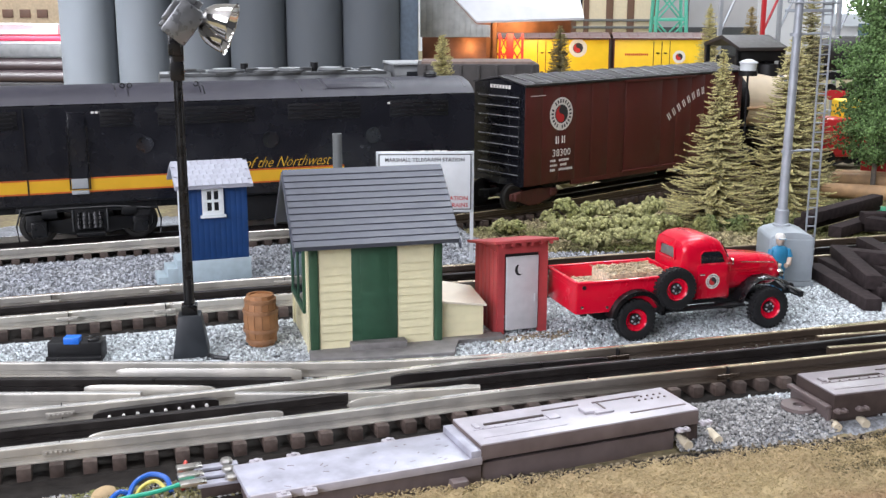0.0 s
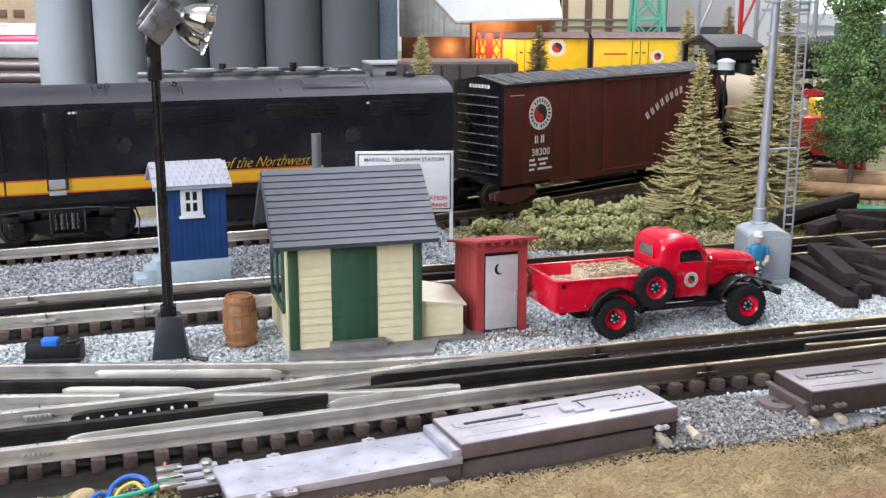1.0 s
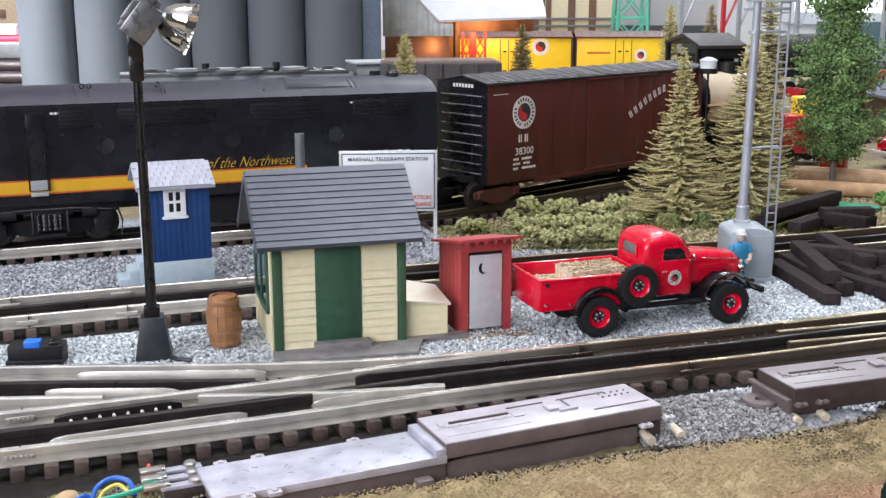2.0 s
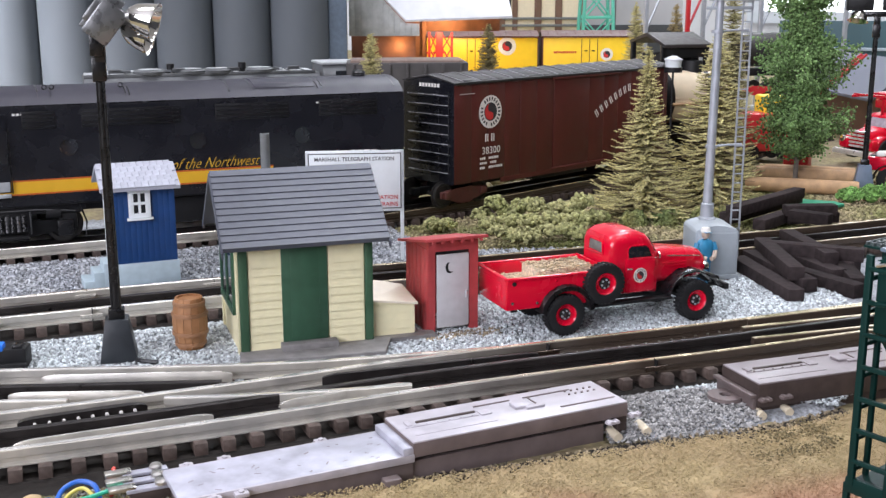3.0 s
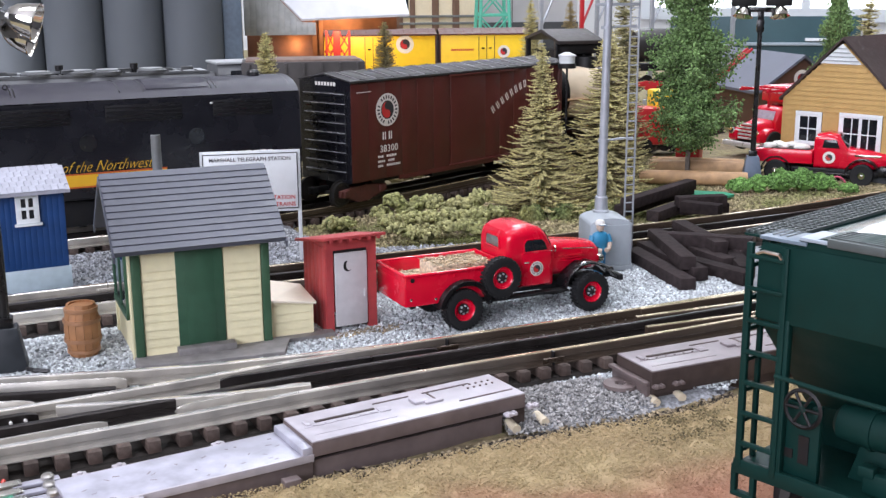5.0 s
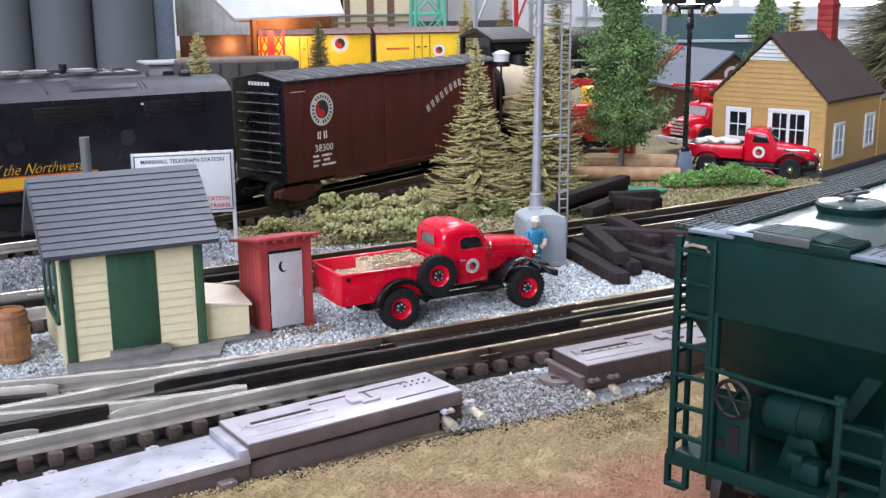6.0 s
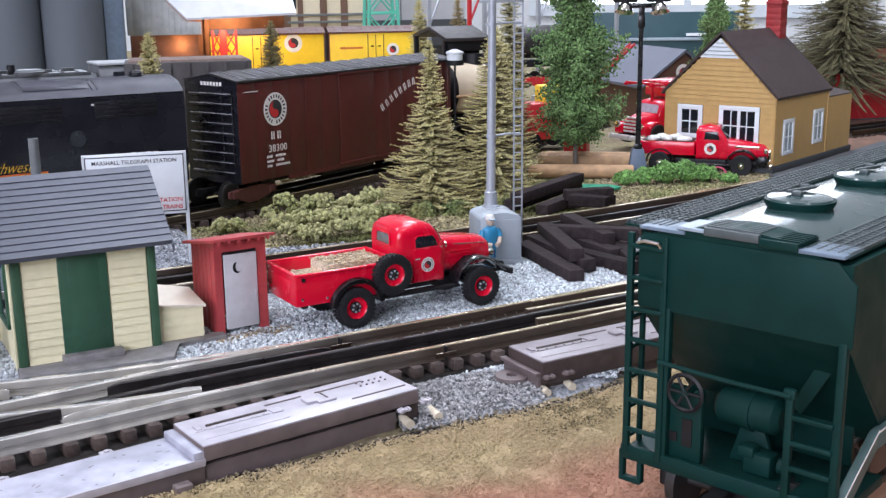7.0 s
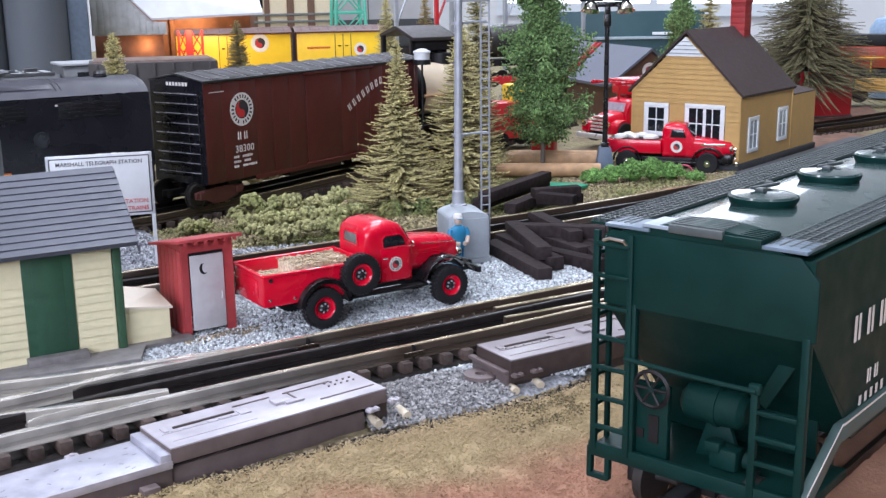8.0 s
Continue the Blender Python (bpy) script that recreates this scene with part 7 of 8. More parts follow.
def depot():
    d = thing("depot", "ochre clapboard depot with dark roof and white windows", "building", at(883.2, 370.0, -1.5, -96))
    x0, x1, L, ze, zp, xm = -8.9, 91.0, 104.0, 60.0, 108.5, 41.0
    body = part("wall", B().prism([(x0, 0), (x1, 0), (x1, ze), (xm, zp - 3), (x0, ze)], 0.6, L, "y"), OCHRE, d)
    n = 24
    for i in range(n):
        z = 1.5 + i * 4.1
        if z > ze - 1:
            t = (z + 2 - ze) / (zp - 3 - ze)
            xa, xb = x0 + (xm - x0) * t, x1 + (xm - x1) * t
        else:
            xa, xb = x0, x1
        if xb - xa > 6:
            part("board", B().prism([(-0.2, z), (0.8, z), (0.8, z + 4.0), (0.45, z + 4.0)], xa + 0.6, xb - 0.6, "x"), OCHRE, body)
    part("annex", B().prism([(x0 + 20, 0), (x1, 0), (x1, 51.5), (x0 + 20, 66)], L + 0.2, L + 54, "y"), OCHRE, d)
    part("corner_board", B().box((x1, L, 30), (1.4, 1.8, 60), 0.2), OCHRE, d)
    pane_window(d, 4.5, -0.3, 22.5, 23, 28, 2, 2, 4.0)
    pane_window(d, 42.5, -0.3, 19, 35.5, 32.5, 4, 2, 3.8, name="double_window")
    pane_window(d, x1, 15, 12, 20, 29, 2, 2, 3.2, "x")
    pane_window(d, x1, 74, 15, 20, 29, 2, 2, 3.2, "x")
    v = part("gable_vent", B().prism([(22.5, 89.6), (57.5, 89.6), (40.4, 105.4)], -0.9, 0.4, "y"), WHITE, d, "white slatted gable vent")
    for i in range(4):
        w = 30 - i * 7.5
        part("slat", B().box((40.2, -1.1, 92 + i * 3.2), (w, 0.5, 0.8)), mat_slat, v)
    for s, xe in ((-1, x0), (1, x1)):
        ext = xe + s * 2.2
        ze2 = ze - 2.2 * (zp - ze) / (x1 - xm)
        part("roof", B().prism([(ext, ze2), (xm, zp), (xm, zp + 2.4), (ext + s * 0.5, ze2 + 2.2)], -1.8, L + 2, "y"), BROWNROOF, d, "dark brown shingled roof slope")
    part("annex_roof", B().prism([(x0 + 20, 66.2), (x1, 51.7), (x1, 52.6), (x0 + 20, 67.2)], L + 2.4, L + 54, "y"), BROWNROOF, d)
    ch = part("chimney", B().box((44, 95, 116), (13, 13, 46), 0.3).box((44, 95, 132), (15, 15, 3), 0.3), BRICKRED, d, "red brick chimney")
    for i in range(7):
        part("brick_course", B().box((44, 95, 100 + i * 5), (13.3, 13.3, 4.5), 0.15), BRICKRED, ch)
    part("plinth", B().box(((x0 + x1) / 2, (L + 54) / 2, 1.8), (x1 - x0 + 3, L + 58, 6), 0.3), mat_plinth, d)
    return d


mat_slat = mat("vent_shadow_grey", (0.3, 0.33, 0.34), 0.6)
mat_plinth = mat("grey_plinth", (0.06, 0.065, 0.07), 0.7, var=0.2)
depot()
solid("paved_strip", B().box((0, 0, 0), (260, 34, 1.6), 0.3), mat_plinth, at(985, 246, -1.6, -6), "dark grey paved strip beside the depot wall", "pavement", kind="structure")


def small_pickup():
    t = thing("pickup_truck", "small red and black vintage toy pick-up beside the depot", "truck", at(844.6, 353.2, -4.4, -76.5) @ Matrix.Scale(1.08, 4))
    part("cargo_bed", B().box((-5, 15, 19), (42, 26, 10), 0.8), TRUCKRED, t)
    part("bed_floor", B().box((-5, 15, 24.2), (38, 22, 0.6)), BLACKMATT, t)
    rings = [ring_yz(x, y0, y1, 11, zt, r) for x, y0, y1, zt, r in ((16.5, 5, 25, 33, 3), (18, 4, 26, 36, 4), (25, 3.6, 26.4, 37.4, 4.4), (33, 4.2, 25.8, 36.2, 4)) ]
    rings.append(ring_yz(40, 5, 25, 11, 26, 2.5))
    cab = part("cab", B().loft(rings), TRUCKRED, t)
    part("side_window", B().prism([(22.5, 26.5), (34.5, 26.5), (32, 32.4), (23.4, 32.4)], 3.2, 3.9, "y", 0.2), GLASSDARK, cab)
    b = B()
    b._faces([(33.5, 7, 27), (33.5, 23, 27), (32, 22, 34.4), (32, 8, 34.4), (39.4, 7, 27), (39.4, 23, 27), (35, 22, 35), (35, 8, 35)], [(0, 1, 2, 3), (7, 6, 5, 4), (0, 4, 5, 1), (1, 5, 6, 2), (2, 6, 7, 3), (3, 7, 4, 0)])
    part("windscreen", b, GLASSDARK, cab)
    emblem(cab, 27.5, 3.2, 19.5, 4.4, blank=True)
    part("bonnet", B().loft([ring_yz(39, 6, 24, 11, 26.5, 4), ring_yz(52, 7, 23, 11, 25.5, 4.4), ring_yz(66, 8, 22, 12, 23, 4.4), ring_yz(69, 9, 21, 13, 20, 3)]), TRUCKRED, t)
    part("bonnet_trim", B().box((54, 6.2, 21.5), (18, 0.6, 1.4), 0.2), CHROME, t)
    for y0, y1 in ((0.5, 7.5), (22.5, 29.5)):
        part("front_fender", fender(51, 7.4, 12.4, y0, y1, 178, 12, 1.2).box((65.5, (y0 + y1) / 2, 11.5), (8, 7, 8), 2.0), BLACK, t)
        part("rear_fender", fender(-9.7, 7.4, 11.4, y0, y1, 180, 0, 1.0), BLACK, t)
        part("running_board", B().box((25, (y0 + y1) / 2, 8), (40, 6, 1.4), 0.3), BLACK, t)
    for y in (5.5, 24.5):
        part("headlight", B().lathe([(0.05, -2), (2.0, -1.4), (2.4, 0.5), (0.05, 1.2)], (68, y, 19), axis="x", seg=14), CHROME, t)
    part("grille", B().box((70, 15, 15), (2, 11, 9), 0.5).box((72, 15, 8), (2.2, 27, 3.4), 0.6), CHROME, t, "chrome grille and bumper")
    for x in (-9.7, 51):
        for y, s in ((1.4, -1), (28.6, 1)):
            w = part("wheel", B().lathe([(4, s * 2), (7.4, s * 2.4), (8.2, s * 1.6), (8.2, -s * 2), (4, -s * 2)], (x, y, 8.0), axis="y", seg=26), RUBBER, t)
            part("hub_cap", B().lathe([(2.9, s * 1.6), (2.5, s * 2.5), (1.4, s * 2.4), (0.02, s * 2.9)], (x, y, 8.0), axis="y", seg=20), CHROME, w)
    part("chassis", B().box((25, 15, 9), (84, 16, 4), 0.4), BLACKMATT, t)
    return t


small_pickup()
c77, s77 = math.cos(radians(-76.5)), math.sin(radians(-76.5))
for i, (x, y, z) in enumerate(((-16, 8, 26.6), (-6, 9, 26.8), (-12, 19, 26.6), (-1, 20, 26.4), (7, 11, 26.2))):
    sk = B().ball((0, 0, 0), (6.8, 4.6, 2.6), 16, 10)
    for v in sk.bm.verts:
        v.co *= 1 + 0.22 * noise.noise(v.co * 0.35 + Vector((i * 3.1, 0, 0))) + 0.08 * noise.noise(v.co * 1.1)
    solid("sack", sk, SACK, at(844.6 + (x * c77 - y * s77) * 1.08, 353.2 + (x * s77 + y * c77) * 1.08, z - 3.4, 35 * i), "white cloth sack in the small pick-up bed", "sack", "sacks in the pick-up")
for x, y, m, lab in ((813, 311, WIREYEL, "tiny yellow bucket on the ground"),):
    b = thing("bucket", lab, "bucket", at(x, y, -0.5))
    part("pail", B().lathe([(2.6, 0), (3.4, 6.5), (3.1, 6.5), (2.4, 0.6), (0.02, 0.6)], seg=18), m, b)
hoop = B()
for k in range(14):
    a0, a1 = math.pi * k / 14, math.pi * (k + 1) / 14
    hoop.cyl((7 * math.cos(a0), 0, 8 * math.sin(a0)), (7 * math.cos(a1), 0, 8 * math.sin(a1)), 0.6, seg=6)
solid("hose_hoop", hoop, mat("pink_hose", (0.7, 0.12, 0.2), 0.5), at(822, 305, 0, -70), "small pink hoop by the shrub", "hose")


# ---- fire engine ----
mat_bright = mat("bright_plating", (0.78, 0.78, 0.8), 0.3, 0.4, var=0.06)


def fire_engine():
    f = thing("fire_engine", "old red toy fire engine with bright grille and ladder rack", "truck", at(946, 418, 0, -21) @ Matrix.Scale(0.97, 4))
    part("body", B().box((68, 22, 34), (54, 44, 42), 1.6).box((68, -0.4, 32), (46, 1.6, 16), 0.5), TRUCKRED, f)
    part("roof_locker", B().box((64, 22, 54), (66, 40, 13), 1.4).box((30, 22, 50), (4, 34, 8), 0.8), TRUCKRED, f)
    cab = part("cab", B().loft([ring_yz(15, 6, 38, 14, 30, 4), ring_yz(19, 5, 39, 14, 39, 5), ring_yz(23, 4.4, 39.6, 14, 42, 6), ring_yz(38, 4.4, 39.6, 14, 43, 6), ring_yz(41, 5, 39, 14, 42, 6)]), TRUCKRED, f)
    part("bonnet", B().loft([ring_yz(-5, 12, 32, 12, 26, 6), ring_yz(2, 11, 33, 12, 29, 7), ring_yz(17, 8, 36, 12, 31, 7)]), TRUCKRED, f)
    for y in (0.5, 31.5):
        part("front_fender", fender(9, 9.6, 14.0, y, y + 12, 172, 20, 4.0).box((-4, y + 6, 15.5), (9, 12, 10), 2.5), TRUCKRED, f)
        part("headlight", B().lathe([(0.05, -2), (3.0, -1), (3.3, 1), (0.05, 2)], (-9.0, y + 6, 19.5), axis="x", seg=16), CHROME, f)
    b = B()
    b._faces([(14.6, 9, 30.5), (14.6, 35, 30.5), (18.6, 34, 38.4), (18.6, 10, 38.4), (20, 9, 30.5), (20, 35, 30.5), (22, 34, 38.4), (22, 10, 38.4)], [(0, 1, 2, 3), (7, 6, 5, 4), (0, 4, 5, 1), (1, 5, 6, 2), (2, 6, 7, 3), (3, 7, 4, 0)])
    # The whitish reflection is painted into the glass colour.
    part("windscreen", b, mat("pale_reflection_glass", (0.38, 0.36, 0.42), 0.12, var=0.2), cab, "windscreen with a pale reflection painted in")
    part("side_window", B().box((30, 4.2, 34.5), (12, 1.0, 7), 0.4), GLASSDARK, cab)
    for i in range(5):
        part("grille_bar", B().box((-5.8, 22, 13.5 + i * 3.3), (2.0, 30 - abs(i - 1.5) * 3, 1.8), 0.5), mat_bright, f, "bright grille bar")
    part("bumper", B().box((-11, 22, 8), (4, 48, 5), 1.0), mat_bright, f)
    rack = part("ladder_rack", B().box((44, 5, 58), (88, 2.2, 2.2), 0.4).box((44, 39, 58), (88, 2.2, 2.2), 0.4), TRUCKRED, f)
    for x in (4, 24, 46, 68, 86):
        part("crossbar", B().box((x, 22, 59.5), (2.0, 38, 2.0), 0.3), TRUCKRED, rack)
        part("upright", B().box((x, 5, 51), (1.8, 1.8, 16), 0.3), TRUCKRED, rack)
    for i in range(4):
        part("beacon", B().lathe([(2.0, 52), (2.4, 55), (1.6, 57.5), (0.02, 58)], (30, 9 + i * 8, 2), seg=12), mat_bright, f)
    for x in (9, 78):
        for y, s in ((2, -1), (42, 1)):
            part("wheel", B().lathe([(5, s * 3), (9.6, s * 3), (10.6, s * 2), (10.6, -s * 3), (5, -s * 3)], (x, y, 10.6), axis="y", seg=24), RUBBER, f)
    return f


fire_engine()


def lattice(name, a, b, w, r, n, material, label, category, group=""):
    """A ladder-like truss between two points."""
    t = thing(name, label, category, Matrix(), group)
    a, b = Vector(a), Vector(b)
    side = (b - a).cross(Vector((0, 0, 1))).normalized() * w / 2
    for s in (-1, 1):
        part("chord", B().cyl(a + s * side, b + s * side, r, seg=6), material, t)
    for i in range(n):
        p, q = a.lerp(b, i / n), a.lerp(b, (i + 1) / n)
        part("lacing", B().cyl(p - side, q + side, r * 0.7, seg=5), material, t)
    return t


lattice("crane_boom", (855, 440, 60), (894, 415, 97), 7, 1.2, 7, RED, "red lattice crane boom rising behind the leafy tree", "crane")
solid("crane_cab", B().box((0, 0, 31), (22, 20, 62), 1.5), RED, at(851, 445, -2, 20), "red crane cab under the boom", "crane")
lamp2 = flood_mast(824.4, 374.8, -60, "", mat("slate_blue_foot", (0.11, 0.15, 0.21), 0.5, var=0.1))
part("crossbar", B().box((0, 0, 131), (30, 5, 4), 0.8).box((0, 0, 126), (4.4, 4.4, 10), 0.4), BLACK, lamp2)
for xx, tilt in ((-13, -24), (13, 14)):
    hd = part("lamp_head", B().box((xx, 1, 139), (19, 14, 11), 1.2).box((xx, 3, 146), (12, 9, 4), 0.8), BLACKMATT, lamp2, "black lamp housing")
    part("reflector", B().lathe([(1.2, 0), (3.4, -1.6), (5.6, -4.4), (7.2, -9.0), (7.6, -9.2), (6.6, -8.4), (4.8, -4.4), (2.2, -1.8), (0.05, -0.8)], axis="y", seg=24), CHROME, hd, "polished chrome reflector", at(xx, -2.5, 134.5, tilt, 72))


def log(a, b, z, r, label):
    (x0, y0), (x1, y1) = a, b
    lg = thing("log", label, "log", at(x0, y0, z, math.degrees(math.atan2(y1 - y0, x1 - x0))), "peeled logs")
    L = math.hypot(x1 - x0, y1 - y0)
    part("bark_side", B().lathe([(r * 0.9, 0), (r, 1), (r * 1.02, L / 2), (r * 0.96, L - 1), (r * 0.88, L)], axis="x", seg=16), LOGWOOD, lg)
    return lg


log((797, 452), (834, 382), 4.5, 6.0, "peeled brown log lying by the tree")
log((754, 436), (794, 364), 3.5, 5.5, "pale peeled log near the green tree")
log((812, 458), (846, 392), 5.0, 5.5, "brown log lying behind the others")
solid("paper_scrap", B().prism([(0, 0), (4, 12), (16, 14), (24, -6), (20, -16), (8, -14)], 0, 2.2, "z", 0.4), TEALPAPER, at(724, 366, -1.6), "teal green scrap of scenic turf", "turf")


# ---- rear of the layout ----
for i in range(6):
    x, y = 523.3 + i * 47.8, 1212.3 - i * 41.2
    s = thing("grain_silo", "tall plain grey concrete grain silo", "silo", at(x, y, -2), "row of grain silos")
    part("shell", B().cyl((0, 0, 0), (0, 0, 330), 32.2, 32.2, 48), SILO, s)
    part("rim", B().lathe([(31.5, 326), (33.5, 327), (33.5, 332), (31.5, 333)], seg=48), SILO, s)
pp = thing("silo_pipe", "slate blue square leg beside the silos", "silo", at(799, 984, -2, -41), "")
part("leg", B().box((0, 0, 160), (20, 26, 320), 0.8), mat("slate_leg", (0.10, 0.135, 0.18), 0.6), pp)


def grey_diesel():
    g = thing("diesel_locomotive", "weathered grey hood diesel with pale roof and fans", "locomotive", at(408, 818, 0, -25))
    part("hood", B().prism([(0, 26), (0, 76), (5, 82), (38, 82), (43, 76), (43, 26)], 0, 190, "x", 0.5), LOCOGREY, g)
    part("roof", B().box((93, 21.5, 82.8), (184, 32, 1.6), 0.4), LOCOPALE, g, "pale grey hood roof")
    for x in (52, 84, 106, 140):
        fan = part("fan", B().lathe([(13, 83), (13.4, 85.2), (11.6, 86.2), (4, 86.4), (0.02, 86.6)], (x, 14, 0), seg=28), LOCOGREY, g, "round roof fan")
        part("fan_grid", B().lathe([(9, 86.3), (9.4, 86.8), (8.8, 86.8)], (x, 14, 0), seg=24), LOCOPALE, fan)
    for x in (68, 126):
        part("exhaust", B().cyl((x, 12, 82), (x, 12, 91), 3.2, seg=14), BLACKMATT, g)
    for x in (30, 62, 100, 150):
        part("roof_panel", B().box((x, 24, 84.4), (22, 14, 1.4), 0.3), LOCOPALE, g)
        part("roof_grille", B().box((x + 2, 10, 85.4), (9, 4, 2.2), 0.3), LOCOGREY, g)
    for x in range(8, 186, 12):
        part("roof_seam", B().box((x, 14, 84.0), (0.8, 24, 0.9), 0.1), LOCOGREY, g)
    part("roof_edge", B().box((93, 4.4, 82.6), (186, 1.2, 2.6), 0.3), LOCOGREY, g)
    for x in (24, 74, 118, 168):
        part("vent_grille", B().box((x, 7, 86.0), (10, 3, 3.0), 0.3).box((x, 6, 87.0), (8, 3.2, 0.8), 0.1), LOCOGREY, g, "weathered louvred roof vent")
    part("cab", B().prism([(-2, 26), (-2, 80), (4, 88), (39, 88), (45, 80), (45, 26)], 192, 240, "x", 0.6), LOCOGREY, g)
    part("cab_roof", B().box((216, 21.5, 89), (50, 40, 2), 0.5), LOCOPALE, g)
    part("cab_window", B().box((214, -2.4, 78), (24, 1, 10), 0.3), GLASSDARK, g)
    part("frame", B().box((110, 21.5, 22), (260, 46, 8), 0.8), BLACKMATT, g)
    for xc in (40, 190):
        bogie(g, xc, 21.5, 4.0, 44, 9, 32, BLACKMATT)
    return g


grey_diesel()


def low_car(name, x, y, rz, L, W, z1, material, label, roof=None):
    c = thing(name, label, "freight car", at(x, y, 0, rz))
    part("body", B().box((L / 2, W / 2, (22 + z1) / 2), (L, W, z1 - 22), 0.8), material, c)
    for i in range(7):
        part("side_rib", B().box((6 + i * (L - 12) / 6, -0.8, (22 + z1) / 2), (2, 1.8, z1 - 24), 0.3), material, c)
    part("load", B().box((L / 2, W / 2, z1 - 1), (L - 6, W - 6, 6), 2.0), roof or material, c)
    for xc in (24, L - 24):
        bogie(c, xc, W / 2, 6.0, 30, 8, 32, BLACKMATT)
    return c


low_car("gondola", 580, 704, -40, 100, 48, 91, mat("gondola_brown", (0.055, 0.05, 0.048), 0.7, var=0.3, scale=90), "dark grey-brown gondola behind the boxcar", mat("brown_load", (0.16, 0.11, 0.09), 0.8, var=0.3))


def reefer(x, y, rz, label, L=150.0):
    c = thing("reefer_car", label, "freight car", at(x, y, 0, rz), "yellow refrigerator cars")
    W, z0, z1 = 48, 26, 86
    body = part("body", B().box((L / 2, W / 2, (z0 + z1) / 2), (L, W, z1 - z0), 0.6), REEFER, c)
    part("roof", B().prism([(-2, z1), (W / 2, z1 + 7), (W + 2, z1), (W + 2, z1 + 2), (W / 2, z1 + 9), (-2, z1 + 2)], -2, L + 2, "x"), REEFERDARK, c, "brown sloping roof")
    for xx in (-0.6, L + 0.6):
        part("end_wall", B().box((xx, W / 2, (z0 + z1) / 2), (1.6, W + 0.8, z1 - z0 + 1), 0.3), REEFERDARK, c)
    for i in range(10):
        part("roof_rib", B().box((8 + i * (L - 16) / 9, W / 4, z1 + 5.4), (1.4, 26, 1), 0.2, rot=(16, 0, 0)), REEFERDARK, c)
    for xx in (L / 2 - 11, L / 2, L / 2 + 11):
        part("door_line", B().box((xx, -0.3, (z0 + z1) / 2 + 2), (0.8, 0.8, z1 - z0 - 8)), REEFERDARK, c)
    for i in range(4):
        part("hinge", B().box((L / 2 + (i % 2) * 10 - 5, -0.6, 42 + (i // 2) * 26), (4, 0.8, 1.6)), LEADBLACK, c)
    emblem(c, 130 if L > 150 else 88, -0.2, 74.5 if L > 150 else 63, 12.3 if L > 150 else 8.6, blank=True)
    bars(c, 14, 46, 66, 3.2, -0.1, LETTERRED, 12)
    for xc in (26, L - 26):
        bogie(c, xc, W / 2, 8.0, 30, 8, 32, BLACKMATT)
    return c


reefer(1040, 1122, -41.5, "bright yellow refrigerator car under the shed roof", 172)
reefer(1175, 1003, -42.5, "yellow refrigerator car with brown roof", 128)


mat_gate = mat("pink_red_gate", (0.62, 0.05, 0.06), 0.5, var=0.1)


def freight_shed():
    s = thing("freight_shed", "open freight shed with white roof and lit interior", "building", at(838, 1012, -2, -41))
    b = B()
    # deep pale fascia and a wide roof sloping up to the back
    b._faces([(31, -3, 151), (66, -3, 115), (192, 6, 119), (192, 130, 178), (31, 130, 178), (31, -3, 153.5), (66, -3, 117.5), (192, 6, 121.5), (192, 130, 180.5), (31, 130, 180.5)],
             [(0, 1, 2, 3, 4), (9, 8, 7, 6, 5), (0, 5, 6, 1), (1, 6, 7, 2), (2, 7, 8, 3), (3, 8, 9, 4), (4, 9, 5, 0)])
    part("roof", b, METALROOF, s, "white metal roof")
    part("fascia", B().prism([(0, 99), (82, 99), (82, 113), (66, 114), (31, 150), (0, 150)], -1.5, -0.3, "y"), SIDING, s, "streaky pale grey siding")
    for i in range(12):
        x = 3.4 + i * 6.6
        top = 150 if x < 31 else max(112.5, 150 - (x - 28) * 1.03)
        part("siding_board", B().box((x, -1.9, (99.5 + top) / 2), (6.2, 0.6, top - 99.5), 0.1), SIDING, s)
    part("back_wall", B().box((48, 128, 75), (96, 3, 150), 0.2), RUST, s, "rust brown plank wall")
    part("back_beam", B().box((143, 128, 124), (94, 4, 48), 0.3), RUST, s, "rust brown beam under the eaves")
    part("side_wall", B().box((40, 20, 48), (76, 3, 100), 0.2), RUST, s)
    part("post", B().box((92, 126, 60), (5, 5, 116), 0.3), RUST, s)
    gate = part("lattice_gate", B().box((99, 121, 60), (3, 3, 78), 0.2).box((128, 121, 60), (3, 3, 78), 0.2).box((112, 121, 60), (9, 3, 78), 0.4), mat_gate, s, "pink-red lattice gate posts")
    for k in range(4):
        for xa, xb in ((100, 108), (116, 127)):
            part("lattice_bar", B().cyl((xa, 120, 24 + k * 18), (xb, 120, 42 + k * 18), 0.9, seg=6).cyl((xb, 120.6, 24 + k * 18), (xa, 120.6, 42 + k * 18), 0.9, seg=6), mat_gate, gate)
    return s


freight_shed()
bulb = bpy.data.lights.new("shed_bulb", "POINT")
bulb.energy, bulb.color, bulb.shadow_soft_size = 0.2, (1.0, 0.66, 0.3), 0.008
ob = new("shed_bulb", bulb)
ob.location = (0.985, 1.005, 0.112)
bulb = bpy.data.lights.new("shed_bulb", "POINT")
bulb.energy, bulb.color, bulb.shadow_soft_size = 0.03, (1.0, 0.62, 0.25), 0.008
ob = new("shed_bulb", bulb)
ob.location = (0.89, 0.98, 0.086)
# Unseen extra bulb, added to brighten the yellow cars.
bulb = bpy.data.lights.new("shed_bulb", "POINT")
bulb.energy, bulb.color, bulb.shadow_soft_size = 0.3, (1.0, 0.82, 0.55), 0.008
ob = new("shed_bulb", bulb)
ob.location = (1.035, 1.02, 0.112)


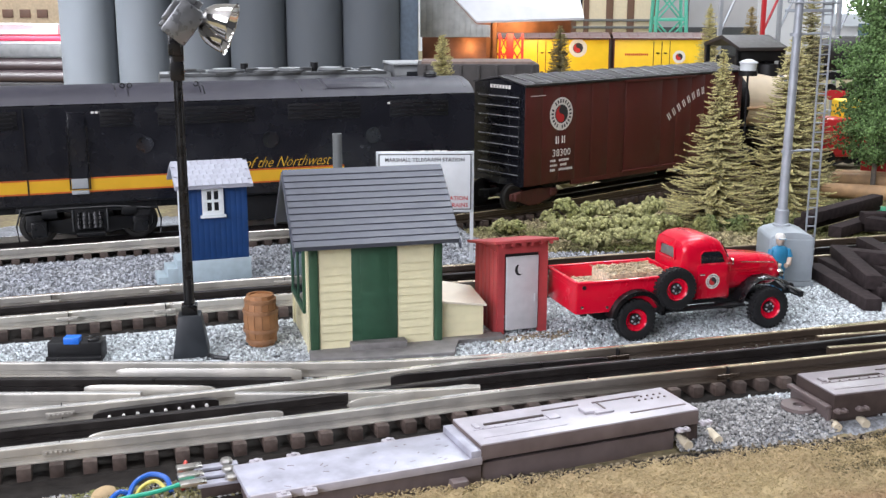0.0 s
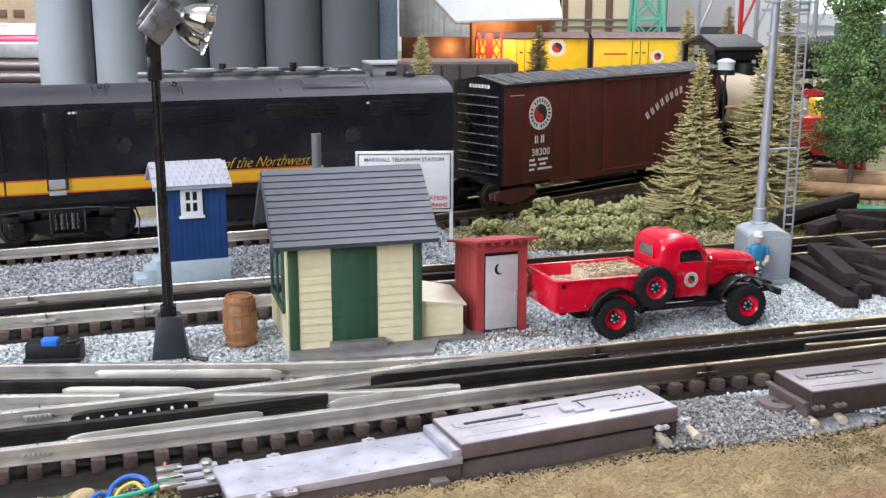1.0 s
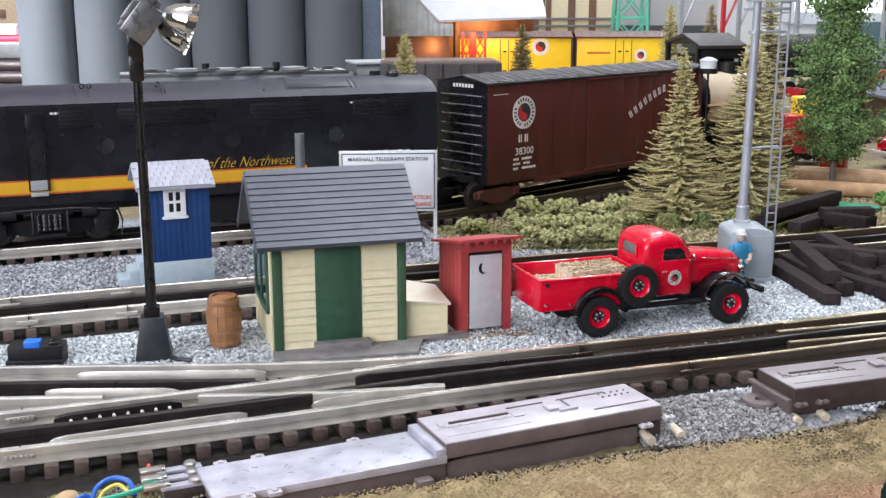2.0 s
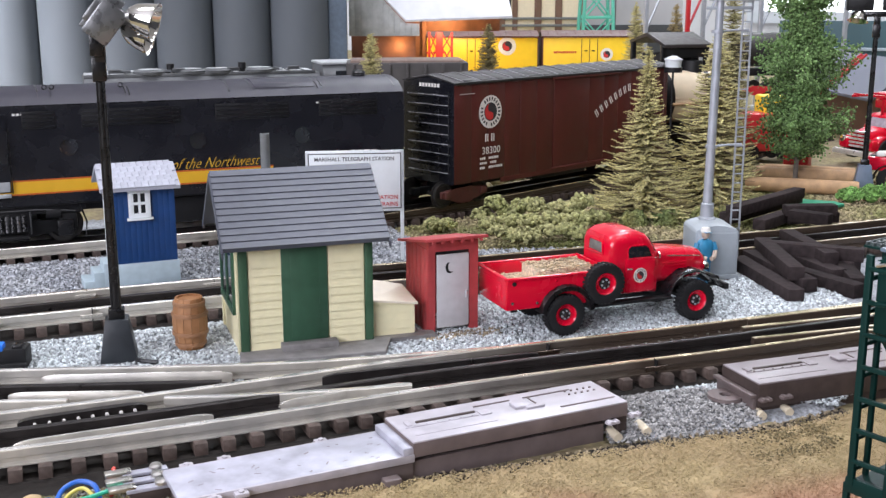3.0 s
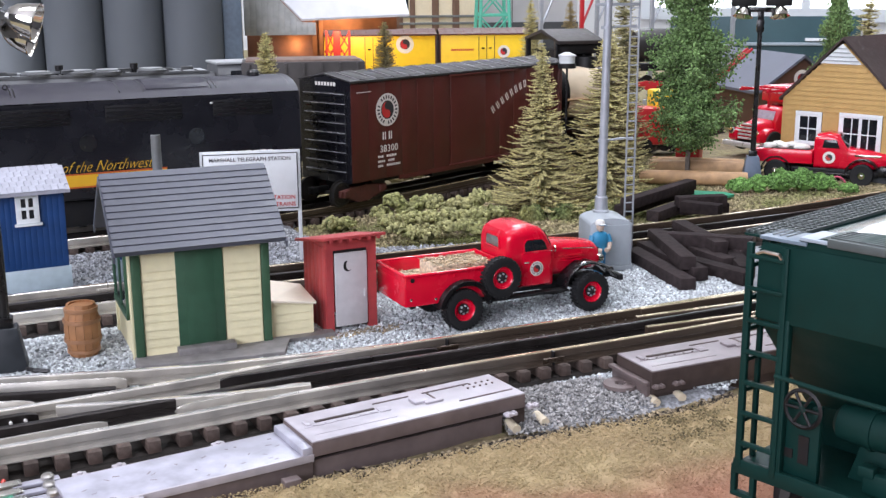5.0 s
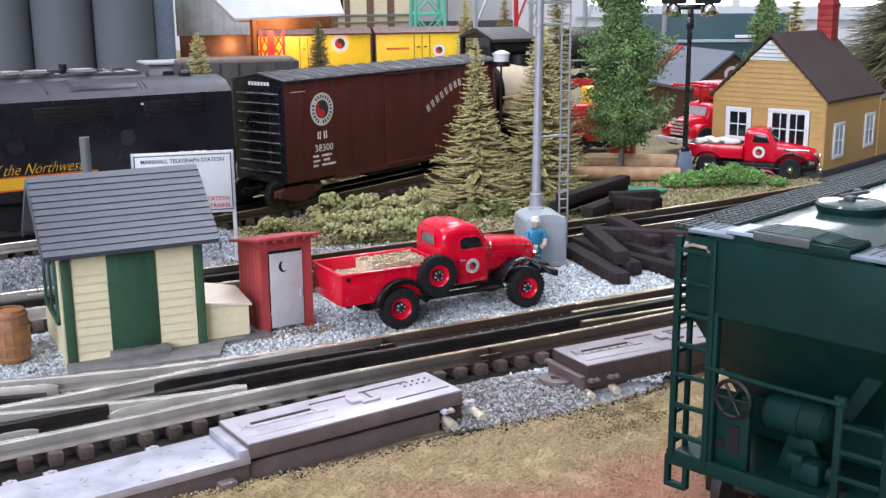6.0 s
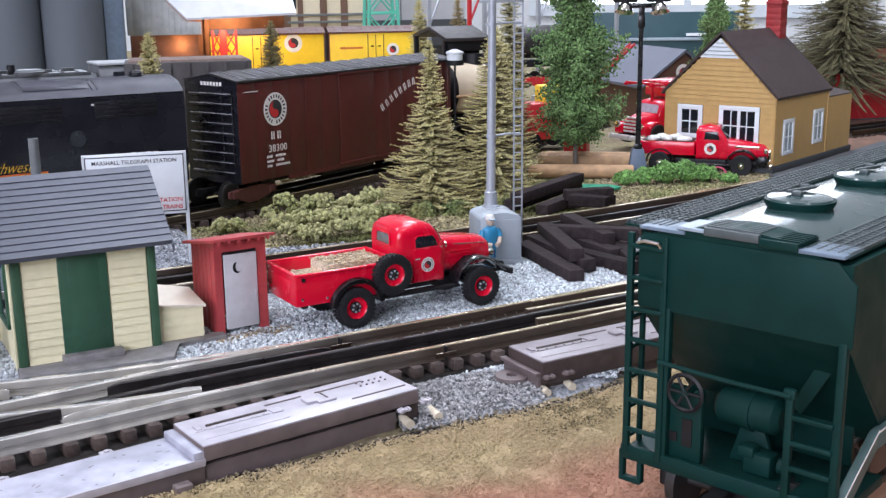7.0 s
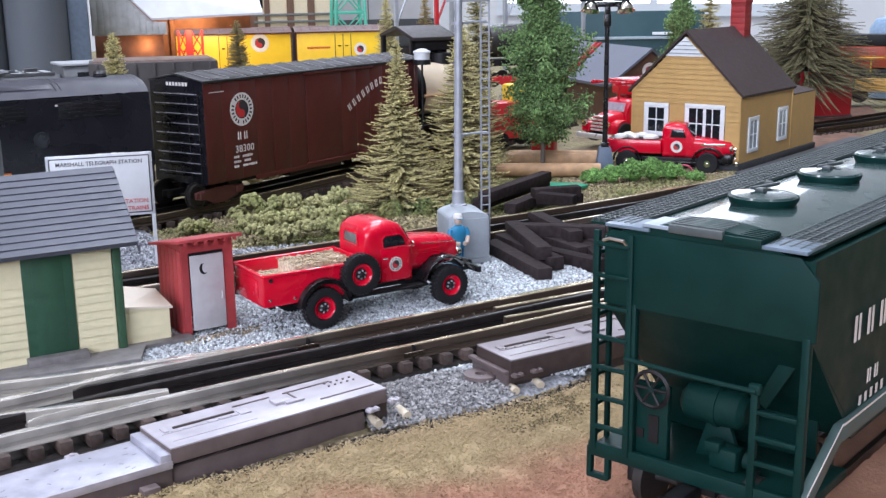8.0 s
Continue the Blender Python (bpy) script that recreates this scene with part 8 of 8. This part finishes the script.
def frame_house():
    h = thing("framed_building", "cream building with brown timber framing", "building", at(1435, 1320, -2, -41))
    part("wall", B().box((70, 30, 120), (140, 60, 240), 0.5), WALLCREAM, h)
    for x in (-1, 22, 62, 98, 139):
        part("timber_post", B().box((x, -1.5, 120), (12 if x != 22 else 9, 3, 240), 0.3), mat_frame, h)
    for z in (92, 104, 150):
        part("timber_rail", B().box((70, -2.0, z), (142, 3, 4), 0.3), mat_frame2, h)
    part("window", B().box((8, -1.0, 130), (14, 2, 30), 0.3), GLASSDARK, h)
    return h


mat_frame = mat("brown_frame", (0.16, 0.09, 0.06), 0.6, var=0.1)
mat_frame2 = mat("grey_frame", (0.16, 0.17, 0.17), 0.6, var=0.1)
frame_house()


def tower():
    t = thing("water_tower_stand", "teal lattice tower legs", "tower", at(1395, 1085, -2, -41))
    for sx in (-1, 1):
        for sy in (-1, 1):
            part("leg", B().cyl((sx * 27, sy * 24, 0), (sx * 18, sy * 16, 230), 3.0, 2.6, 8), TEAL, t)
    for z in (60, 110, 160):
        w = 25 - z * 0.038
        for sy in (-1, 1):
            part("girt", B().box((0, sy * w * 0.9, z), (w * 2, 3.4, 4), 0.3), TEAL, t)
            part("brace", B().cyl((-w, sy * w * 0.9, z), (w, sy * w * 0.9, z + 48), 1.4, seg=6), TEAL, t)
            part("brace", B().cyl((w, sy * w * 0.9, z), (-w, sy * w * 0.9, z + 48), 1.4, seg=6), TEAL, t)
    return t


tower()
gh = thing("warehouse", "long pale grey warehouse wall", "building", at(1590, 1660, -2, -41))
part("wall", B().box((260, 40, 130), (520, 80, 220), 0.6), WALLGREY, gh)
part("base", B().box((260, -1.5, 40), (522, 4, 84), 0.4), mat("dark_base", (0.06, 0.065, 0.07), 0.7), gh)
for x in (120, 250, 380):
    part("panel_line", B().box((x, -0.8, 150), (2, 2, 150), 0.2), mat_frame2, gh)
for i, (x, y, m) in enumerate(((1180, 838, SILVER), (1262, 830, RED), (1330, 850, SILVER), (1290, 740, SILVER), (1350, 705, SILVER), (1420, 690, SILVER))):
    g = thing("gantry_leg", "painted steel gantry upright", "gantry", at(x, y, -2, -30), "gantry legs")
    part("upright", B().box((0, 0, 90), (5, 5, 180), 0.4), m, g)
    part("brace", B().cyl((0, 0, 100), (22, 0, 150), 1.6, seg=6), m, g)
    part("foot", B().box((0, 0, 3), (12, 12, 6), 0.5), m, g)


def tank_car():
    c = thing("tank_car", "cream tank car with black end and dark dome walkway", "freight car", at(790, 545, 0, -22))
    zc, r = 60, 22
    part("tank", B().lathe([(r, 2), (r, 56), (r * 0.8, 61), (0.02, 63)], (0, 0, zc), axis="x", seg=36), TANKCREAM, c, "cream cylindrical tank")
    part("end_cap", B().lathe([(0.02, -8), (12, -6.4), (18.5, -3.0), (r + 0.4, 1), (r + 0.4, 3), (r, 3)], (0, 0, zc), axis="x", seg=36), BLACKMATT, c, "black domed end")
    part("band", B().lathe([(r + 0.1, 40), (r + 0.8, 40), (r + 0.8, 43), (r + 0.1, 43)], (0, 0, zc), axis="x", seg=36), mat_frame2, c)
    part("dome", B().cyl((34, 0, zc + 18), (34, 0, zc + 30), 9, 8, 24), BLACKMATT, c)
    part("frame", B().box((30, 0, 34), (76, 30, 7), 0.6), BLACKMATT, c)
    part("side_pipe", B().tube([(0, -23.4, 56), (56, -23.4, 56)], 1.3), LOGWOOD, c)
    for xc in (14, 50):
        bogie(c, xc, 0, 8.0, 30, 8.5, 32, BLACKMATT)
    return c


tank_car()


def steam_cab():
    c = thing("freight_canopy", "small dark roofed loading canopy", "building", at(806, 567, 0, -30))
    part("roof", B().prism([(-26, 101), (10, 110), (46, 102), (46, 105), (10, 113), (-26, 104)], 2, 46, "x", 0.3), mat("brown_grey_roof", (0.028, 0.022, 0.021), 0.6, var=0.2), c)
    for x in (4, 44):
        part("post", B().box((x, -20, 50), (4, 4, 108), 0.3), BLACKMATT, c)
        part("post", B().box((x, 42, 50), (4, 4, 108), 0.3), BLACKMATT, c)
    part("beam", B().box((24, -20, 97), (42, 4, 9), 0.4), BLACKMATT, c)
    part("machinery", B().box((24, 8, 84), (34, 44, 22), 1.2).box((14, -14, 80), (8, 6, 26), 0.8).box((34, -14, 82), (6, 6, 22), 0.8), BLACKMATT, c, "dark machinery under the canopy")
    return c


steam_cab()
wd = thing("white_drum", "small white lamp drum on a dark base", "lamp", at(752, 505, 89.0, 0))
part("drum", B().lathe([(6.2, 0), (6.6, 5.6), (0.02, 5.7)], seg=24), WHITE, wd)
part("cap", B().lathe([(7.4, 5.6), (7.0, 6.6), (2.6, 8.6), (0.02, 9.0)], seg=24), WALLGREY, wd)
part("base", B().cyl((0, 0, -92), (0, 0, -3), 0.9, 0.9, 10).cyl((0, 0, -4), (0, 0, 0), 7.2, 7.2, 20), BLACKMATT, wd)


# ---- right rear ----
def crossing_house():
    h = thing("engine_house", "brown gabled house with a long slate roof", "building", at(1118, 462, -2, -39))
    part("wall", B().prism([(-38, 0), (38, 0), (38, 50), (0, 78), (-38, 50)], 0, 170, "y"), mat("brown_wall", (0.11, 0.055, 0.035), 0.6, var=0.15), h)
    part("roof", B().prism([(0, 79), (-50, 42), (-50, 45), (0, 82)], -5, 175, "y"), mat("slate_grey_roof", (0.12, 0.13, 0.165), 0.6, var=0.12), h)
    # Right slope gets a darker slate, shade put into its colour.
    part("roof", B().prism([(0, 79), (50, 42), (50, 45), (0, 82)], -5, 175, "y"), mat("shaded_slate_roof", (0.08, 0.085, 0.1), 0.6, var=0.12), h)
    emblem(h, 0, -0.4, 58, 8.5, blank=True)
    part("door", B().box((0, -0.6, 20), (26, 1.4, 38), 0.3), mat_frame, h)
    return h


crossing_house()
tw = thing("teal_wall", "dark teal wall panel with pale ledge", "wall", at(1430, 790, -2, -57))
part("panel", B().box((130, 0, 55), (260, 12, 110), 0.6), TEALDARK, tw)
part("ledge", B().box((130, -8, 72), (262, 8, 4), 0.4), mat("blue_grey_ledge", (0.35, 0.42, 0.47), 0.5), tw)
part("ledge_white", B().box((215, -9, 78), (60, 4, 4), 0.3), WHITE, tw)
rs = thing("red_shed", "plain red lineside shed on grey base", "building", at(1250, 338, -8, -40))
part("wall", B().box((34, 20, 32), (68, 40, 52), 0.5), RED, rs)
part("base", B().box((34, 20, 3), (70, 42, 8), 0.5), mat_plinth, rs)
part("roof", B().prism([(-4, 58), (20, 66), (44, 58), (44, 60), (20, 68), (-4, 60)], -3, 71, "x"), BLACKMATT, rs)

track("track_right", [(1130, 300), (1230, 262), (1400, 215), (1700, 150)], z=4.0, label="dark rusty siding beyond the depot", outer=RAILBROWN)
solid("brown_earth", B().prism([(1010, 268), (1140, 236), (1180, 300), (1330, 270), (1420, 300), (1260, 360), (1180, 345), (1060, 300)], -4.2, -2.6, "z"), mat("brown_earth_paint", (0.16, 0.085, 0.055), 0.9, var=0.35, scale=120, bump=0.6), Matrix(), "bare brown scenic earth beyond the depot", "ground", kind="structure")


def orange_loco():
    c = thing("orange_locomotive", "orange and black diesel switcher with yellow railings", "locomotive", at(1395, 345, -2, -68))
    part("hood", B().box((70, 20, 58), (150, 40, 26), 1.2), mat("deep_orange_paint", (0.34, 0.05, 0.015), 0.4, var=0.1), c)
    part("roof", B().box((70, 20, 78), (150, 34, 14), 1.5), BLACKMATT, c)
    part("frame", B().box((70, 20, 36), (190, 46, 16), 1.0), BLACKMATT, c)
    for i in range(9):
        part("handrail_post", B().cyl((-16 + i * 21, -4, 40), (-16 + i * 21, -4, 58), 0.9, seg=6), LETTERYEL, c)
    part("handrail", B().tube([(-16, -4, 58), (152, -4, 58)], 0.9), LETTERYEL, c)
    part("step_panel", B().box((60, -6, 26), (60, 4, 16), 0.6), mat("yellow_panel", (0.6, 0.33, 0.07), 0.5), c)
    bars(c, 34, 66, 58, 6, -0.4, ORANGE, 7)
    for xc in (20, 120):
        bogie(c, xc, 20, 4, 36, 9, 32, BLACKMATT)
    return c


orange_loco()
bl = thing("blue_tank", "pale blue rounded tank on the rear board", "tank", at(1520, 330, -2, -60))
part("shell", B().lathe([(28, 0), (28, 88), (21, 100), (0.02, 106)], (30, 0, 0), seg=32), mat("pale_blue_tank", (0.25, 0.36, 0.5), 0.5), bl)
for x, y, m, lab in ((905, 505, REEFER, "yellow and pale toy truck body"), (882, 512, RED, "red toy trailer behind the trees")):
    t = thing("toy_truck", lab, "truck", at(x, y, 0, -32))
    part("body", B().box((20, 12, 34 if m == REEFER else 24), (44, 24, 44 if m == REEFER else 34), 2.0), m, t)
    part("chassis", B().box((20, 12, 8), (50, 20, 5), 0.6), BLACKMATT, t)
    for xx in (6, 36):
        for yy, s in ((0, -1), (24, 1)):
            part("wheel", B().lathe([(2, s * 2), (6.4, s * 2), (6.8, 0), (6.4, -s * 2), (2, -s * 2)], (xx, yy, 6.8), axis="y", seg=18), RUBBER, t)
g = thing("dark_tank_car", "dark blue-grey tank car far behind the trees", "freight car", at(1180, 705, 18, -33))
part("tank", B().lathe([(0.02, 0), (18, 2), (20, 8), (20, 80), (18, 86), (0.02, 88)], (0, 0, 62), axis="x", seg=24), mat_wheel, g)
part("frame", B().box((44, 0, 36), (92, 26, 8), 0.6), BLACKMATT, g)
for xc in (18, 70):
    bogie(g, xc, 0, 8, 26, 8, 32, RED)


# ---- left rear: pipes and a red-topped car before a tan house ----
def pipe_car():
    c = thing("pipe_load_car", "grey flat car stacked with dark pipes", "freight car", at(440, 1530, 0, -43))
    part("deck", B().box((90, 30, 28), (230, 60, 10), 0.6), BLACKMATT, c)
    for z, y in ((40, 8), (40, 26), (40, 44), (54, 17), (54, 35)):
        part("pipe", B().cyl((-15, y, z), (200, y, z), 8.6, seg=20), mat_pipe, c, "dark maroon pipe")
    part("side_panel", B().box((90, 40, 72), (220, 30, 16), 0.8), LOCOGREY, c)
    for xc in (20, 160):
        bogie(c, xc, 30, 6, 30, 8, 32, BLACKMATT)
    return c


mat_pipe = mat("maroon_pipe", (0.016, 0.008, 0.01), 0.5, var=0.2)
pipe_car()
rc = thing("red_top_car", "grey coach with a bright pink-red roof edge", "freight car", at(470, 1600, 0, -43))
part("body", B().box((90, 30, 55), (230, 60, 56), 1.5), LOCOPALE, rc)
part("roof", B().box((90, 30, 86), (234, 62, 7), 2.0), mat("pink_red_roof", (0.7, 0.05, 0.11), 0.45), rc)
part("white_frame", B().box((70, 10, 105), (120, 4, 3), 0.4).box((20, 10, 97), (3, 4, 20), 0.4).box((60, 10, 97), (3, 4, 20), 0.4).box((90, 30, 98), (150, 30, 14), 1), WHITE, rc)
th = thing("tan_house", "tan house wall with a row of windows", "building", at(520, 1770, -2, -43))
part("wall", B().box((100, 40, 110), (340, 80, 220), 0.6), mat("tan_wall", (0.5, 0.4, 0.26), 0.6), th)
for i in range(9):
    part("window", B().box((-40 + i * 26, -0.6, 118), (16, 2, 12), 0.3), mat_frame, th)
